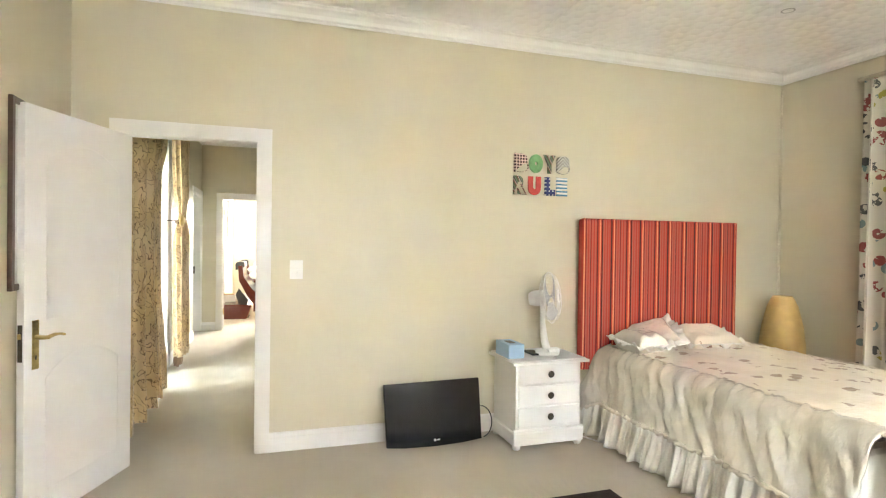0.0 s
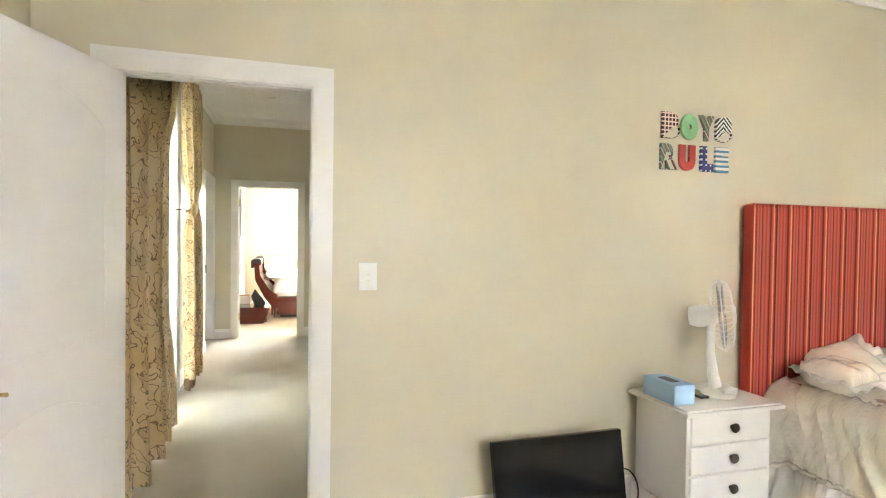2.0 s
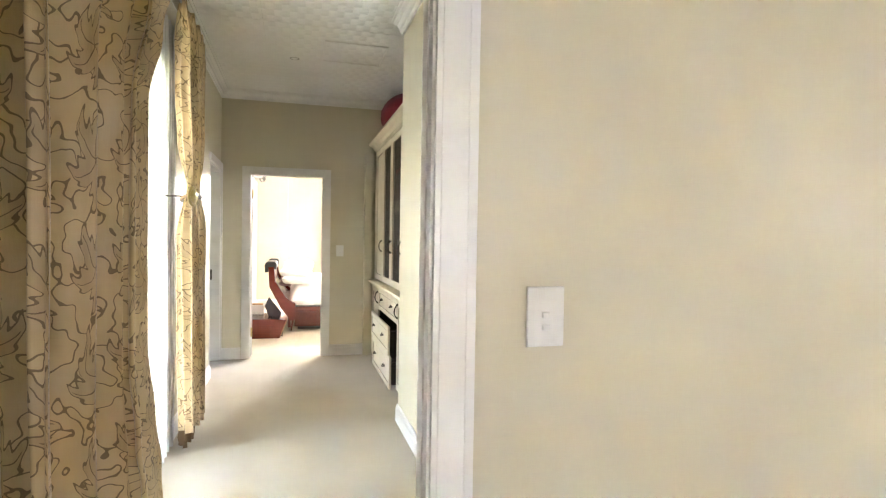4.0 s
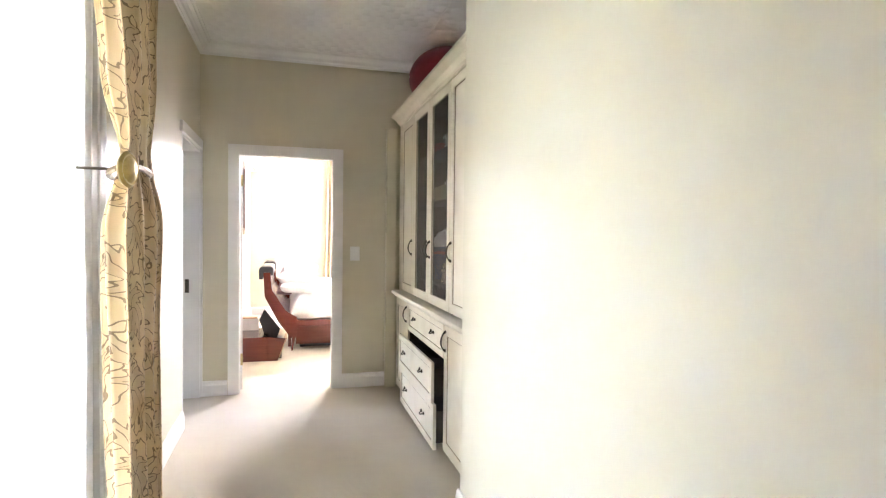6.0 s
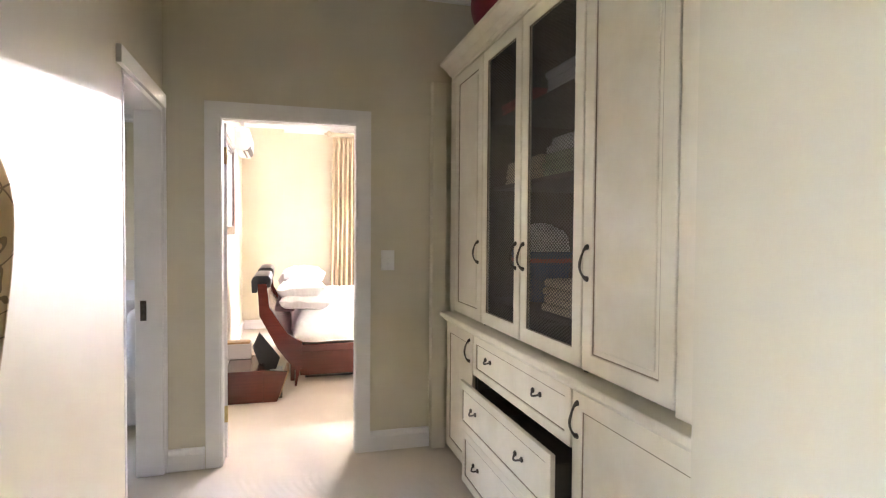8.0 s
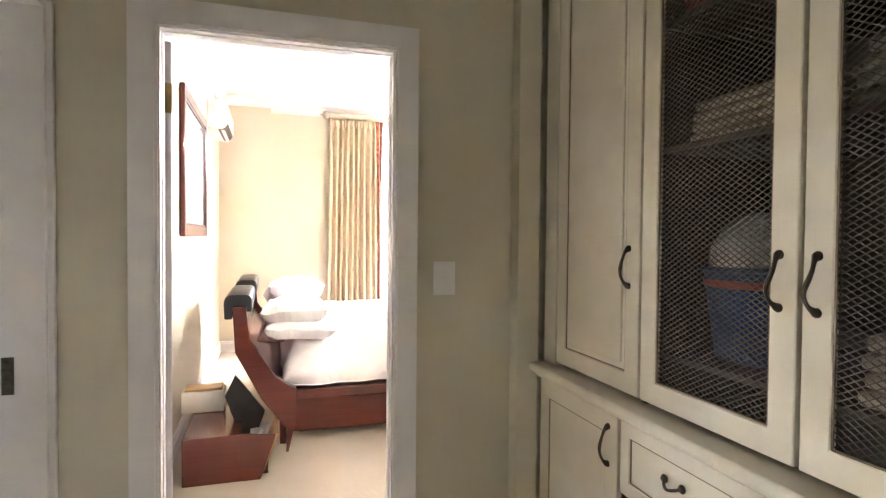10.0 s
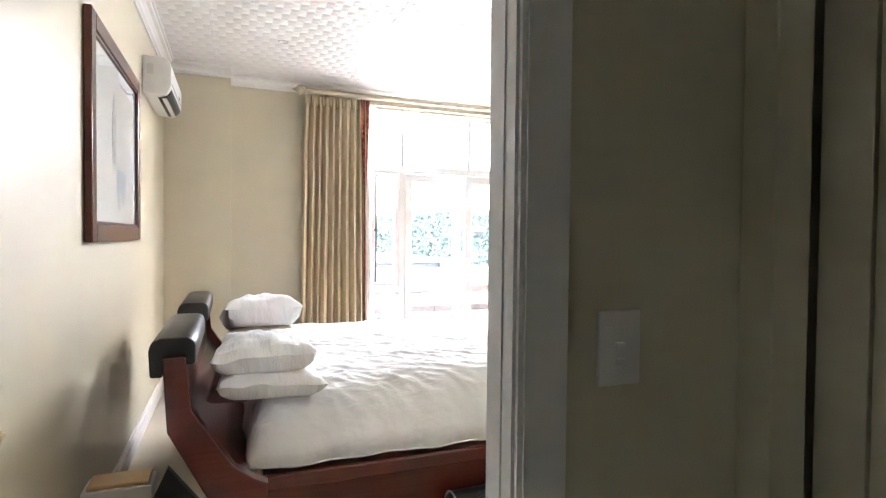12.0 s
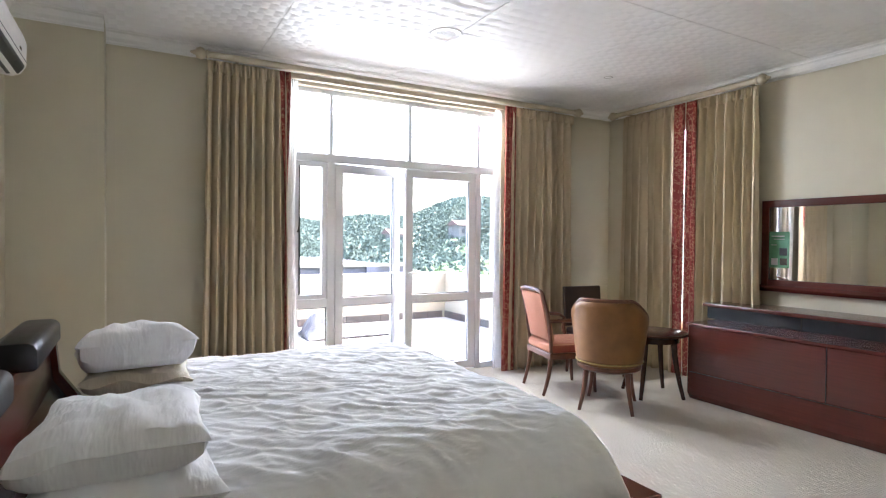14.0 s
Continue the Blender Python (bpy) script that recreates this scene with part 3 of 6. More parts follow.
# bedside cabinet
ns = thing("bedside_cabinet", pose(1.83, 3.05, 0), "white painted bedside cabinet with three drawers and dark knobs", "bedside cabinet")
body = part("body", boxed((1.585, 2.885, 0.115, 2.075, 3.245, 0.575), bevel=0.003), TRIM, ns)
part("top", boxed((1.545, 2.835, 0.573, 2.115, 3.262, 0.592), (1.56, 2.85, 0.590, 2.10, 3.255, 0.600), bevel=0.004), TRIM, ns)
part("plinth", boxed((1.568, 2.866, 0.03, 2.092, 3.25, 0.116), bevel=0.006), TRIM, ns)
part("plinth_moulding", prism([(2.885, 0.135), (2.866, 0.128), (2.862, 0.114), (2.885, 0.114)], "x", 1.568, 2.092), TRIM, ns)
for x in (1.60, 2.06):
    for y in (2.895, 3.22):
        part("foot", lathe([(0.018, 0), (0.026, 0.008), (0.028, 0.02), (0.022, 0.034)], 14, m=Matrix.Translation((x, y, 0))), TRIM, ns, smooth=True)
for z in (0.150, 0.292, 0.434):
    dr = part("drawer_front", boxed((1.602, 2.872, z, 2.058, 2.890, z + 0.132), bevel=0.006), TRIM, ns)
    part("knob", lathe([(0.010, 0), (0.009, 0.010), (0.020, 0.016), (0.023, 0.024), (0.018, 0.030), (0.010, 0.032)], 18, m=pose(1.83, 2.872, z + 0.068, 90, 0, 0)), DARKMETAL, dr, "round dark metal knob", smooth=True)

# desk fan on the cabinet
fan = thing("desk_fan", pose(1.93, 3.06, 0.602), "white plastic desk fan with a wire cage and grey blades", "fan")
part("foot", lathe([(0.085, 0.600), (0.09, 0.608), (0.082, 0.622), (0.04, 0.634), (0.024, 0.64)], 28, m=Matrix.Translation((1.95, 3.02, 0)) @ Matrix.Diagonal((1, 0.85, 1, 1))), WHITEPLASTIC, fan, smooth=True)
part("stem", tube([(1.95, 3.03, 0.63), (1.935, 3.04, 0.70), (1.925, 3.05, 0.82), (1.925, 3.05, 0.96)], 0.02, 12, radii=[0.030, 0.026, 0.020, 0.020]), WHITEPLASTIC, fan, smooth=True)
part("control_box", boxed((1.93, 2.96, 0.612, 2.02, 3.02, 0.648), bevel=0.010), WHITEPLASTIC, fan)
HEAD = pose(1.975, 3.03, 0.998, 0, 84, -44)
part("motor", lathe([(0.02, -0.155), (0.045, -0.15), (0.055, -0.12), (0.058, -0.06), (0.045, -0.03), (0.03, -0.02)], 24, m=HEAD), WHITEPLASTIC, fan, smooth=True)
for k in range(3):
    def blade(u, v, k=k):
        a = k * math.tau / 3 + (u - 0.5) * 1.5 * (0.6 + 0.5 * v)
        r = 0.035 + 0.125 * v
        return HEAD @ Vector((r * math.cos(a), r * math.sin(a), 0.03 * (u - 0.5)))
    part("blade", grid(8, 8, blade), mottled("grey_blade", (0.52, 0.53, 0.54), 0.25).mat if k == 0 else bpy.data.materials["grey_blade"], fan, "translucent grey blade", smooth=True, thick=0.002)
for name, zs in (("front_cage", 1), ("back_cage", -1)):
    bm = bmesh.new()
    for k in range(36):
        a = k * math.tau / 36
        pts = [HEAD @ Vector((r * math.cos(a + tw), r * math.sin(a + tw), zs * z)) for r, z, tw in ((0.035, 0.055, 0), (0.10, 0.050, 0.06), (0.155, 0.035, 0.12), (0.18, 0.0, 0.16))]
        tube(pts, 0.0011, 4, bm)
    for r, z in ((0.18, 0.0), (0.12, 0.047)):
        tube([HEAD @ Vector((r * math.cos(a * math.tau / 40), r * math.sin(a * math.tau / 40), zs * z)) for a in range(40)], 0.0028 if z == 0 else 0.0013, 5, bm, closed=True)
    part(name, bm, WHITEPLASTIC, fan)
part("hub_cap", lathe([(0.044, 0.050), (0.046, 0.056), (0.038, 0.062), (0.01, 0.064)], 24, m=HEAD), WHITEPLASTIC, fan, smooth=True)
part("maker_badge", boxed((-0.022, -0.005, 0.0645, 0.022, 0.004, 0.0655)), BLACK, fan).matrix_basis = HEAD

fan.matrix_basis = Matrix.Translation((-0.06, 0, 0)) @ fan.matrix_basis
tissue = thing("tissue_box", pose(1.62, 3.03, 0.602), "pale blue cardboard tissue box on the bedside cabinet", "box")
CARD = mottled("pale_blue_card", (0.36, 0.55, 0.72), 0.6, vary=0.05).mat
part("carton", boxed((1.552, 2.93, 0.601, 1.667, 3.15, 0.695), bevel=0.002), CARD, tissue)
part("slot", boxed((1.587, 2.99, 0.694, 1.632, 3.09, 0.697), bevel=0.0005), BLACK, tissue, "dark opening slot")
ph = thing("mobile_phone", pose(1.79, 3.08, 0.602), "black mobile phone lying flat on the bedside cabinet", "phone")
part("case", boxed((1.76, 2.99, 0.601, 1.84, 3.14, 0.613), bevel=0.003), BLACK, ph)
part("screen", boxed((1.766, 3.0, 0.6125, 1.834, 3.13, 0.6138)), GLOSSBLACK, ph)

# television leaning on the wall
tv = thing("television", pose(1.10, 3.10, 0.0, -9, -1.8, -3.5), "black flat-screen television leaning unplugged against the wall", "television", local=True)
tvb = prism([(-0.33, 0.02), (-0.2, 0.006), (0, 0.0), (0.2, 0.006), (0.33, 0.02), (0.335, 0.43), (-0.335, 0.43)], "y", 0.0, 0.038, bevel=0.004)
part("casing", tvb, GLOSSBLACK, tv)
part("screen", boxed((-0.29, -0.0015, 0.075, 0.29, 0.003, 0.40)), GLOSSBLACK, tv)
part("back_bulge", boxed((-0.22, 0.036, 0.06, 0.22, 0.07, 0.33), bevel=0.015), BLACK, tv)
part("maker_mark", lathe([(0.001, 0), (0.009, 0.0), (0.009, 0.0015), (0.001, 0.0015)], 16, m=pose(0.0, 0, 0.043, 90, 0, 0)), WHITEPLASTIC, tv, "round pale badge")
part("maker_bar", boxed((0.014, -0.0015, 0.038, 0.034, 0.001, 0.048)), WHITEPLASTIC, tv)
part("cable", tube([(0.33 + 0.075 * math.sin(a) + 0.02, 0.045, 0.125 + 0.105 * math.cos(a)) for a in [k * 0.19 for k in range(17)]], 0.004, 6), BLACK, tv, "black looped power cable", smooth=True)

# rug, tall tapered basket, cable on the carpet
RUGM = mottled("dark_brown_pile", (0.030, 0.016, 0.012), 0.95, vary=0.3, scale=30, grain=400, relief=0.8).mat
rug = thing("rug", pose(1.2, 1.2, 0), "dark brown short-pile rug on the carpet", "rug")
part("woven_sheet", boxed((0.55, 0.45, 0.001, 1.84, 2.19, 0.014), bevel=0.005), RUGM, rug)
TAN = mottled("tan_woven_cane", (0.50, 0.33, 0.12), 0.6, vary=0.2, scale=8, grain=220, relief=0.6).mat
bk = thing("tapered_basket", pose(4.08, 3.04, 0), "tall tapered tan basket standing between the bed and the wall", "basket")
part("woven_body", lathe([(0.14, 0.0), (0.155, 0.03), (0.172, 0.42), (0.168, 0.58), (0.150, 0.73), (0.112, 0.89), (0.082, 0.955), (0.074, 0.967), (0.02, 0.962)], 36, m=Matrix.Translation((4.08, 3.04, 0))), TAN, bk, smooth=True)
part("rim", lathe([(0.058, 0.963), (0.072, 0.963), (0.074, 0.972), (0.060, 0.975)], 28, m=Matrix.Translation((4.08, 3.04, 0))), TAN, bk, smooth=True)
wc = thing("extension_cord", pose(2.2, 2.9, 0), "white cable lying on the carpet beside the bed", "cable")
part("flex", tube([(2.05, 3.2, 0.006), (2.16, 3.0, 0.006), (2.22, 2.86, 0.006), (2.30, 2.80, 0.006), (2.42, 2.88, 0.006), (2.46, 3.05, 0.006)], 0.005, 6), WHITEPLASTIC, wc, smooth=True)


trunk = thing("cable_trunking", pose(4.32, 3.29, 0.0), "thin white cable trunking in the room corner", "trunking")
part("strip", boxed((4.314, 3.284, 0.126, 4.328, 3.298, 2.80), bevel=0.002), WALL, trunk)

# wall letters
def letter_mat(name, kind):
    n = Nodes(name, 0.5)
    x, z = n.axis(0), n.axis(1)

    def band(v, period, share=0.5):
        return n.math("LESS_THAN", n.math("FRACT", n.math("DIVIDE", v, period)), share)

    if kind == "dots":
        d = n.math("MULTIPLY", band(x, 0.0225, 0.68), band(z, 0.0225, 0.68))
        n.colour(n.mix(d, (0.80, 0.58, 0.50), (0.045, 0.008, 0.010)))
    elif kind == "green":
        n.colour(n.ramp(n.noise(30, 3), [(0.3, (0.16, 0.40, 0.17)), (0.7, (0.22, 0.50, 0.23))]))
    elif kind == "diagonal":
        s = n.math("FRACT", n.math("DIVIDE", n.math("ADD", n.math("MULTIPLY", x, 1.7), z), 0.075))
        n.colour(n.ramp(s, [(0.0, (0.10, 0.16, 0.09)), (0.25, (0.24, 0.10, 0.08)), (0.45, (0.66, 0.62, 0.55)), (0.55, (0.12, 0.12, 0.11)), (0.8, (0.20, 0.26, 0.18))], True))
    elif kind == "chevron":
        v = n.math("ADD", n.math("ABSOLUTE", n.math("SUBTRACT", x, 0.05)), z)
        n.colour(n.mix(band(v, 0.025), (0.75, 0.72, 0.66), (0.02, 0.02, 0.02)))
    elif kind == "red":
        n.colour(n.ramp(n.noise(30, 3), [(0.3, (0.48, 0.035, 0.03)), (0.7, (0.58, 0.06, 0.05))]))
    elif kind == "spots":
        d = n.math("MULTIPLY", band(x, 0.03, 0.33), band(z, 0.03, 0.33))
        n.colour(n.mix(d, (0.02, 0.03, 0.16), (0.75, 0.75, 0.75)))
    else:
        n.colour(n.mix(band(z, 0.027, 0.45), (0.70, 0.72, 0.70), (0.06, 0.22, 0.34)))
    return n.mat


def letter(ch, kind, x, z, w, h):
    cu = bpy.data.curves.new("wall_letter", "FONT")
    cu.body, cu.size, cu.extrude, cu.offset, cu.bevel_depth = ch, 0.16, 0.006, {"O": 0.024, "B": 0.013, "E": 0.011}.get(ch, 0.014), 0.002
    tmp = bpy.data.objects.new("wall_letter", cu)
    me = bpy.data.meshes.new_from_object(tmp)
    bpy.data.objects.remove(tmp)
    xs, ys = [v.co.x for v in me.vertices], [v.co.y for v in me.vertices]
    for v in me.vertices:
        v.co.x = (v.co.x - min(xs)) / (max(xs) - min(xs)) * w
        v.co.y = (v.co.y - min(ys)) / (max(ys) - min(ys)) * h
    me.materials.clear()
    me.materials.append(letter_mat("letter_" + kind, kind))
    ob = new("wall_letter", me)
    ob.matrix_basis = pose(x, 3.291, z, 90, 0, 0)
    looks = {"dots": "pink with dark dots", "green": "green", "diagonal": "striped green, brown and white", "chevron": "black and white striped", "red": "red", "spots": "navy with white spots", "bars": "blue and white striped"}
    tagged(ob, "decorative wooden letter " + ch + ", " + looks[kind] + ", on the wall", "letter", "letters on the wall")


for i, (ch, kind) in enumerate((("B", "dots"), ("O", "green"), ("Y", "diagonal"), ("S", "chevron"))):
    letter(ch, kind, (1.738, 1.862, 1.982, 2.092)[i], 1.908, (0.118, 0.112, 0.100, 0.112)[i], 0.138)
for i, (ch, kind) in enumerate((("R", "diagonal"), ("U", "red"), ("L", "spots"), ("E", "bars"))):
    letter(ch, kind, (1.735, 1.856, 1.995, 2.094)[i], 1.742, (0.108, 0.104, 0.086, 0.092)[i], 0.138)

# framed picture behind the open door
FRAMEWOOD = mottled("dark_frame_wood", (0.055, 0.022, 0.014), 0.35, vary=0.4, scale=15, grain=120).mat
PAPER = mottled("pale_print_paper", (0.66, 0.66, 0.64), 0.7, vary=0.08, scale=4).mat
bp = thing("framed_picture", pose(-1.09, 2.72, 1.15), "dark framed picture hanging on the wall behind the open door", "picture")
for s in ((-1.088, 2.47, 1.13, -1.068, 2.50, 2.0), (-1.088, 2.95, 1.13, -1.068, 2.98, 2.0), (-1.088, 2.50, 1.97, -1.068, 2.95, 2.0), (-1.088, 2.50, 1.13, -1.068, 2.95, 1.16)):
    part("frame_rail", boxed(s, bevel=0.003), FRAMEWOOD, bp)
part("print", boxed((-1.086, 2.50, 1.16, -1.078, 2.95, 1.97)), PAPER, bp)


# the boys' room is laid out about its own door; set it against the corridor
BOYS = Matrix.Translation((0.042, 3.145, 0)) @ Matrix.Rotation(radians(1.5), 4, "Z") @ Matrix.Translation((0, -3.30, 0))
BOYS_NAMES = ("boys", "door_1", "door_frame_1", "light_switch", "headboard", "single_bed", "ruffled_cushion", "flowered_cushion", "bedside_cabinet", "desk_fan", "tissue_box", "mobile_phone", "television", "rug", "tapered_basket", "extension_cord", "wall_letter", "framed_picture", "cable_trunking")


def set_boys_room(names):
    for ob in scene.objects:
        if ob.parent is None and ob.type in ("MESH", "EMPTY") and ob.location.y < 4 and any(k in ob.name for k in names):
            ob.matrix_basis = BOYS @ ob.matrix_basis


set_boys_room(BOYS_NAMES)
downlight(3.243, 2.204)


# ---- curtains ----
def curtain_bm(origin, along, out, left, right, z0, z1, pleats, depth, seed=0, nu=160, nv=40, tight=None, cloth=None):
    """A pleated cloth hanging from z1 to z0; left and right give its edges along the wall at a height share v from the top."""
    o, a, b = Vector(origin), Vector(along), Vector(out)

    def f(u, v):
        L, R = left(v), right(v)
        z = z1 + (z0 - z1) * v
        top = max(0.0, 1 - v * 14)
        amp = depth * (tight(v) if tight else 1.0)
        ph = math.tau * pleats * u + 2.0 * noise.noise((u * 4.3 + seed * 2, 0.3 * v, seed + 9)) + 0.9 * noise.noise((u * 5 + seed, v * 1.2, seed)) * (0.4 + v)
        s = math.sin(ph)
        s = s * (1 - 0.5 * top) + 0.35 * math.sin(2.3 * ph + 1) * (0.25 + 0.4 * v)
        t = u + 0.10 / pleats * math.sin(ph * 2 + 1)
        return o + a * (L + (R - L) * t) + b * (amp * s + 0.012 * noise.noise((u * 9, v * 3, seed + 3))) + Vector((0, 0, z))

    return grid(nu, nv, f, cloth)


def make_vines():
    """Gold satin drawn over with brown leaf outlines, veins and curling stems, laid out on the flat cloth."""
    n = Nodes("gold_satin_with_leaf_outlines", 0.42)
    n.coord = n.node("ShaderNodeTexCoord").outputs["UV"]
    warp = n.node("ShaderNodeTexNoise")
    warp.inputs["Scale"].default_value, warp.inputs["Detail"].default_value = 7.0, 2.0
    n.link(n.coord, warp.inputs["Vector"])
    add = n.node("ShaderNodeVectorMath", operation="MULTIPLY_ADD")
    n.link(warp.outputs["Color"], add.inputs[0])
    add.inputs[1].default_value = (0.085, 0.085, 0.0)
    n.link(n.coord, add.inputs[2])
    cw, ch = 0.25, 0.31
    x = n.math("DIVIDE", n.axis(0, add.outputs[0]), cw)
    col = n.math("FLOOR", x)
    y = n.math("ADD", n.math("DIVIDE", n.axis(1, add.outputs[0]), ch), n.math("MULTIPLY", col, 0.46))
    row = n.math("FLOOR", y)
    px = n.math("SUBTRACT", n.math("FRACT", x), 0.5)
    py = n.math("SUBTRACT", n.math("FRACT", y), 0.5)
    r = n.math("SQRT", n.math("ADD", n.math("MULTIPLY", px, px), n.math("MULTIPLY", py, py)))
    turn = n.math("ADD", n.math("MULTIPLY", col, 2.1), n.math("MULTIPLY", row, 3.7))
    a = n.math("ADD", n.math("ADD", n.math("ARCTAN2", py, px), turn), n.math("MULTIPLY", r, 2.2))
    lobes = n.math("MULTIPLY", n.math("COSINE", n.math("MULTIPLY", a, 5.0)), 0.085)
    teeth = n.math("MULTIPLY", n.math("COSINE", n.math("ADD", n.math("MULTIPLY", a, 15.0), 0.8)), 0.045)
    rim = n.math("ADD", n.math("ADD", lobes, teeth), 0.335)
    gap = n.math("SUBTRACT", r, rim)
    outline = n.math("LESS_THAN", n.math("ABSOLUTE", gap), 0.0165)
    inside = n.math("LESS_THAN", gap, 0.0)
    spoke = n.math("ABSOLUTE", n.math("SUBTRACT", n.math("FRACT", n.math("ADD", n.math("MULTIPLY", a, 5.0 / math.tau), 0.5)), 0.5))
    vein = n.math("MULTIPLY", n.math("LESS_THAN", n.math("MULTIPLY", spoke, r), 0.0050), n.math("LESS_THAN", gap, -0.07))
    curl = n.noise(6.5, 2.0, 0.5)
    ways = [n.math("LESS_THAN", n.math("ABSOLUTE", n.math("SUBTRACT", curl, level)), 0.0085) for level in (0.44, 0.57)]
    stem = n.math("MAXIMUM", ways[0], ways[1])
    stem = n.math("MULTIPLY", stem, n.math("SUBTRACT", 1.0, inside))
    mask = n.math("MAXIMUM", n.math("MAXIMUM", outline, vein), stem)
    base = n.ramp(n.noise(4, 4), [(0.3, (0.51, 0.35, 0.175)), (0.7, (0.61, 0.445, 0.25))])
    tone = n.mix(n.math("MULTIPLY", inside, n.noise(30, 3, vector=n.scaled((1, 0.25, 1), (0, 0, 40)))), base, (0.40, 0.27, 0.145))
    n.colour(n.mix(n.math("MULTIPLY", mask, 0.88), tone, (0.15, 0.088, 0.035)))
    n.bsdf.inputs["Sheen Weight"].default_value = 0.1
    n.bump(n.math("ADD", n.math("MULTIPLY", n.noise(350, 2), 0.15), n.math("MULTIPLY", n.noise(9, 3, vector=n.scaled((2.5, 0.6, 1), (0, 0, 20))), 0.8)), 0.35, 0.012)
    return n.mat


VINES = make_vines()


def at_heights(rows):
    """A line through (share of height from the top, place along the wall), eased."""
    def f(v):
        for (a, p), (b, q) in zip(rows, rows[1:]):
            if v <= b:
                w = (v - a) / (b - a)
                w = w * w * (3 - 2 * w)
                return p + (q - p) * w
        return rows[-1][1]
    return f


def glass(name):
    n = Nodes(name, 0.0)
    n.colour((0.97, 0.98, 0.98))
    n.bsdf.inputs["Transmission Weight"].default_value = 1.0
    n.bsdf.inputs["IOR"].default_value = 1.45
    return n.mat


GLASS = glass("window_glass")


def pane(sides, parent):
    p = part("pane", boxed(sides), GLASS, parent, "clear glass pane")
    p.visible_shadow = False
    return p


# corridor window: a tall white casement behind the curtains
cw = thing("window_1", pose(-1.13, 4.85, 0), "tall white-framed window behind tied-back curtains, bright with daylight", "window")
cw["kind"] = "structure"
for s in ((-1.16, 4.0, 0.0, -1.10, 4.06, 2.38), (-1.16, 5.64, 0.0, -1.10, 5.70, 2.38), (-1.16, 4.06, 2.32, -1.10, 5.64, 2.38), (-1.16, 4.06, 0.0, -1.10, 5.64, 0.10), (-1.155, 4.82, 0.10, -1.105, 4.88, 2.32), (-1.155, 4.06, 0.80, -1.105, 4.82, 0.85), (-1.155, 4.88, 0.80, -1.105, 5.64, 0.85)):
    part("frame_bar", boxed(s, bevel=0.003), TRIM, cw)
for s in ((-1.132, 4.06, 0.85, -1.128, 4.82, 2.32), (-1.132, 4.88, 0.85, -1.128, 5.64, 2.32), (-1.132, 4.06, 0.10, -1.128, 4.82, 0.80), (-1.132, 4.88, 0.10, -1.128, 5.64, 0.80)):
    pane(s, cw)


def make_sheer():
    n = Nodes("white_sheer_voile", 0.9)
    out = n.t.nodes["Material Output"]
    tr = n.node("ShaderNodeBsdfTransparent")
    tl = n.node("ShaderNodeBsdfTranslucent")
    tl.inputs["Color"].default_value = (0.85, 0.85, 0.84, 1)
    df = n.node("ShaderNodeBsdfDiffuse")
    df.inputs["Color"].default_value = (0.80, 0.79, 0.77, 1)
    m1, m2 = n.node("ShaderNodeMixShader"), n.node("ShaderNodeMixShader")
    m1.inputs[0].default_value = 0.5
    n.link(tl.outputs[0], m1.inputs[1])
    n.link(df.outputs[0], m1.inputs[2])
    weave = n.math("ADD", n.math("MULTIPLY", n.noise(14, 4), 0.2), 0.64)
    n.put(m2.inputs[0], weave)
    n.link(tr.outputs[0], m2.inputs[1])
    n.link(m1.outputs[0], m2.inputs[2])
    n.link(m2.outputs[0], out.inputs["Surface"])
    return n.mat


SHEER = make_sheer()
# the two windows of the boys' room, hung with voile
for name, fixed, s0, s1, ax, sill, head in (("window_4", 4.46, 0.6, 1.2, "x", 1.35, 2.25), ("window_5", -3.18, 0.457, 2.157, "y", 0.95, 2.15)):
    wn = thing(name, pose(fixed, (s0 + s1) / 2, 1.0) if ax == "x" else pose((s0 + s1) / 2, fixed, 1.0), "white-framed window hung with sheer voile", "window")
    wn["kind"] = "structure"
    part("frame", ring_bm(ax, fixed - 0.03, fixed + 0.03, s0, s1, sill, head, 0.05), TRIM, wn)
    if ax == "x":
        pane((fixed - 0.002, s0 + 0.05, sill + 0.05, fixed + 0.002, s1 - 0.05, head - 0.05), wn)
        cl = curtain_bm((4.35, 0, 0), (0, 1, 0), (-1, 0, 0), at_heights([(0, s0 - 0.1), (1, s0 - 0.1)]), at_heights([(0, s1 + 0.1), (1, s1 + 0.1)]), sill - 0.1, 2.40, 16, 0.014, 2, 160, 6)
    else:
        pane((s0 + 0.05, fixed - 0.002, sill + 0.05, s1 - 0.05, fixed + 0.002, head - 0.05), wn)
        cl = curtain_bm((0, -3.06, 0), (1, 0, 0), (0, 1, 0), at_heights([(0, s0 - 0.1), (1, s0 - 0.1)]), at_heights([(0, s1 + 0.1), (1, s1 + 0.1)]), sill - 0.1, 2.40, 26, 0.014, 5, 160, 6)
    vl = thing("sheer_curtain", wn.matrix_basis.copy(), "white sheer voile hanging across the bedroom window", "curtain", "voiles")
    part("voile", cl, SHEER, vl, smooth=True)
rodm = mottled("cream_painted_pole", (0.52, 0.45, 0.33), 0.45, vary=0.12, scale=12, grain=80).mat
cp = thing("curtain_pole", pose(-0.92, 4.85, 2.66), "cream curtain pole over the corridor window", "curtain pole")
part("pole", tube([(-0.93, 3.52, 2.66), (-0.93, 6.2, 2.66)], 0.018, 12), rodm, cp, smooth=True)
for y in (3.75, 6.0):
    part("bracket", boxed((-1.029, y - 0.015, 2.64, -0.93, y + 0.015, 2.66), bevel=0.003), rodm, cp)
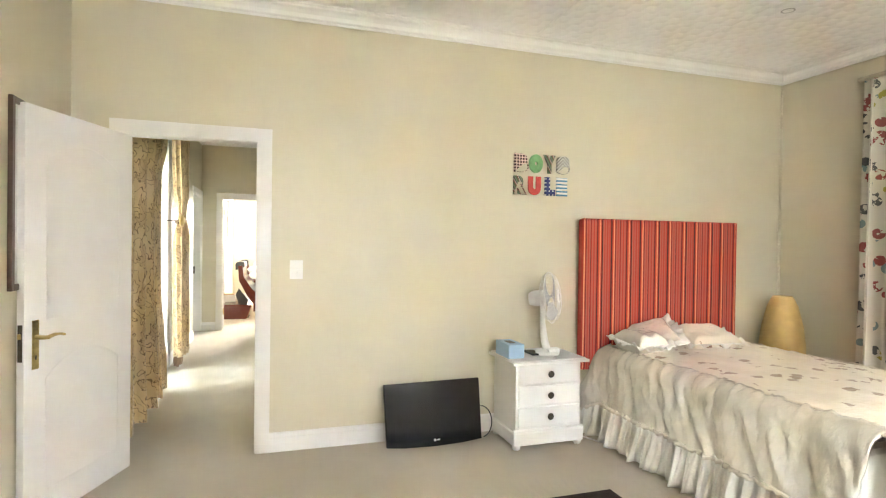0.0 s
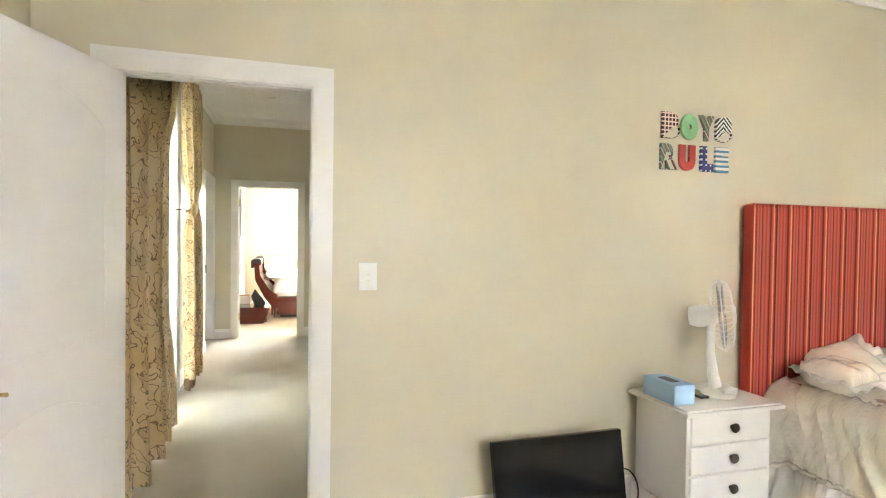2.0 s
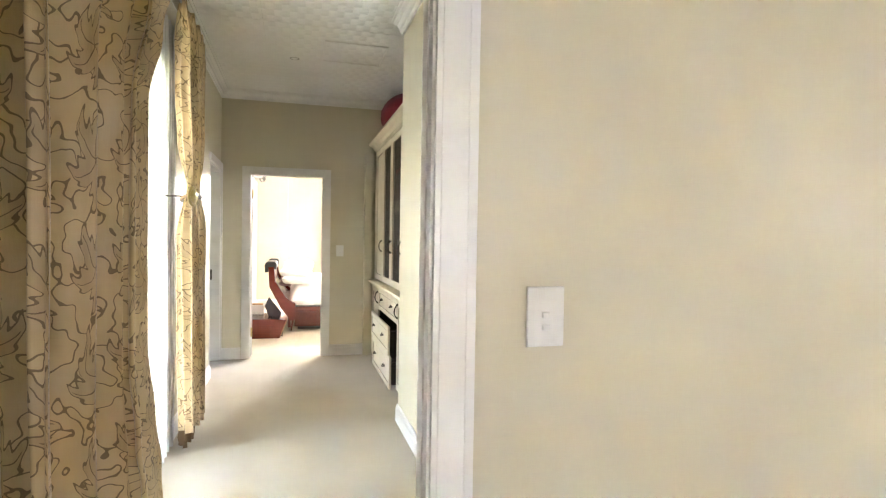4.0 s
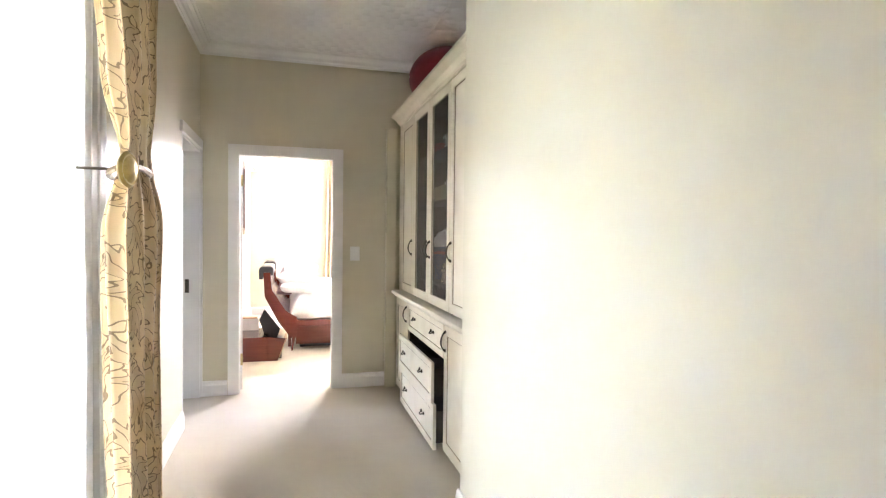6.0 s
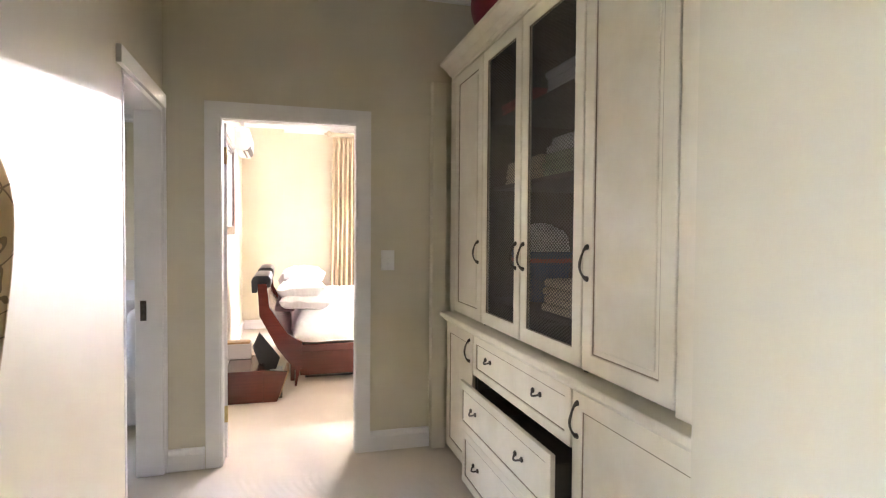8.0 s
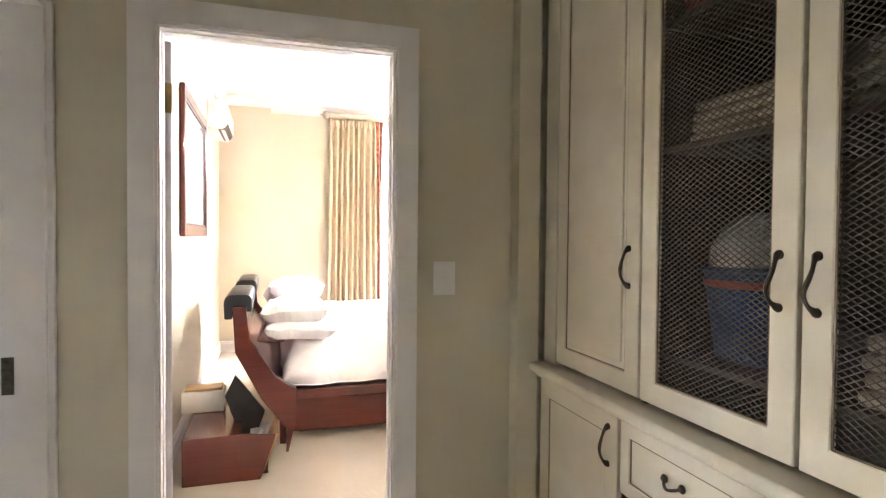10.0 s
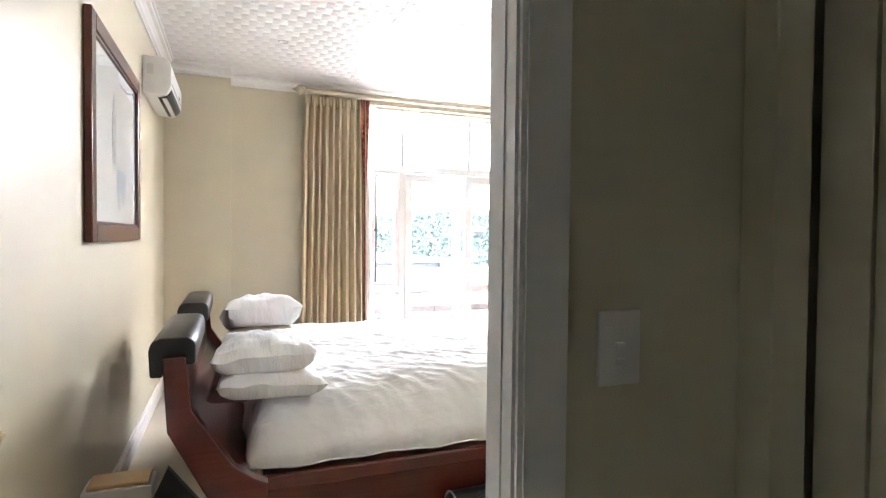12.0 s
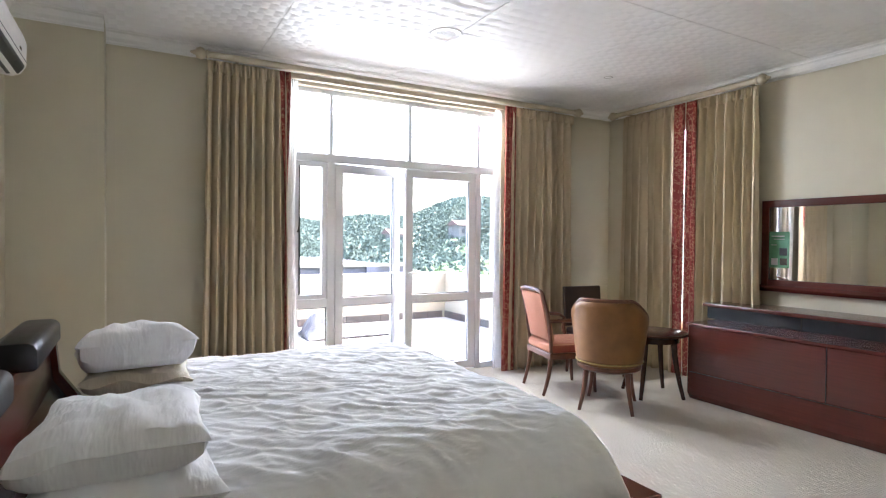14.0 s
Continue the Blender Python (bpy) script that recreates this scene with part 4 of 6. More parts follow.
n1 = thing("curtain", pose(-0.89, 4.2, 0.02), "gold curtain embroidered with brown vine leaves, tied back at the window", "curtain", "corridor curtains")
part("drape", curtain_bm((-0.89, 0, 0), (0, 1, 0), (1, 0, 0), at_heights([(0, 3.56), (1, 3.56)]), at_heights([(0, 5.12), (0.155, 4.83), (0.30, 4.57), (0.67, 4.56), (0.80, 4.69), (0.89, 4.81), (1, 4.90)]), 0.02, 2.655, 4.2, 0.075, 3, 260, 60, cloth=(1.9, 2.64)), VINES, n1, smooth=True, thick=0.005)
n2 = thing("curtain", pose(-0.89, 5.75, 0.02), "gold curtain embroidered with brown vine leaves, held by a brass tieback", "curtain", "corridor curtains")
part("drape", curtain_bm((-0.885, 0, 0), (0, 1, 0), (1, 0, 0), at_heights([(0, 5.44), (0.18, 5.50), (0.30, 5.57), (0.40, 5.70), (0.52, 5.56), (0.73, 5.60), (1, 5.68)]), at_heights([(0, 6.20), (0.25, 6.12), (0.38, 6.08), (0.50, 6.26), (0.70, 6.16), (1, 6.18)]), 0.14, 2.655, 4.0, 0.046, 7, 240, 60, tight=lambda v: 1 - 0.6 * math.exp(-((v - 0.41) / 0.06) ** 2), cloth=(1.35, 2.52)), VINES, n2, smooth=True, thick=0.005)
part("lining_hem", curtain_bm((-0.915, 0, 0), (0, 1, 0), (1, 0, 0), at_heights([(0, 5.74), (1, 5.74)]), at_heights([(0, 6.08), (1, 6.08)]), 0.03, 0.25, 4.0, 0.028, 9, 90, 4), mottled("brown_lining", (0.20, 0.12, 0.06), 0.8).mat, n2, smooth=True, thick=0.004)
n3 = thing("sheer_curtain", pose(-1.0, 4.85, 0.02), "white sheer voile hanging across the corridor window", "curtain")
part("voile", curtain_bm((-1.00, 0, 0), (0, 1, 0), (1, 0, 0), at_heights([(0, 3.9), (1, 3.9)]), at_heights([(0, 5.9), (1, 5.9)]), 0.02, 2.62, 22, 0.014, 4, 260, 12), SHEER, n3, smooth=True)
tb = thing("curtain_tieback", pose(-1.03, 5.62, 1.566), "brass knob tieback on a rod holding the curtain", "tieback")
part("rod", tube([(-1.03, 5.62, 1.566), (-0.85, 5.62, 1.566)], 0.005, 8), DARKMETAL, tb, smooth=True)
part("knob", lathe([(0.012, -0.02), (0.030, -0.016), (0.056, -0.006), (0.062, 0.004), (0.052, 0.012), (0.046, 0.010), (0.034, 0.016), (0.015, 0.018)], 28, m=pose(-0.850, 5.62, 1.566, 0, 90, -14)), BRASS, tb, "ribbed brass disc", smooth=True)
part("tie_band", tube([(-0.885 + 0.045 * math.cos(a), 5.80 + 0.19 * math.sin(a), 1.566 + 0.02 * math.cos(a)) for a in [k * math.tau / 24 for k in range(24)]], 0.012, 6, closed=True), VINES, tb, smooth=True)

# ---- built-in cupboards in the corridor ----
CREAM = Nodes("cream_painted_wood", 0.38)
CREAM.colour(CREAM.mix(CREAM.ramp(CREAM.noise(2.2, 6), [(0.55, (0, 0, 0)), (0.75, (1, 1, 1))]), CREAM.ramp(CREAM.noise(7, 4), [(0.3, (0.61, 0.545, 0.41)), (0.7, (0.67, 0.605, 0.475))]), (0.57, 0.495, 0.355)))
CREAM.bump(CREAM.noise(90, 4, vector=CREAM.scaled((1, 1, 0.15))), 0.12, 0.003)
CREAM = CREAM.mat
GLAZE = mottled("brown_glaze_line", (0.22, 0.16, 0.10), 0.6).mat
# near-black brown: the shade inside the cupboard is put into this colour
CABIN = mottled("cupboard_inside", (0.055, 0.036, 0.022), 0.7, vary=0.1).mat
FX = 0.60    # face of the upper doors
LX = 0.575   # face of the lower doors


def cab_panel(parent, y0, y1, z0, z1, x, name="door", raised=True, glass_hole=False):
    """A framed cupboard front whose face is at x, looking towards -x."""
    r = 0.062 if (z1 - z0) > 0.4 else 0.042
    bm = ring_bm("x", x, x + 0.02, y0, y1, z0, z1, r)
    d = part(name, bm, CREAM, parent)
    if not glass_hole:
        part("panel", boxed((x + 0.007, y0 + r - 0.002, z0 + r - 0.002, x + 0.018, y1 - r + 0.002, z1 - r + 0.002)), CREAM, d)
        if raised:
            g = 0.022
            part("raised_field", boxed((x + 0.002, y0 + r + g, z0 + r + g, x + 0.010, y1 - r - g, z1 - r - g), bevel=0.005), CREAM, d)
    q = 0.004
    a0, a1, b0, b1 = y0 + r, y1 - r, z0 + r, z1 - r
    for s in ((x + 0.004, a0, b0, x + 0.008, a0 + q, b1), (x + 0.004, a1 - q, b0, x + 0.008, a1, b1), (x + 0.004, a0, b0, x + 0.008, a1, b0 + q), (x + 0.004, a0, b1 - q, x + 0.008, a1, b1)):
        part("glaze_line", boxed(s), GLAZE, d)
    return d


def bow_handle(parent, x, y, z0, z1, sway=0.0):
    pts = []
    for k in range(11):
        u = k / 10
        pts.append((x - 0.004 - 0.026 * math.sin(math.pi * u) ** 0.6, y + sway * math.sin(math.tau * u), z0 + (z1 - z0) * u))
    h = part("handle", tube(pts, 0.0045, 8, radii=[0.009, 0.0045, 0.004, 0.0045, 0.005, 0.0055, 0.005, 0.0045, 0.004, 0.0045, 0.009]), DARKMETAL, parent, "dark bronze S-shaped pull", smooth=True)
    for z in (z0, z1):
        part("handle_foot", lathe([(0.010, 0), (0.010, 0.003), (0.006, 0.008)], 12, m=pose(x, y, z, 0, -90, 0)), DARKMETAL, h, smooth=True)


def cup_pull(parent, x, y, z):
    pts = [(x - 0.004 - 0.018 * math.sin(math.pi * k / 8), y - 0.032 + 0.064 * k / 8, z - 0.012 * math.sin(math.pi * k / 8)) for k in range(9)]
    h = part("drawer_pull", tube(pts, 0.0042, 8), DARKMETAL, parent, "dark bronze drop pull", smooth=True)
    for s in (-0.032, 0.032):
        part("pull_foot", lathe([(0.011, 0), (0.012, 0.003), (0.007, 0.009)], 12, m=pose(x, y + s, z, 0, -90, 0)), DARKMETAL, h, smooth=True)


cup = thing("built_in_cupboard", pose(0.9, 7.2, 0), "cream painted built-in cupboard with wire-mesh doors and two drawers ajar", "cupboard")
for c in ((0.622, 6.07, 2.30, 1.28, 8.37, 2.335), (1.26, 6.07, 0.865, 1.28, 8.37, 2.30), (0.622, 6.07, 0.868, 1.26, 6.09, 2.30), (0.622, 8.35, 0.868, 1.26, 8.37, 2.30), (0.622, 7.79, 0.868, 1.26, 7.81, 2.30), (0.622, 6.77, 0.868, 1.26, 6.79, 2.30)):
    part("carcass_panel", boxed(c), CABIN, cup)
part("face_strip", boxed((FX, 8.281, 0.868, 0.622, 8.369, 2.335), bevel=0.002), CREAM, cup)
part("face_strip", boxed((FX, 6.07, 0.868, 0.622, 6.29, 2.335), bevel=0.002), CREAM, cup)
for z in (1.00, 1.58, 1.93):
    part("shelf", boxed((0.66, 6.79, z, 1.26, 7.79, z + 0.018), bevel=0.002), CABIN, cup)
d = cab_panel(cup, 7.806, 8.275, 0.882, 2.300, FX)
bow_handle(d, FX, 7.852, 1.20, 1.31, 0.004)
d = cab_panel(cup, 6.300, 6.772, 0.882, 2.300, FX)
bow_handle(d, FX, 6.742, 1.20, 1.31, 0.004)


def wire_bm(y0, y1, z0, z1, x, pitch=0.024, r=0.0013):
    """A diamond lattice of flat wires between two corners."""
    bm = bmesh.new()
    w, h = y1 - y0, z1 - z0
    k = 1.7
    for lean in (1, -1):
        c = -h * k
        while c < w + h * k:
            # y = c + lean * k * (z - z0), clipped to the opening
            pts = []
            for z in (0.0, h):
                pts.append((c + lean * k * z, z))
            (ya, za), (yb, zb) = pts
            lo, hi = 0.0, 1.0
            dy = yb - ya
            for bound, sign in ((0.0, 1), (w, -1)):
                fa, fb = sign * (ya - bound), sign * (yb - bound)
                if fa < 0 and fb < 0:
                    lo, hi = 1.0, 0.0
                elif fa < 0:
                    lo = max(lo, fa / (fa - fb))
                elif fb < 0:
                    hi = min(hi, fa / (fa - fb))
            if hi - lo > 0.002:
                p = Vector((x + 0.001 * lean, y0 + ya + dy * lo, z0 + h * lo))
                q = Vector((x + 0.001 * lean, y0 + ya + dy * hi, z0 + h * hi))
                side = (q - p).normalized().cross(Vector((1, 0, 0))) * r
                out = Vector((0.0008, 0, 0))
                v = [bm.verts.new(e) for e in (p - side - out, p + side - out, p + side + out, p - side + out, q - side - out, q + side - out, q + side + out, q - side + out)]
                for f in ((0, 1, 5, 4), (1, 2, 6, 5), (2, 3, 7, 6), (3, 0, 4, 7)):
                    bm.faces.new([v[i] for i in f])
            c += pitch
    return bm


WIRE = mottled("dark_wire_mesh", (0.085, 0.070, 0.055), 0.6, 0.2, vary=0.2, scale=10).mat
for y0, y1, hy in ((7.312, 7.795, 7.352), (6.782, 7.300, 7.268)):
    d = cab_panel(cup, y0, y1, 0.882, 2.300, FX, "mesh_door", glass_hole=True)
    part("wire_mesh", wire_bm(y0 + 0.060, y1 - 0.060, 0.942, 2.240, FX + 0.014), WIRE, d, "diamond wire mesh")
    bow_handle(d, FX, hy, 1.20, 1.31, 0.008)
part("ledge", boxed((0.530, 6.07, 0.838, 0.66, 8.36, 0.868), bevel=0.008, segments=3), CREAM, cup)
part("ledge_moulding", prism([(0.545, 0.838), (0.575, 0.838), (0.575, 0.812), (0.565, 0.815), (0.555, 0.826)], "y", 6.07, 8.36), CREAM, cup)
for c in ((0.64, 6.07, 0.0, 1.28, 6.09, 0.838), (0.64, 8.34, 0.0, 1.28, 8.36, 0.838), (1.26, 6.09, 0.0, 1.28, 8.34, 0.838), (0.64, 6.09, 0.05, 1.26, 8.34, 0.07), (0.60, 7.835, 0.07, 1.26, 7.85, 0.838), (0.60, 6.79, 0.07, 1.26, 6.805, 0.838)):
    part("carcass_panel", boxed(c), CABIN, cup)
part("plinth", boxed((0.625, 6.07, 0.001, 0.64, 8.36, 0.06)), CREAM, cup)
d = cab_panel(cup, 7.86, 8.345, 0.035, 0.81, LX, raised=False)
bow_handle(d, LX, 7.905, 0.655, 0.77, 0.004)
d = cab_panel(cup, 6.10, 6.785, 0.035, 0.81, LX, raised=False)
bow_handle(d, LX, 6.75, 0.655, 0.77, 0.004)
for z0, z1, out in ((0.595, 0.81, 0.0), (0.325, 0.575, 0.075), (0.030, 0.310, 0.060)):
    x = LX - out
    d = cab_panel(cup, 6.80, 7.845, z0, z1, x, "drawer", raised=False)
    if out:
        part("drawer_box", boxed((x + 0.02, 6.83, z0 + 0.03, 1.1, 6.845, z1 - 0.05), (x + 0.02, 7.80, z0 + 0.03, 1.1, 7.815, z1 - 0.05), (x + 0.02, 6.845, z0 + 0.03, 1.1, 7.80, z0 + 0.045)), CABIN, d)
    for y in (7.07, 7.62):
        cup_pull(d, x, y, (z0 + z1) / 2 + 0.015)
part("crown_moulding", prism([(0.622, 2.300), (0.592, 2.300), (0.590, 2.312), (0.575, 2.318), (0.555, 2.345), (0.525, 2.366), (0.515, 2.372), (0.512, 2.388), (0.64, 2.388), (0.64, 2.34), (0.622, 2.34)], "y", 6.07, 8.33), CREAM, cup)
part("top_board", boxed((0.63, 6.07, 2.34, 1.28, 8.37, 2.358)), CREAM, cup)
post = thing("cupboard_post", pose(0.55, 8.41, 0), "cream painted post between the cupboard and the wall", "post")
part("shaft", boxed((0.50, 8.345, 0.0, 0.59, 8.413, 2.28), bevel=0.004), WALL, post)
part("cap", boxed((0.497, 8.343, 2.278, 0.592, 8.414, 2.290), bevel=0.003), WALL, post)

BALLM = mottled("maroon_vinyl", (0.24, 0.015, 0.03), 0.5, vary=0.15, scale=10).mat
ball = thing("exercise_ball", pose(0.86, 7.86, 2.36), "maroon inflated exercise ball lying on top of the cupboard", "ball")
part("skin", lathe([(max(0.004, 0.32 * math.sin(a)), 2.36 + 0.26 - 0.26 * math.cos(a)) for a in [k * math.pi / 24 for k in range(25)]], 40, m=Matrix.Translation((0.90, 7.90, 0))), BALLM, ball, smooth=True)
part("valve", lathe([(0.006, 0), (0.006, 0.004), (0.003, 0.006)], 10, m=pose(0.579, 7.90, 2.62, 0, -90, 0)), WHITEPLASTIC, ball)
part("seam_ring", tube([(0.90 + 0.313 * math.cos(a), 7.90 + 0.313 * math.sin(a), 2.675) for a in [k * math.tau / 40 for k in range(40)]], 0.003, 5, closed=True), BALLM, ball, smooth=True)

# folded linen and a basket behind the mesh
LINENS = [mottled("linen_" + n, c, 0.9, vary=0.15, scale=14, grain=200, relief=0.5).mat for n, c in (("grey", (0.44, 0.44, 0.44)), ("white", (0.60, 0.58, 0.55)), ("sage", (0.30, 0.33, 0.22)), ("sand", (0.46, 0.38, 0.27)), ("red", (0.30, 0.05, 0.04)), ("blue", (0.018, 0.05, 0.12)))]


def folded(x0, x1, y0, y1, z, h, mat, label, seed):
    """A folded cloth: soft layers with rounded fronts."""
    b = thing("folded_linen", pose((x0 + x1) / 2, (y0 + y1) / 2, z), label, "linen", "linen in the cupboard")
    r = random.Random(seed)
    layers = max(2, int(h / 0.03))
    for k in range(layers):
        za, zb = z + 0.001 + h * k / layers, z + h * (k + 1) / layers - 0.001
        e = r.uniform(-0.012, 0.012)
        bm = boxed((x0 + e, y0 + e, za, x1 + e, y1 - e, zb), bevel=min(0.012, (zb - za) * 0.45), segments=3)
        for v in bm.verts:
            v.co.z += 0.006 * noise.noise((v.co.x * 8, v.co.y * 8, seed)) * (k + 1) / layers
        part("fold", bm, mat, b, smooth=True)


for i, (y0, y1, z, h, m, lab) in enumerate(((6.84, 7.24, 1.02, 0.14, 3, "sand folded quilt on the cupboard shelf"), (6.82, 7.26, 1.60, 0.10, 2, "sage folded blanket on the cupboard shelf"), (7.34, 7.74, 1.60, 0.12, 3, "sand folded blanket on the cupboard shelf"), (6.84, 7.25, 1.95, 0.10, 0, "grey folded blanket on the top shelf"), (7.36, 7.74, 1.95, 0.07, 4, "red folded cloth on the top shelf"), (6.83, 7.25, 1.70, 0.07, 1, "white folded sheets on the cupboard shelf"))):
    folded(0.68 + 0.01 * (i % 3), 1.15, y0, y1, z, h, LINENS[m], lab, i + 3)
bb = thing("laundry_basket", pose(0.86, 7.62, 1.019), "blue plastic basket of linen behind the wire mesh", "basket")
AT = Matrix.Translation((0.86, 7.62, 1.019))
part("tub", lathe([(0.115, 0), (0.12, 0.005), (0.152, 0.235), (0.162, 0.24), (0.159, 0.25), (0.145, 0.245), (0.113, 0.015), (0.01, 0.012)], 30, m=AT), LINENS[5], bb, smooth=True)
part("stripe", lathe([(0.1475, 0.195), (0.1505, 0.195), (0.1535, 0.215), (0.1505, 0.215)], 30, m=AT), LINENS[4], bb, "red stripe under the rim", smooth=True)
heap = lathe([(0.125, 0.17), (0.14, 0.25), (0.135, 0.31), (0.10, 0.36), (0.05, 0.385), (0.01, 0.39)], 24, m=AT)
for v in heap.verts:
    v.co += Vector((noise.noise(v.co * 14), noise.noise(v.co * 14 + Vector((9, 0, 0))), noise.noise(v.co * 11 + Vector((0, 9, 0))))) * 0.018
part("crumpled_sheet", heap, LINENS[1], bb, "crumpled white linen", smooth=True)


for ob in list(scene.objects):
    if ob.parent is None and ob.name.split(".")[0] in ("built_in_cupboard", "exercise_ball", "folded_linen", "laundry_basket"):
        ob.matrix_basis = Matrix.Translation((0.018, -0.018, 0)) @ ob.matrix_basis


# ---- large bedroom ----
def make_mahogany(name, dark=0.6):
    n = Nodes(name, 0.22)
    g = n.noise(5, 5, 0.55, n.scaled((0.6, 0.6, 16.0)))
    n.colour(n.ramp(g, [(0.25, shade((0.088, 0.0145, 0.009), 0.7 + dark * 0.3)), (0.55, (0.096, 0.016, 0.0095)), (0.8, (0.108, 0.019, 0.011))]))
    n.bsdf.inputs["Coat Weight"].default_value = 0.35
    n.bsdf.inputs["Coat Roughness"].default_value = 0.12
    n.rough(n.math("ADD", n.math("MULTIPLY", n.noise(3, 4), 0.08), 0.20))
    n.bump(n.noise(60, 3, vector=n.scaled((1, 1, 8))), 0.05, 0.002)
    return n.mat


MAHOGANY = make_mahogany("red_mahogany")
LEATHER = mottled("black_leather", (0.012, 0.012, 0.013), 0.36, vary=0.3, scale=10, grain=260, relief=0.35).mat


def make_linen():
    n = Nodes("white_cotton", 0.85)
    n.colour(n.ramp(n.noise(3, 4), [(0.3, (0.83, 0.83, 0.84)), (0.7, (0.88, 0.88, 0.89))]))
    n.bsdf.inputs["Sheen Weight"].default_value = 0.15
    creases = n.noise(6.0, 3, 0.5, n.scaled((0.8, 3.2, 1.0), (0, 0, 20)))
    n.bump(n.math("ADD", creases, n.math("MULTIPLY", n.noise(500, 2), 0.02)), 0.38, 0.030)
    return n.mat


COTTON = make_linen()
CREAMLINEN = make_satin("cream_brocade_cotton", (0.64, 0.56, 0.42), rough=0.6)

kb = thing("double_bed", pose(0.6, 11.05, 0), "wide red mahogany platform bed with black leather bolsters and white bedding", "bed")
part("platform", boxed((-0.25, 10.04, 0.290, 1.635, 12.05, 0.360), bevel=0.010), MAHOGANY, kb)
part("side_rail", boxed((-0.25, 10.11, 0.07, 1.55, 10.14, 0.291), bevel=0.003), MAHOGANY, kb)
part("foot_rail", boxed((1.53, 10.14, 0.07, 1.56, 11.95, 0.291), bevel=0.003), MAHOGANY, kb)
part("plinth", boxed((-0.20, 10.3, 0, 1.40, 11.8, 0.290)), BLACK, kb)
side = [(-0.598, 0.925), (-0.524, 0.925), (-0.504, 0.730), (-0.360, 0.508), (-0.286, 0.452), (-0.240, 0.430), (-0.240, 0.205), (-0.300, 0.195), (-0.436, 0.375), (-0.584, 0.660)]
for y in (9.81, 11.66):
    part("headboard_side", prism(side, "y", y, y + 0.06, bevel=0.004), MAHOGANY, kb)
part("headboard_panel", prism([(-0.575, 0.90), (-0.545, 0.90), (-0.525, 0.69), (-0.375, 0.47), (-0.30, 0.40), (-0.33, 0.38), (-0.41, 0.45), (-0.56, 0.66)], "y", 9.87, 11.66), MAHOGANY, kb)
for y0, y1 in ((9.86, 10.52), (10.94, 11.60)):
    part("bolster", prism([(-0.645, 0.845), (-0.650, 0.945), (-0.638, 0.977), (-0.610, 0.990), (-0.520, 0.990), (-0.500, 0.980), (-0.492, 0.960), (-0.492, 0.895), (-0.505, 0.887), (-0.598, 0.887), (-0.602, 0.845)], "y", y0, y1, bevel=0.009), LEATHER, kb, "black leather padded bolster", smooth=True)
    part("bolster_seam", tube([(-0.648, y0 + 0.04, 0.945), (-0.648, y1 - 0.04, 0.945)], 0.003, 5), LEATHER, kb)
part("mattress", boxed((-0.30, 10.16, 0.362, 1.40, 11.96, 0.57), bevel=0.05, segments=3), COTTON, kb, smooth=True)

bu = thing("bedside_unit", pose(-0.62, 9.95, 0), "low red mahogany bedside chest with its drawer pulled open", "bedside chest")
part("chest", boxed((-0.835, 9.60, 0.0, -0.545, 10.20, 0.255), bevel=0.004), MAHOGANY, bu)
part("front_board", prism([(-0.545, 0.0), (-0.440, 0.0), (-0.360, 0.235), (-0.545, 0.255)], "y", 9.60, 9.625), MAHOGANY, bu)
part("drawer_floor", boxed((-0.545, 9.625, 0.02, -0.40, 9.93, 0.035)), CABIN, bu)
part("drawer_side", prism([(-0.445, 0.02), (-0.425, 0.02), (-0.345, 0.235), (-0.365, 0.235)], "y", 9.625, 9.925), mottled("pale_drawer_wood", (0.36, 0.19, 0.09), 0.5, vary=0.2).mat, bu, "pale orange wooden drawer side")
part("flap", prism([(-0.300, 0.06), (-0.285, 0.06), (-0.235, 0.30), (-0.25, 0.36), (-0.285, 0.36)], "y", 9.80, 9.825), MAHOGANY, bu)
part("flap_brace", boxed((-0.335, 9.826, 0.10, -0.300, 9.90, 0.36), bevel=0.003), MAHOGANY, bu)
part("inner_board", prism([(-0.640, 0.40), (-0.585, 0.52), (-0.42, 0.30), (-0.50, 0.06), (-0.535, 0.10)], "y", 9.85, 9.88), BLACK, bu, "dark inner board")
part("tangled_cloth", grid(14, 10, lambda u, v: (-0.50 + 0.10 * u, 9.64 + 0.26 * v, 0.12 + 0.10 * v + 0.03 * noise.noise((u * 4, v * 5, 2)))), mottled("grey_cloth", (0.42, 0.42, 0.44), 0.9).mat, bu, "pale grey cloth in the drawer", smooth=True, thick=0.004)
wb = thing("storage_box", pose(-0.76, 10.3, 0.255), "white box with a pale wooden tray lid beside the bed", "box")
part("box_body", boxed((-0.90, 10.05, 0.2565, -0.66, 10.19, 0.385), bevel=0.004), TRIM, wb)
part("tray_lid", boxed((-0.885, 10.06, 0.386, -0.672, 10.185, 0.402), bevel=0.005), mottled("pale_tray_wood", (0.55, 0.33, 0.14), 0.4, vary=0.15).mat, wb, "pale wooden tray")


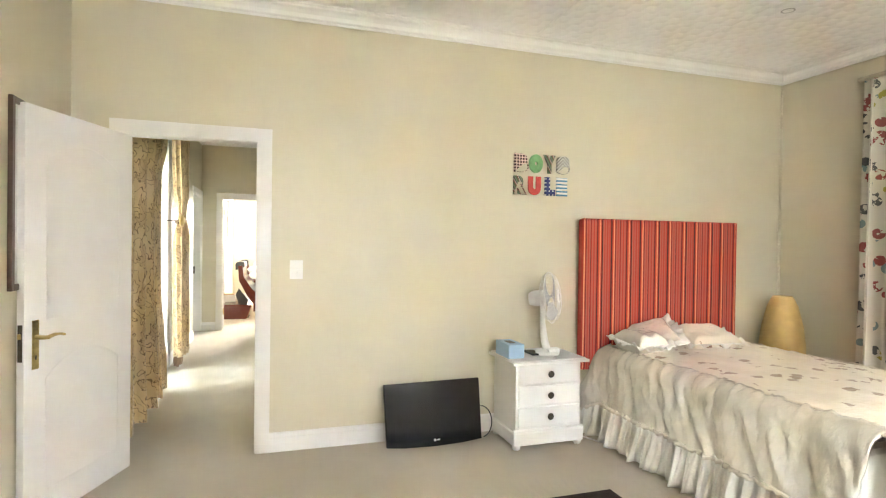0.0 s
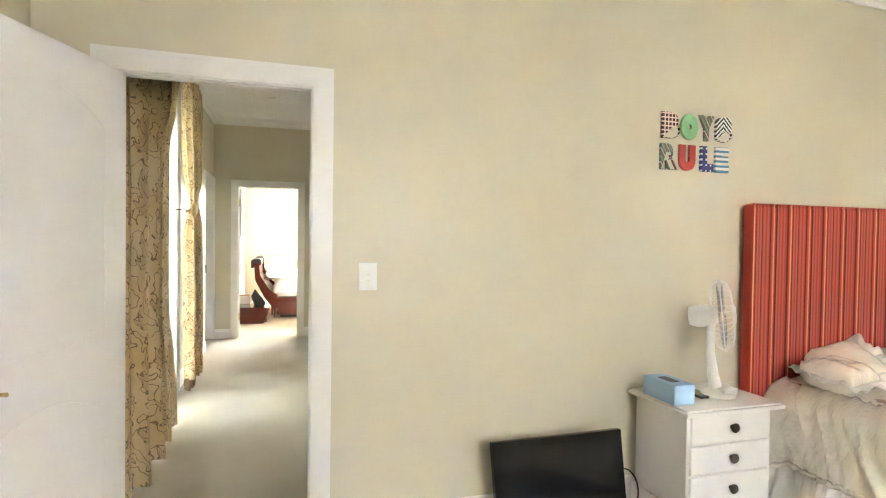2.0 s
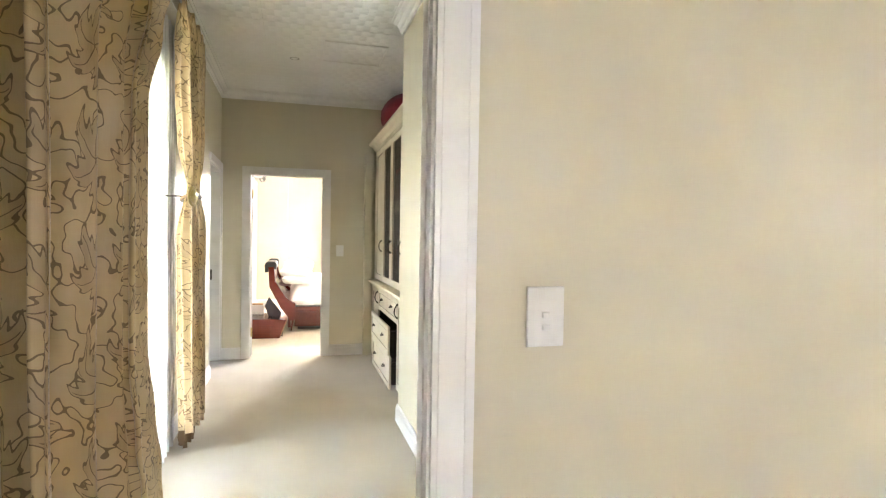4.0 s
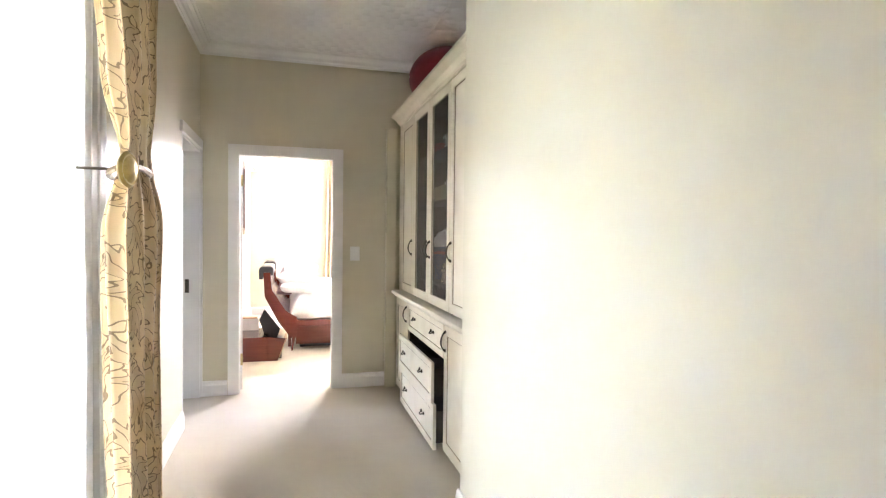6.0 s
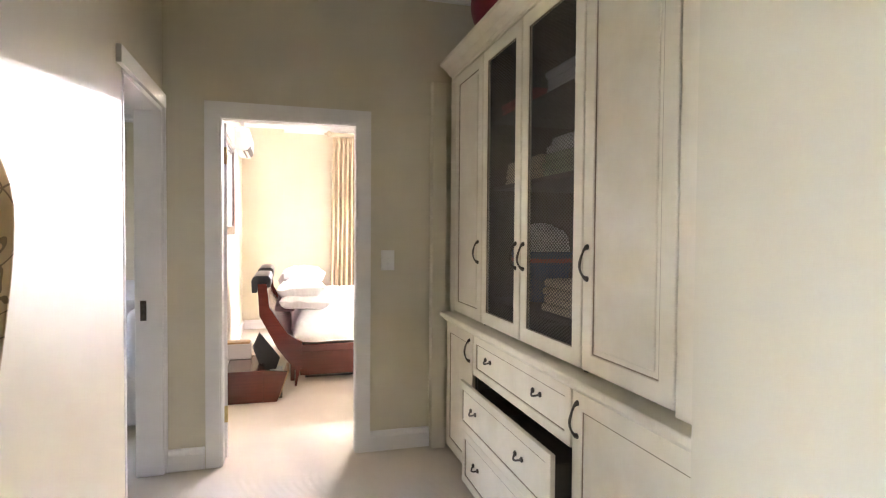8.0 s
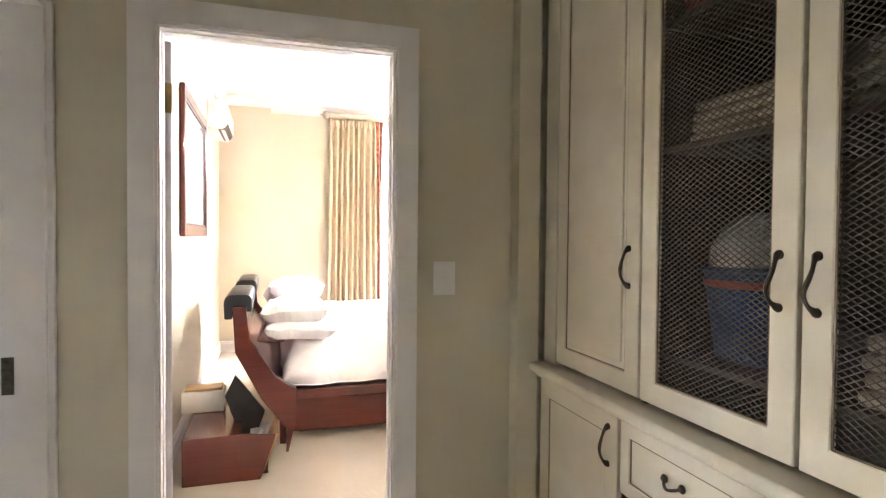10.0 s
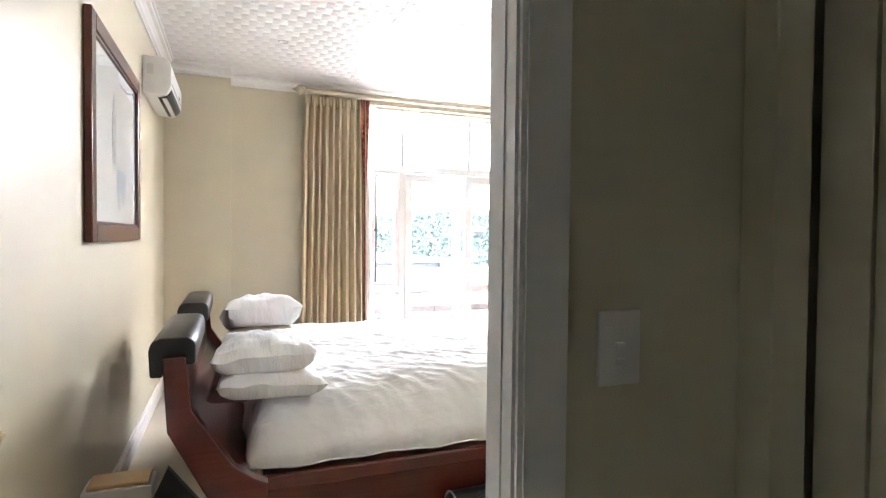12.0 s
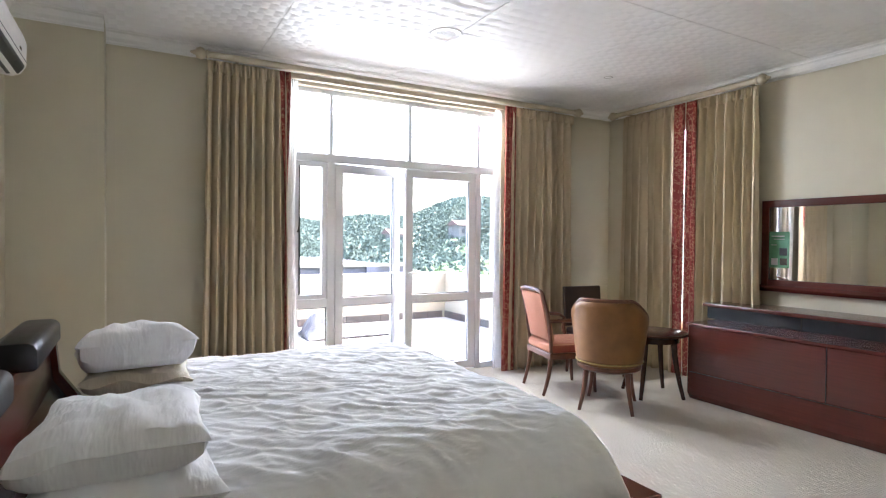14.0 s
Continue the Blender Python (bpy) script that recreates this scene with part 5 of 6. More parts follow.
bag = thing("holdall", pose(0.80, 9.99, 0), "small black holdall lying on the carpet against the bed", "bag")
part("body", lathe([(0.02, 0.0), (0.070, 0.004), (0.086, 0.022), (0.090, 0.20), (0.088, 0.37), (0.070, 0.392), (0.02, 0.396)], 28, m=pose(0.57, 10.005, 0.092, 0, 90, 0)), BLACK, bag, smooth=True)
part("end_piping", tube([(0.585, 10.005 + 0.086 * math.cos(a), 0.092 + 0.086 * math.sin(a)) for a in [k * math.tau / 28 for k in range(28)]], 0.005, 6, closed=True), mottled("pale_piping", (0.45, 0.45, 0.46), 0.4).mat, bag, "pale piping round the end", smooth=True)
part("carry_strap", tube([(0.66, 9.93, 0.13), (0.67, 9.915, 0.19), (0.76, 9.92, 0.225), (0.85, 9.915, 0.19), (0.86, 9.93, 0.13)], 0.008, 6), BLACK, bag, smooth=True)


# bedding
dv = thing("duvet", pose(0.55, 11.05, 0.60), "rumpled white cotton duvet spread over the bed", "duvet")


def duvet(u, v):
    a, b = 2 * u - 1, 2 * v - 1
    x = 0.560 + 0.870 * a
    y = 11.04 + 0.965 * b
    edge = max(0.0, (1 - abs(a) ** 14) * (1 - abs(b) ** 16))
    lift = edge ** 0.55
    fold = 0.012 * noise.noise((x * 1.7, y * 3.2, 1)) + 0.010 * noise.noise((x * 2.2 + y * 0.9, y * 8.5 - x * 3.0, 5)) + 0.005 * noise.noise((x * 6, y * 19 - x * 6, 8))
    ridge = 0.008 * (1 - abs(noise.noise((x * 1.6 - y * 0.5, y * 5.2 + x * 2.2, 12)))) ** 6 + 0.011 * (1 - abs(noise.noise((x * 3.2 - y * 1.5, y * 11 + x * 5.0, 21)))) ** 5 + 0.008 * (1 - abs(noise.noise((x * 5.5 - y * 3.0, y * 20 + x * 10.0, 33)))) ** 5
    z = 0.374 + 0.315 * lift + (fold + ridge) * (0.3 + 0.7 * lift) + 0.02 * math.sin(math.pi * u) * math.sin(math.pi * v)
    hem = (1 - lift)
    corner = max(0, a) ** 6 * max(0, -b) ** 6
    x += hem * 0.03 * noise.noise((y * 5, 2, 3)) + 0.02 * corner
    y += hem * 0.03 * noise.noise((x * 5, 6, 3)) - 0.03 * corner
    return (x, y, max(0.368, z))


part("cover", grid(230, 260, duvet), COTTON, dv, smooth=True, thick=0.012)
part("cover_hem", tube([Vector(duvet(k / 60, 0.0)) + Vector((0, 0, 0.004)) for k in range(61)], 0.007, 6), COTTON, dv, smooth=True)
cushion("pillow", pose(-0.215, 10.34, 0.655, 2, 3, 91), 0.64, 0.45, 0.13, COTTON, "white cotton pillow at the bottom of a stack", "pillow", "bed pillows", seed=11, lumps=0.25)
cushion("pillow", pose(-0.225, 10.33, 0.757, -2, 5, 87), 0.62, 0.43, 0.15, COTTON, "plump white cotton pillow lying on another", "pillow", "bed pillows", seed=14, lumps=0.25)
cushion("pillow", pose(-0.18, 11.54, 0.66, 2, 3, 88), 0.56, 0.44, 0.12, CREAMLINEN, "cream brocade pillow under a white one", "pillow", "bed pillows", seed=17, lumps=0.2)
cushion("pillow", pose(-0.20, 11.52, 0.745, 0, 12, 95), 0.60, 0.47, 0.20, COTTON, "plump white cotton pillow propped on a cream one", "pillow", "bed pillows", seed=20, lumps=0.2)

MAUVE = make_satin("mauve_cotton", (0.30, 0.20, 0.22), rough=0.8)
cushion("pillow", pose(-0.36, 10.30, 0.69, 0, -30, 80), 0.28, 0.18, 0.09, MAUVE, "mauve cotton pillow slipped behind the white stack", "pillow", "bed pillows", seed=27, lumps=0.25)

# picture and air conditioner on the side wall
PICM = make_mahogany("dark_picture_mahogany", 0.5)
pf = thing("framed_picture", pose(-0.95, 10.97, 1.33), "large mahogany-framed pale print hanging on the wall", "picture")
for s in ((-0.948, 10.34, 1.325, -0.915, 10.42, 2.315), (-0.948, 11.53, 1.325, -0.915, 11.61, 2.315), (-0.948, 10.42, 1.325, -0.915, 11.53, 1.405), (-0.948, 10.42, 2.235, -0.915, 11.53, 2.315)):
    part("frame_rail", boxed(s, bevel=0.006), PICM, pf)
for s in ((-0.94, 10.42, 1.405, -0.922, 10.432, 2.235), (-0.94, 11.518, 1.405, -0.922, 11.53, 2.235), (-0.94, 10.432, 1.405, -0.922, 11.518, 1.417), (-0.94, 10.432, 2.223, -0.922, 11.518, 2.235)):
    part("inner_slip", boxed(s), FRAMEWOOD, pf)
part("mount", boxed((-0.945, 10.42, 1.405, -0.934, 11.53, 2.235)), PAPER, pf, "pale grey mount and print")
GREYINK = mottled("grey_wash", (0.40, 0.43, 0.46), 0.8, vary=0.3, scale=12).mat
BLUEINK = mottled("blue_wash", (0.30, 0.42, 0.52), 0.8, vary=0.3, scale=12).mat
for s, m in (((-0.934, 10.84, 1.72, -0.9325, 10.93, 1.98), GREYINK), ((-0.934, 10.87, 1.98, -0.9325, 10.90, 2.08), GREYINK), ((-0.934, 10.95, 1.56, -0.9325, 11.20, 1.70), BLUEINK), ((-0.934, 10.98, 1.48, -0.9325, 11.05, 1.56), GREYINK), ((-0.934, 11.08, 1.52, -0.9325, 11.14, 1.56), GREYINK)):
    part("painted_shape", boxed(s, bevel=0.0005), m, pf)
part("picture_glass", boxed((-0.9315, 10.432, 1.417, -0.9295, 11.518, 2.223)), GLASS, pf, "glass over the print").visible_shadow = False

ac = thing("air_conditioner", pose(-0.95, 12.33, 2.32), "white wall-mounted air conditioner with a dark louvre slot", "air conditioner")
part("casing", prism([(-0.948, 2.330), (-0.845, 2.318), (-0.800, 2.335), (-0.772, 2.385), (-0.770, 2.520), (-0.785, 2.570), (-0.82, 2.585), (-0.948, 2.585)], "y", 11.93, 12.73, bevel=0.006), WHITEPLASTIC, ac, smooth=True)
part("front_seam", boxed((-0.7705, 11.94, 2.405, -0.7685, 12.72, 2.408)), BLACK, ac)
part("louvre_slot", prism([(-0.860, 2.3195), (-0.806, 2.330), (-0.784, 2.358), (-0.776, 2.374), (-0.7725, 2.374), (-0.7795, 2.354), (-0.803, 2.325), (-0.860, 2.3165)], "y", 11.99, 12.67), BLACK, ac, "dark air outlet")
part("louvre", boxed((-0.835, 12.0, 2.3125, -0.805, 12.66, 2.3155)), WHITEPLASTIC, ac)
part("indicator", boxed((-0.7705, 12.50, 2.43, -0.7685, 12.55, 2.445)), GLOSSBLACK, ac)
part("end_label", boxed((-0.92, 11.9245, 2.46, -0.88, 11.9265, 2.53)), PAPER, ac)

# ---- balcony window and doors ----
ALU = mottled("white_powder_coat", (0.74, 0.74, 0.75), 0.35, vary=0.03, scale=5).mat
bw = thing("window_2", pose(2.1, 13.52, 0), "white-framed glazed balcony doors with side lights and top lights", "window")
bw["kind"] = "structure"
Y0, Y1 = 13.48, 13.55
for s in ((0.99, Y0, 0, 1.03, Y1, 2.715), (3.17, Y0, 0, 3.21, Y1, 2.715), (1.03, Y0, 2.67, 3.17, Y1, 2.715), (1.03, Y0, 2.06, 3.17, Y1, 2.135), (1.33, Y0, 0, 1.40, Y1, 2.06), (2.94, Y0, 0, 3.00, Y1, 2.06), (1.345, Y0, 2.135, 1.385, Y1, 2.67), (2.14, Y0, 2.135, 2.185, Y1, 2.67), (2.945, Y0, 2.135, 2.985, Y1, 2.67), (1.03, Y0, 0, 1.33, Y1, 0.06), (1.03, Y0, 0.735, 1.33, Y1, 0.81), (3.00, Y0, 0, 3.17, Y1, 0.06), (3.00, Y0, 0.735, 3.17, Y1, 0.81)):
    part("frame_bar", boxed(s, bevel=0.004), ALU, bw)
GASKET = BLACK
for x0, x1 in ((1.405, 2.115), (2.125, 2.935)):
    lf = part("door_leaf", ring_bm("y", Y0 + 0.008, Y1 - 0.006, x0, x1, 0.015, 2.053, 0.080, [(0.735, 0.81)]), ALU, bw)
    for a, b in ((0.10, 0.735), (0.81, 1.965)):
        pane((x0 + 0.075, 13.513, a, x1 - 0.075, 13.517, b), lf)
        q = 0.010
        part("gasket", boxed((x0 + 0.075, 13.505, a, x0 + 0.075 + q, 13.512, b), (x1 - 0.075 - q, 13.505, a, x1 - 0.075, 13.512, b), (x0 + 0.075, 13.505, a, x1 - 0.075, 13.512, a + q), (x0 + 0.075, 13.505, b - q, x1 - 0.075, 13.512, b)), GASKET, lf)
    hx = x1 - 0.037 if x0 < 2 else x0 + 0.037
    if x0 < 2:
        hinge = Matrix.Translation((x0, 13.515, 0))
        lf.matrix_basis = hinge @ Matrix.Rotation(radians(9), 4, "Z") @ hinge.inverted()
    part("handle", tube([(hx, Y0 + 0.008, 1.03), (hx, Y0 - 0.03, 1.03), (hx - (0.10 if x0 < 2 else -0.10), Y0 - 0.035, 1.03)], 0.008, 8), ALU, lf, "white lever handle", smooth=True)
sash = part("side_sash", ring_bm("y", Y0 + 0.008, Y1, 1.035, 1.325, 0.815, 2.055, 0.04), ALU, bw)
part("gasket", boxed((1.070, 13.478, 0.855, 1.082, 13.489, 2.015)), BLACK, sash)
part("stay_handle", tube([(1.062, 13.485, 1.42), (1.062, 13.455, 1.44), (1.075, 13.45, 1.50)], 0.007, 6), DARKMETAL, sash, "dark window catch", smooth=True)
for s in ((1.075, 13.513, 0.855, 1.285, 13.517, 2.015), (1.03, 13.513, 0.06, 1.33, 13.517, 0.735), (3.00, 13.513, 0.06, 3.17, 13.517, 0.735), (3.00, 13.513, 0.81, 3.17, 13.517, 2.06), (1.03, 13.513, 2.135, 1.345, 13.517, 2.67), (1.385, 13.513, 2.135, 2.14, 13.517, 2.67), (2.185, 13.513, 2.135, 2.945, 13.517, 2.67), (2.985, 13.513, 2.135, 3.17, 13.517, 2.67)):
    pane(s, bw)
part("gasket", boxed((1.036, 13.505, 0.723, 1.33, 13.512, 0.731), (1.320, 13.505, 0.06, 1.328, 13.512, 0.731)), BLACK, bw)


# bedroom curtains
def make_stripe_cloth(name):
    n = Nodes(name, 0.8)
    c = n.ramp(n.noise(6, 4, vector=n.scaled((1, 1, 0.25))), [(0.3, (0.60, 0.49, 0.32)), (0.7, (0.71, 0.60, 0.42))])
    n.colour(n.mix(n.math("MULTIPLY", n.noise(180, 2), 0.3), c, (0.52, 0.42, 0.29)))
    n.bump(n.noise(300, 2), 0.3, 0.002)
    return n.mat


def make_border():
    n = Nodes("red_patterned_border", 0.75)
    w = n.noise(26, 3, 0.5)
    n.colour(n.ramp(w, [(0.44, (0.26, 0.030, 0.022)), (0.50, (0.30, 0.04, 0.03)), (0.53, (0.52, 0.27, 0.16)), (0.60, (0.28, 0.04, 0.03))]))
    n.bump(w, 0.4, 0.004)
    return n.mat


STRAW = make_stripe_cloth("straw_curtain_cloth")
BORDER = make_border()


def bedroom_curtain(label, origin, along, out, a, b, border, z1, pleats, seed):
    """Straw cloth from a to b along the wall, with a red border strip (from, to) along one edge."""
    o, al = Vector(origin), Vector(along)
    c = thing("curtain", Matrix.Translation(o + al * ((a + b) / 2)), label, "curtain", "bedroom curtains")
    part("drape", curtain_bm(origin, along, out, at_heights([(0, a + 0.02), (0.2, a + 0.01), (1, a - 0.02)]), at_heights([(0, b - 0.01), (1, b + 0.01)]), 0.015, z1, pleats, 0.062, seed, 220, 40), STRAW, c, smooth=True, thick=0.004)
    part("gathered_heading", curtain_bm(o + Vector(out) * 0.004, along, out, at_heights([(0, a + 0.02), (1, a + 0.02)]), at_heights([(0, b - 0.01), (1, b - 0.01)]), z1 - 0.085, z1 + 0.012, pleats * 2, 0.026, seed + 2, 220, 4), STRAW, c, smooth=True, thick=0.004)
    part("red_border", curtain_bm(o + Vector(out) * 0.03, along, out, at_heights([(0, border[0]), (0.42, border[2]), (1, border[2])]), at_heights([(0, border[1]), (0.42, border[3]), (1, border[3])]), 0.012, z1 + 0.005, 1.2, 0.014, seed + 4, 24, 30), BORDER, c, "red patterned border strip", smooth=True, thick=0.004)
    return c


X, YY = (1, 0, 0), (0, 1, 0)
bedroom_curtain("straw-coloured pleated curtain with red border drawn beside the balcony doors", (0, 13.24, 0), X, (0, -1, 0), 0.27, 0.895, (0.83, 0.925, 0.885, 0.898), 2.735, 9, 21)
bedroom_curtain("straw-coloured pleated curtain with red border beside the chairs", (0, 13.24, 0), X, (0, -1, 0), 3.17, 4.06, (3.10, 3.235, 3.10, 3.235), 2.735, 9, 25)
bedroom_curtain("straw-coloured pleated curtain with red border, drawn closed in the corner", (4.66, 0, 0), YY, (-1, 0, 0), 12.36, 13.06, (12.236, 12.37, 12.232, 12.37), 2.755, 7, 31)
bedroom_curtain("straw-coloured pleated curtain with red border, drawn closed beside the mirror", (4.66, 0, 0), YY, (-1, 0, 0), 11.49, 12.15, (12.10, 12.225, 12.10, 12.225), 2.755, 7, 36)
for name, x0, x1 in (("sheer_curtain", 0.93, 1.03), ("sheer_curtain", 3.08, 3.18)):
    sc = thing(name, pose((x0 + x1) / 2, 13.36, 0.01), "thin white sheer gathered at the edge of the balcony doors", "curtain", "sheers")
    part("voile", curtain_bm((0, 13.36, 0), X, (0, -1, 0), at_heights([(0, x0), (1, x0)]), at_heights([(0, x1), (0.5, x1 - 0.03), (1, x1 + 0.02)]), 0.01, 2.74, 5, 0.02, x0, 70, 14), SHEER, sc, smooth=True)


def pole(a, b, label):
    a, b = Vector(a), Vector(b)
    d = (b - a).normalized()
    p = thing("curtain_pole", Matrix.Translation((a + b) / 2), label, "curtain pole", "curtain poles")
    part("pole", tube([a, b], 0.026, 16), rodm, p, smooth=True)
    turn = d.to_track_quat("Z", "Y").to_matrix().to_4x4()
    for e, s in ((a, -1), (b, 1)):
        prof = [(0.026, 0), (0.034, 0.006), (0.034, 0.016), (0.026, 0.022), (0.045, 0.045), (0.048, 0.065), (0.036, 0.088), (0.016, 0.098), (0.020, 0.106), (0.010, 0.118), (0.012, 0.126), (0.002, 0.134)]
        part("finial", lathe(prof, 20, m=Matrix.Translation(e) @ turn @ Matrix.Diagonal((1, 1, s, 1))), rodm, p, "turned cream finial", smooth=True)
    for w in (0.06, 0.94):
        q = a.lerp(b, w)
        part("bracket", tube([q, q + Vector((0.0, 0.19, 0.0)) if abs(d.x) > 0.5 else q + Vector((0.17, 0, 0))], 0.012, 8), rodm, p)
    return p


pole((0.30, 13.22, 2.785), (4.05, 13.22, 2.785), "cream painted wooden curtain pole over the balcony doors")
pole((4.62, 13.14, 2.80), (4.62, 11.52, 2.80), "cream painted wooden curtain pole over the side window")
pole_rail = thing("curtain_track", pose(2.1, 13.33, 2.72), "plain cream curtain track behind the pole", "curtain track")
part("track", boxed((0.95, 13.32, 2.735, 3.25, 13.345, 2.775), bevel=0.003), rodm, pole_rail)
part("track_lip", boxed((0.95, 13.315, 2.729, 3.25, 13.350, 2.735)), rodm, pole_rail)

# side window behind the closed curtains
sw2 = thing("window_3", pose(4.88, 12.4, 0.5), "white-framed window behind closed curtains", "window")
sw2["kind"] = "structure"
for s in ((4.86, 11.75, 0.5, 4.92, 11.80, 2.6), (4.86, 12.95, 0.5, 4.92, 13.0, 2.6), (4.86, 11.80, 2.55, 4.92, 12.95, 2.6), (4.86, 11.80, 0.5, 4.92, 12.95, 0.55), (4.865, 12.35, 0.55, 4.915, 12.40, 2.55)):
    part("frame_bar", boxed(s, bevel=0.003), ALU, sw2)
pane((4.888, 11.80, 0.55, 4.892, 12.35, 2.55), sw2)
pane((4.888, 12.40, 0.55, 4.892, 12.95, 2.55), sw2)

# long dresser and mirror
dr = thing("dresser", pose(4.45, 10.8, 0), "long low red mahogany dresser with a raised black-fronted back shelf", "dresser")
part("body", prism([(4.03, 0.0), (3.995, 0.06), (4.0, 0.636), (4.78, 0.636), (4.78, 0.0)], "y", 9.45, 11.70, bevel=0.004), MAHOGANY, dr)
part("top", boxed((3.99, 9.44, 0.637, 4.785, 11.715, 0.662), bevel=0.005), MAHOGANY, dr)
part("front_seam", boxed((3.9935, 9.47, 0.238, 3.9985, 11.68, 0.243)), BLACK, dr)
part("front_seam", boxed((3.9935, 10.60, 0.243, 3.9985, 10.604, 0.63)), BLACK, dr)
part("back_shelf", boxed((4.40, 9.46, 0.663, 4.785, 11.80, 0.770)), BLACK, dr, "black shelf front")
part("shelf_divider", boxed((4.398, 10.98, 0.667, 4.402, 10.985, 0.768)), DARKMETAL, dr)
part("shelf_top", boxed((4.37, 9.44, 0.770, 4.79, 11.83, 0.802), bevel=0.006), MAHOGANY, dr)

n = Nodes("mirror_silver", 0.02, 1.0)
n.colour((0.86, 0.87, 0.86))
MIRROR = n.mat
mi = thing("wall_mirror", pose(4.80, 10.8, 0.98), "wide wall mirror in a mahogany frame with a bottom shelf", "mirror")
for s in ((4.765, 11.42, 1.02, 4.798, 11.485, 1.80), (4.765, 9.80, 1.02, 4.798, 9.865, 1.80), (4.765, 9.865, 1.735, 4.798, 11.42, 1.80), (4.765, 9.865, 1.04, 4.798, 11.42, 1.095)):
    part("frame_rail", boxed(s, bevel=0.005), PICM, mi)
part("bottom_shelf", prism([(4.798, 0.985), (4.745, 0.99), (4.715, 1.02), (4.712, 1.045), (4.798, 1.045)], "y", 9.78, 11.51), PICM, mi)
part("mirror_glass", boxed((4.785, 9.865, 1.095, 4.796, 11.42, 1.735)), MIRROR, mi, "silvered glass")
GREENCARD = mottled("green_card", (0.10, 0.30, 0.16), 0.5, vary=0.15).mat
card = thing("notice_card", pose(4.785, 11.33, 1.19), "green printed notice card tucked into the mirror frame", "card")
part("sheet", boxed((4.780, 11.25, 1.20, 4.784, 11.42, 1.52)), GREENCARD, card)
for s, m in (((4.7785, 11.265, 1.31, 4.780, 11.33, 1.375), BLACK), ((4.7785, 11.265, 1.225, 4.780, 11.325, 1.285), DARKMETAL), ((4.7785, 11.345, 1.225, 4.780, 11.40, 1.285), PAPER), ((4.7785, 11.29, 1.475, 4.780, 11.40, 1.485), PAPER), ((4.7785, 11.29, 1.45, 4.780, 11.38, 1.458), PAPER), ((4.7785, 11.35, 1.40, 4.780, 11.40, 1.406), PAPER)):
    part("printed_block", boxed(s), m, card)


for ob in (mi, card):
    ob.matrix_basis = Matrix.Translation((0, 0.045, -0.062)) @ ob.matrix_basis


# ---- chairs and table ----
def make_chair_stripe():
    n = Nodes("rust_striped_fabric", 0.8)
    f = n.math("FRACT", n.math("MULTIPLY", n.axis(1), 22.0))
    n.colour(n.ramp(f, [(0.0, (0.40, 0.14, 0.075)), (0.45, (0.58, 0.33, 0.20)), (0.6, (0.30, 0.07, 0.04)), (0.75, (0.52, 0.24, 0.14))], True))
    n.bump(n.noise(300, 2), 0.3, 0.002)
    return n.mat


CHAIRSTRIPE = make_chair_stripe()
CHAIRWOOD = mottled("brown_chair_wood", (0.125, 0.042, 0.02), 0.3, vary=0.35, scale=18, grain=90).mat
TANHIDE = mottled("tan_leather", (0.235, 0.105, 0.032), 0.38, vary=0.2, scale=8, grain=220, relief=0.3).mat
DARKHIDE = mottled("dark_brown_leather", (0.035, 0.018, 0.014), 0.4, vary=0.25, scale=8, grain=220, relief=0.3).mat


def leg(parent, x, y, z, lean=(0, 0), r0=0.022, r1=0.014, mat=CHAIRWOOD):
    pts = [(x + lean[0] * (1 - k / 4) ** 1.6, y + lean[1] * (1 - k / 4) ** 1.6, z * k / 4) for k in range(5)]
    return part("leg", tube(pts, r0, 10, radii=[r1 + (r0 - r1) * k / 4 for k in range(5)]), mat, parent, smooth=True)


def arm_chair(m, label):
    """A striped open armchair that faces its own +x."""
    c = thing("armchair", m, label, "chair", "chairs round the table", local=True)
    part("seat", boxed((-0.22, -0.245, 0.36, 0.26, 0.245, 0.455), bevel=0.035, segments=4), CHAIRSTRIPE, c, smooth=True)
    part("seat_frame", boxed((-0.225, -0.25, 0.315, 0.255, 0.25, 0.372), bevel=0.008), CHAIRWOOD, c)
    back = prism([(-0.215, 0.47), (-0.155, 0.47), (-0.20, 0.70), (-0.265, 0.905), (-0.315, 0.90), (-0.262, 0.70)], "y", -0.205, 0.205, bevel=0.018)
    part("backrest", back, CHAIRSTRIPE, c, "rust striped upholstery", smooth=True)
    for s in (-1, 1):
        part("back_post", tube([(-0.20, s * 0.225, 0.36), (-0.215, s * 0.228, 0.52), (-0.245, s * 0.23, 0.72), (-0.295, s * 0.222, 0.90), (-0.302, s * 0.20, 0.918)], 0.017, 8), CHAIRWOOD, c, smooth=True)
        part("armrest", tube([(-0.225, s * 0.235, 0.655), (-0.05, s * 0.255, 0.66), (0.12, s * 0.262, 0.645), (0.17, s * 0.262, 0.61), (0.165, s * 0.255, 0.50), (0.20, s * 0.245, 0.36)], 0.017, 8), CHAIRWOOD, c, smooth=True)
        leg(c, 0.22, s * 0.215, 0.33, (0.02, 0))
        leg(c, -0.20, s * 0.215, 0.33, (-0.07, 0))
    part("crest_rail", tube([(-0.302, -0.20, 0.915), (-0.318, -0.1, 0.932), (-0.322, 0, 0.936), (-0.318, 0.1, 0.932), (-0.302, 0.20, 0.915)], 0.018, 8), CHAIRWOOD, c, smooth=True)
    return c


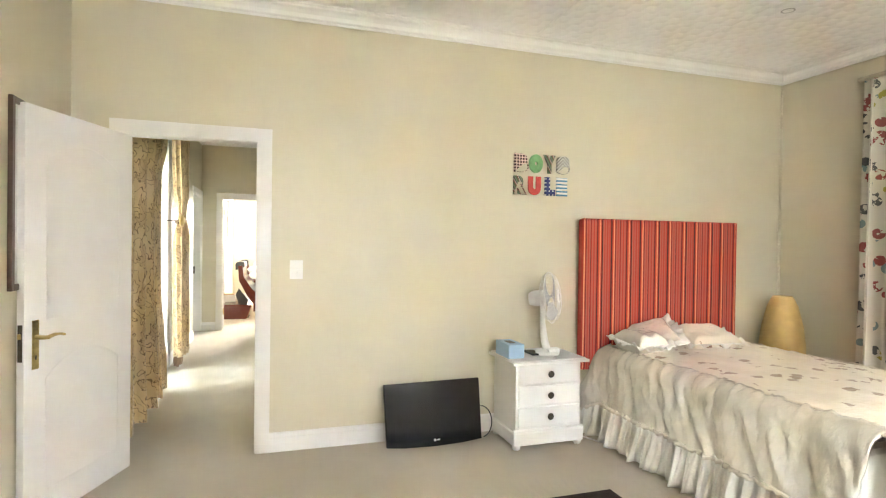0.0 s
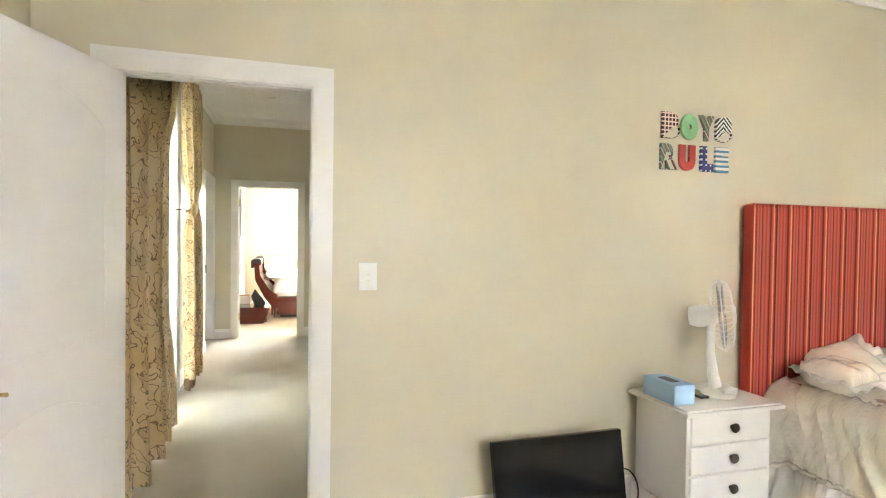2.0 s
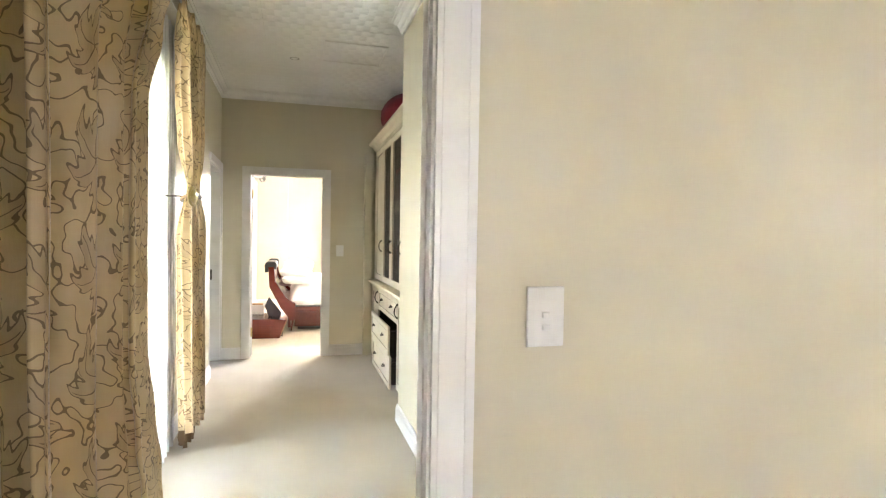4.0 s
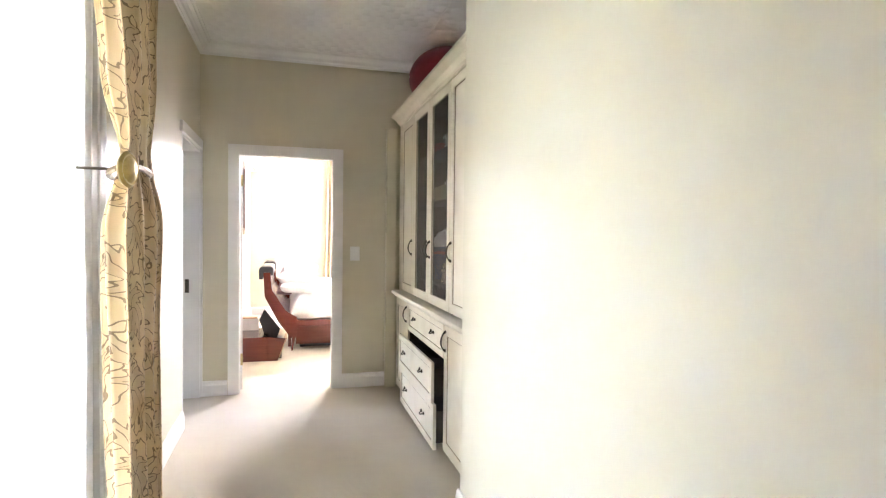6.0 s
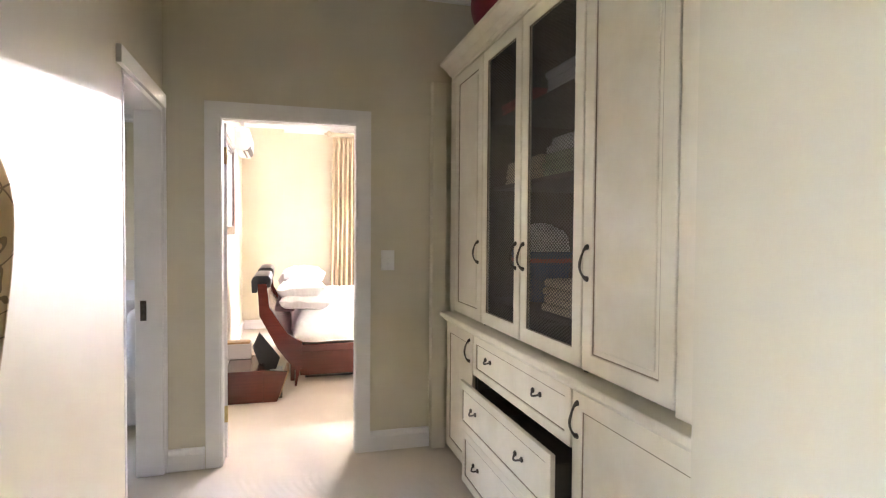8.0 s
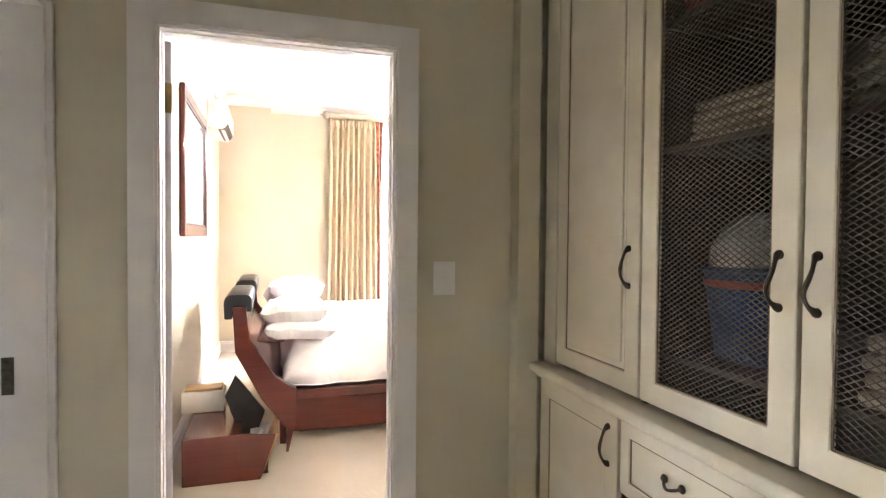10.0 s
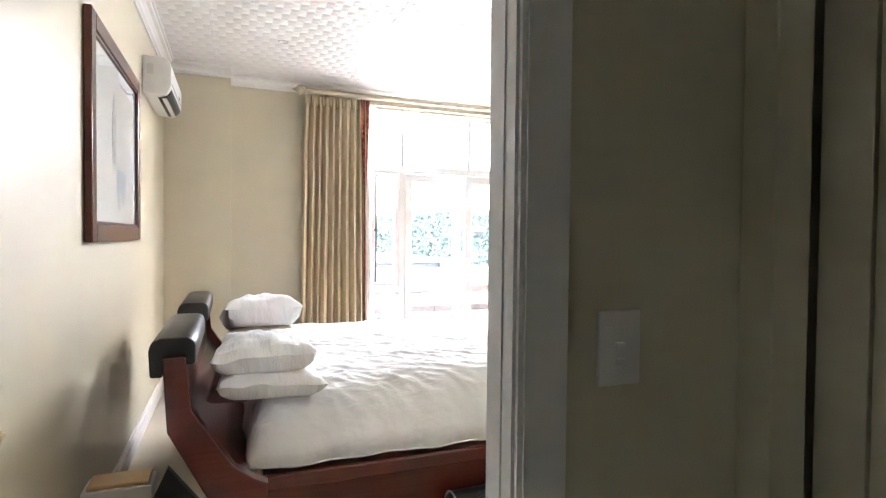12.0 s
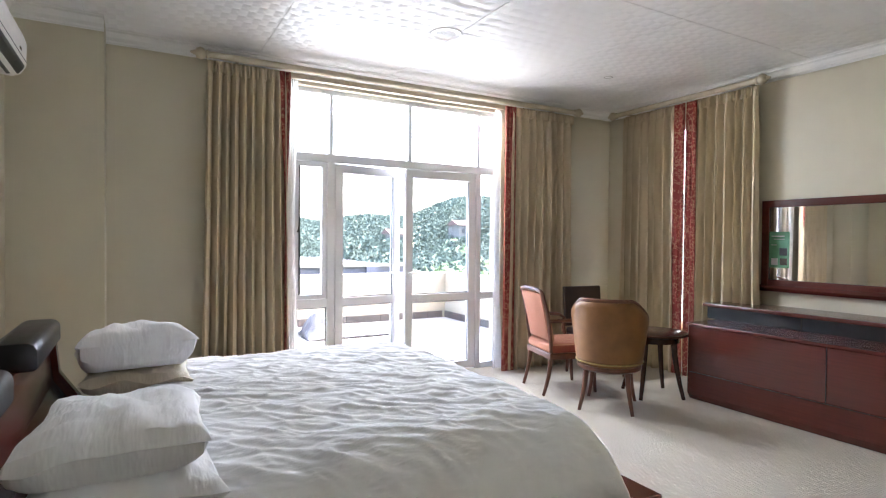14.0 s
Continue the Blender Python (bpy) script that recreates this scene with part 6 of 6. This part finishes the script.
def tub_chair(m, label, hide):
    """A round-backed leather tub chair that faces its own +x."""
    c = thing("tub_chair", m, label, "chair", "chairs round the table", local=True)
    part("seat", lathe([(0.02, 0.36), (0.245, 0.36), (0.255, 0.40), (0.25, 0.455), (0.22, 0.475), (0.02, 0.478)], 32), hide, c, smooth=True)
    part("seat_frame", lathe([(0.02, 0.315), (0.235, 0.315), (0.255, 0.33), (0.258, 0.362), (0.02, 0.362)], 32), CHAIRWOOD, c, smooth=True)

    def shell(u, v):
        a = math.pi + (u - 0.5) * 3.6
        flare = 0.235 + 0.045 * v
        top = 0.375 + (0.885 - 0.375 - 0.20 * max(0, abs(2 * u - 1) - 0.42) * 1.7) * v
        return (flare * math.cos(a) - 0.02 * v, flare * math.sin(a) * 1.03, top)

    part("curved_back", grid(36, 10, shell), hide, c, smooth=True, thick=0.040)
    part("back_trim", tube([Vector(shell(k / 36, 1.0)) + Vector((0, 0, 0.006)) for k in range(37)], 0.020, 8), CHAIRWOOD, c, smooth=True)
    part("nail_band", tube([Vector(shell(k / 36, 0.0)) * 1.0 + Vector((0.024 * math.cos(math.pi + (k / 36 - 0.5) * 3.6), 0.024 * math.sin(math.pi + (k / 36 - 0.5) * 3.6), 0.012)) for k in range(37)], 0.006, 6), BRASS, c, "row of brass nails", smooth=True)
    for x, y in ((-0.17, -0.16), (-0.17, 0.16), (0.18, -0.15), (0.18, 0.15)):
        leg(c, x, y, 0.32, (0.28 * x, 0.28 * y), 0.024, 0.014)
    return c


arm_chair(pose(3.24, 12.48, 0, 0, 0, -14), "armchair with rust striped upholstery and brown wooden frame")
tub_chair(pose(3.22, 11.86, 0, 0, 0, 38), "tan leather tub chair with brass nails and brown wooden legs", TANHIDE)
# a dark high-backed chair behind the table
dc = thing("side_chair", pose(3.90, 12.71, 0, 0, 0, -95), "dark brown leather side chair behind the table", "chair", "chairs round the table", local=True)
part("seat", boxed((-0.2, -0.22, 0.40, 0.22, 0.22, 0.47), bevel=0.025, segments=3), DARKHIDE, dc, smooth=True)
part("backrest", prism([(-0.21, 0.48), (-0.17, 0.48), (-0.205, 0.885), (-0.245, 0.885)], "y", -0.235, 0.235, bevel=0.010), DARKHIDE, dc, smooth=True)
for x, y in ((-0.18, -0.19), (-0.18, 0.19), (0.19, -0.19), (0.19, 0.19)):
    leg(dc, x, y, 0.41, (0.15 * x, 0), 0.022, 0.015)
tbm = mottled("dark_table_wood", (0.055, 0.022, 0.014), 0.25, vary=0.35, scale=14, grain=80).mat
tbl = thing("coffee_table", pose(3.83, 11.93, 0), "small dark wooden table with splayed legs among the chairs", "table", local=True)
part("tabletop", lathe([(0.02, 0.535), (0.27, 0.535), (0.29, 0.545), (0.29, 0.558), (0.275, 0.566), (0.02, 0.567)], 36), tbm, tbl, smooth=True)
part("apron", lathe([(0.02, 0.48), (0.22, 0.48), (0.225, 0.536), (0.02, 0.536)], 30), tbm, tbl, smooth=True)
for a in (200, 290, 20, 110):
    x, y = 0.18 * math.cos(radians(a)), 0.18 * math.sin(radians(a))
    leg(tbl, x, y, 0.50, (0.5 * x, 0.5 * y), 0.026, 0.016, tbm)

# ---- lounge seen through its doorway ----
SLIP = make_satin("white_slipcover", (0.66, 0.64, 0.62), rough=0.8)
so = thing("sofa", pose(-1.7, 10.0, 0), "white slipcovered sofa with loose cushions in the lounge", "sofa")
part("base", boxed((-2.55, 9.2, 0.02, -1.16, 11.6, 0.36), bevel=0.03, segments=3), SLIP, so, smooth=True)
for k in range(2):
    part("seat_cushion", boxed((-2.52, 9.24 + 1.16 * k, 0.36, -1.42, 10.36 + 1.16 * k, 0.53), bevel=0.05, segments=4), SLIP, so, smooth=True)
part("backrest", boxed((-1.42, 9.2, 0.30, -1.16, 11.6, 0.82), bevel=0.06, segments=4), SLIP, so, smooth=True)
part("armrest", boxed((-2.5, 11.60, 0.02, -1.16, 11.85, 0.70), bevel=0.06, segments=4), SLIP, so, smooth=True)
cushion("sofa_cushion", pose(-1.75, 9.85, 0.54, 55, 0, 15), 0.55, 0.5, 0.20, SLIP, "white loose cushion on the sofa", group="sofa cushions", seed=31)
cushion("sofa_cushion", pose(-1.95, 11.25, 0.60, 65, 0, 5), 0.6, 0.5, 0.20, SLIP, "white loose cushion leaning on the sofa arm", group="sofa cushions", seed=34)
lc = thing("curtain", pose(-2.8, 13.2, 0.02), "rust-brown curtain hanging in the lounge", "curtain")
part("drape", curtain_bm((0, 13.2, 0), X, (0, -1, 0), at_heights([(0, -3.0), (1, -3.0)]), at_heights([(0, -2.62), (1, -2.60)]), 0.02, 2.72, 4, 0.04, 41, 70, 20), mottled("rust_brown_cloth", (0.26, 0.09, 0.04), 0.8, vary=0.3, scale=6).mat, lc, smooth=True, thick=0.004)


# boys' room curtain
def make_print():
    n = Nodes("white_cloth_with_printed_bands", 0.8)
    v = n.node("ShaderNodeTexVoronoi")
    v.inputs["Scale"].default_value = 11.0
    n.link(n.scaled((0.6, 1.2, 1.0)), v.inputs["Vector"])
    ink = n.math("MULTIPLY", n.math("GREATER_THAN", n.noise(16, 3), 0.48), n.math("LESS_THAN", v.outputs["Distance"], 0.44))
    hue = n.ramp(v.outputs["Color"], [(0.0, (0.30, 0.03, 0.03)), (0.4, (0.05, 0.05, 0.06)), (0.6, (0.18, 0.28, 0.30)), (0.75, (0.40, 0.34, 0.05)), (0.85, (0.30, 0.03, 0.03))], True)
    stripe = n.math("LESS_THAN", n.math("FRACT", n.math("MULTIPLY", n.axis(1), 9.0)), 0.5)
    n.colour(n.mix(n.math("MULTIPLY", n.math("MULTIPLY", ink, stripe), 0.9), (0.70, 0.66, 0.57), hue))
    n.bump(n.noise(300, 2), 0.3, 0.002)
    return n.mat


bc = thing("curtain", pose(4.277, 2.35, 0.02), "white curtain printed with small coloured vehicles at the window", "curtain")
part("drape", curtain_bm((4.287, 0, 0), YY, (-1, 0, 0), at_heights([(0, 2.02), (1, 2.02)]), at_heights([(0, 2.46), (1, 2.48)]), 0.10, 2.62, 4, 0.05, 51, 110, 30), make_print(), bc, smooth=True, thick=0.004)
bpole = thing("curtain_pole", pose(4.23, 1.35, 2.66), "cream curtain pole over the boys' room window", "curtain pole", "curtain poles")
part("pole", tube([(4.287, 0.0, 2.64), (4.287, 2.52, 2.64)], 0.016, 10), rodm, bpole, smooth=True)
part("bracket", tube([(4.287, 2.3, 2.64), (4.386, 2.3, 2.64)], 0.01, 8), rodm, bpole)

# ---- balcony and outdoors ----
RENDERWALL = mottled("cream_render", (0.34, 0.30, 0.22), 0.85, vary=0.10, scale=2, grain=60, relief=0.5, depth=0.01).mat
TILE = mottled("terracotta_grey_tile", (0.30, 0.28, 0.25), 0.6, vary=0.15, scale=3).mat
structure("balcony_floor", boxed((-2.5, 13.62, -0.35, 4.95, 17.5, -0.045)), TILE, "pale tiled balcony floor", "balcony floor")
structure("balcony_parapet_front", boxed((-2.5, 17.30, -0.045, 4.95, 17.50, 0.77), bevel=0.01), RENDERWALL, "cream rendered balcony parapet", "parapet")
structure("balcony_parapet_side", boxed((4.72, 13.64, -0.045, 4.92, 17.30, 0.77), bevel=0.01), RENDERWALL, "cream rendered balcony parapet", "parapet")
SKIRT = mottled("grey_tile_skirting", (0.07, 0.06, 0.05), 0.6, vary=0.15).mat
pf_ob = bpy.data.objects["balcony_parapet_front"]
ps_ob = bpy.data.objects["balcony_parapet_side"]
for k in range(22):
    part("tile", boxed((-2.0 + 0.303 * k, 17.285, -0.044, -1.703 + 0.303 * k, 17.302, 0.075), bevel=0.002), SKIRT, pf_ob)
for k in range(12):
    part("tile", boxed((4.705, 13.66 + 0.303 * k, -0.044, 4.722, 13.957 + 0.303 * k, 0.075), bevel=0.002), SKIRT, ps_ob)
tp = thing("tarpaulin", pose(2.5, 16.3, -0.04), "crumpled grey-white tarpaulin heaped on the balcony floor", "tarpaulin")


def tarp(u, v):
    x, y = 1.85 + 1.40 * u, 15.95 + 0.8 * v
    e = max(0, math.sin(math.pi * u) * math.sin(math.pi * v)) ** 0.5
    hump = 0.42 * math.exp(-((u - 0.12) / 0.16) ** 2) * math.exp(-((v - 0.5) / 0.3) ** 2) + 0.07
    crumple = 0.10 * abs(noise.noise((u * 7, v * 6, 3))) + 0.05 * noise.noise((u * 16, v * 14, 7))
    return (x + 0.05 * noise.noise((v * 6, u * 3, 1)), y, -0.03 + e * (hump + crumple))


part("sheet", grid(60, 50, tarp), mottled("grey_tarpaulin", (0.065, 0.065, 0.07), 0.6, vary=0.3, scale=5).mat, tp, smooth=True, thick=0.006)

# neighbour's roof wall, then the valley and the wooded hill
GREYWALL = mottled("grey_lilac_wall", (0.12, 0.115, 0.13), 0.85, vary=0.15, scale=1.5).mat
nb = thing("neighbour_building", pose(2, 23, -6), "low grey flat-roofed building below the balcony", "building")
part("wall", boxed((-8, 21.0, -9, 5.6, 28, 0.70)), GREYWALL, nb)
part("parapet_cap", boxed((-8.1, 20.9, 0.70, 5.7, 21.3, 0.76)), RENDERWALL, nb)
for k in range(5):
    part("pier", boxed((-7 + 2.9 * k, 20.9, -9, -6.7 + 2.9 * k, 21.0, 0.70)), GREYWALL, nb)


def hill_height(x, y):
    r = math.hypot(x, y)
    az = math.degrees(math.atan2(x, y))
    elev = 1.2 + 3.3 / (1 + math.exp(-(az - 28) / 3.5)) + 0.25 * math.sin(az * 0.7)
    ridge = 1.4 + 230 * math.tan(radians(elev))
    if r < 40:
        base = -9.0
    else:
        w = min(1.0, (r - 40) / 190)
        w = w * w * (3 - 2 * w)
        base = -9 - 6 * math.sin(math.pi * min(1, (r - 40) / 110)) * (1 - w) + (ridge + 9) * w
        if r > 230:
            f = min(1.0, (r - 230) / 500)
            base = ridge * (1 - f) + f * -6
    return base + 1.2 * noise.noise((x * 0.03, y * 0.03, 3)) * min(1, r / 60)


GRASS = mottled("valley_grass", (0.085, 0.105, 0.085), 0.95, vary=0.35, scale=0.12, grain=2)
GRASS.bsdf.inputs["Specular IOR Level"].default_value = 0.0
GRASS = GRASS.mat


def land(u, v):
    a = math.tau * u
    r = 0.5 + 3500 * v ** 4
    x, y = r * math.sin(a), 8 + r * math.cos(a)
    z = hill_height(x, y) if math.cos(a) > -0.2 else -9.0
    return (x, y, z)


structure("ground", grid(180, 90, land), GRASS, "grassy valley and hillside beyond the house", "ground", smooth=True)


def make_leaves():
    n = Nodes("hill_foliage", 0.8)
    n.bsdf.inputs["Specular IOR Level"].default_value = 0.0
    rnd_island = n.node("ShaderNodeNewGeometry").outputs["Random Per Island"]
    n.colour(n.mix(n.math("MULTIPLY", n.noise(0.07, 4), 0.9), n.ramp(rnd_island, [(0.0, (0.085, 0.110, 0.090)), (0.5, (0.100, 0.125, 0.100)), (1.0, (0.120, 0.140, 0.105))]), (0.090, 0.120, 0.098)))
    return n.mat


LEAVES = make_leaves()
r = random.Random(12)
verts, faces = [], []
for _ in range(21000):
    az = radians(r.uniform(2, 44))
    d = 70 + 178 * r.random() ** 0.75
    x, y = d * math.sin(az), d * math.cos(az)
    ground_z = hill_height(x, y)
    size = r.uniform(0.7, 1.7) * (1 + 0.5 * noise.noise((x * 0.06, y * 0.06, 4)))
    for _ in range(16):
        # a clump of leaves: a bent four-cornered sheet, turned at random
        p = Vector((x + r.gauss(0, size * 0.42), y + r.gauss(0, size * 0.42), ground_z + size * r.uniform(0.1, 1.6)))
        a = Vector((r.gauss(0, 1), r.gauss(0, 1), r.gauss(0, 1))).normalized()
        b = a.orthogonal().normalized()
        c = a.cross(b)
        k = size * r.uniform(0.15, 0.32)
        base = len(verts)
        verts += [p + b * k, p + c * k * 0.8 + a * k * 0.3, p - b * k, p - c * k * 0.8 + a * k * 0.3]
        faces += [[base, base + 1, base + 2], [base, base + 2, base + 3]]
me = bpy.data.meshes.new("hill_woodland")
me.from_pydata(verts, [], faces)
me.materials.append(LEAVES)
wood = new("hill_woodland", me)
tagged(wood, "dense green woodland of many trees covering the hillside", "woodland", kind="stuff")
HOUSEWALL = mottled("pale_house_wall", (0.13, 0.12, 0.105), 0.8).mat
ROOFM = mottled("brown_roof", (0.14, 0.08, 0.06), 0.8).mat
for x, y, w in ((66, 118, 5), (84, 124, 4), (54, 130, 4)):
    z = hill_height(x, y)
    hs = thing("house", pose(x, y, z), "small pale house among the trees on the hill", "house", "hillside houses")
    wl = part("wall", boxed((x - w / 2, y - 2.5, z - 2, x + w / 2, y + 2.5, z + 3.2)), HOUSEWALL, hs)
    part("roof", prism([(y - 3, z + 3.2), (y + 3, z + 3.2), (y, z + 4.4)], "x", x - w / 2 - 0.4, x + w / 2 + 0.4), ROOFM, hs)
    for k in range(3):
        part("window", boxed((x - w / 2 + 0.8 + k * (w - 2.4) / 2, y - 2.53, z + 1.4, x - w / 2 + 1.6 + k * (w - 2.4) / 2, y - 2.49, z + 2.5)), BLACK, hs)
# bright shrub by the parapet corner
sh_verts, sh_faces = [], []
for _ in range(700):
    c = Vector((r.gauss(5.9, 0.38), r.gauss(18.6, 0.35), r.gauss(0.25, 0.38)))
    u = Vector((r.uniform(-1, 1), r.uniform(-1, 1), r.uniform(-0.4, 1))).normalized() * 0.09
    w = u.orthogonal().normalized() * 0.035
    b = len(sh_verts)
    sh_verts += [c - u, c + w, c + u, c - w]
    sh_faces.append([b, b + 1, b + 2, b + 3])
shrub = thing("shrub", pose(5.9, 18.6, -9), "bright green shrub top showing over the parapet", "shrub")
me = bpy.data.meshes.new("crown")
me.from_pydata(sh_verts, [], sh_faces)
me.materials.append(mottled("fresh_green_leaf", (0.08, 0.16, 0.03), 0.6, vary=0.3, scale=5).mat)
crown = new("crown", me)
crown.parent = shrub
crown.matrix_parent_inverse = shrub.matrix_basis.inverted()
part("trunk", tube([(5.9, 18.6, -9.2), (5.95, 18.62, -4), (5.9, 18.6, 0.0)], 0.08, 8, radii=[0.12, 0.09, 0.04]), CHAIRWOOD, shrub, smooth=True)
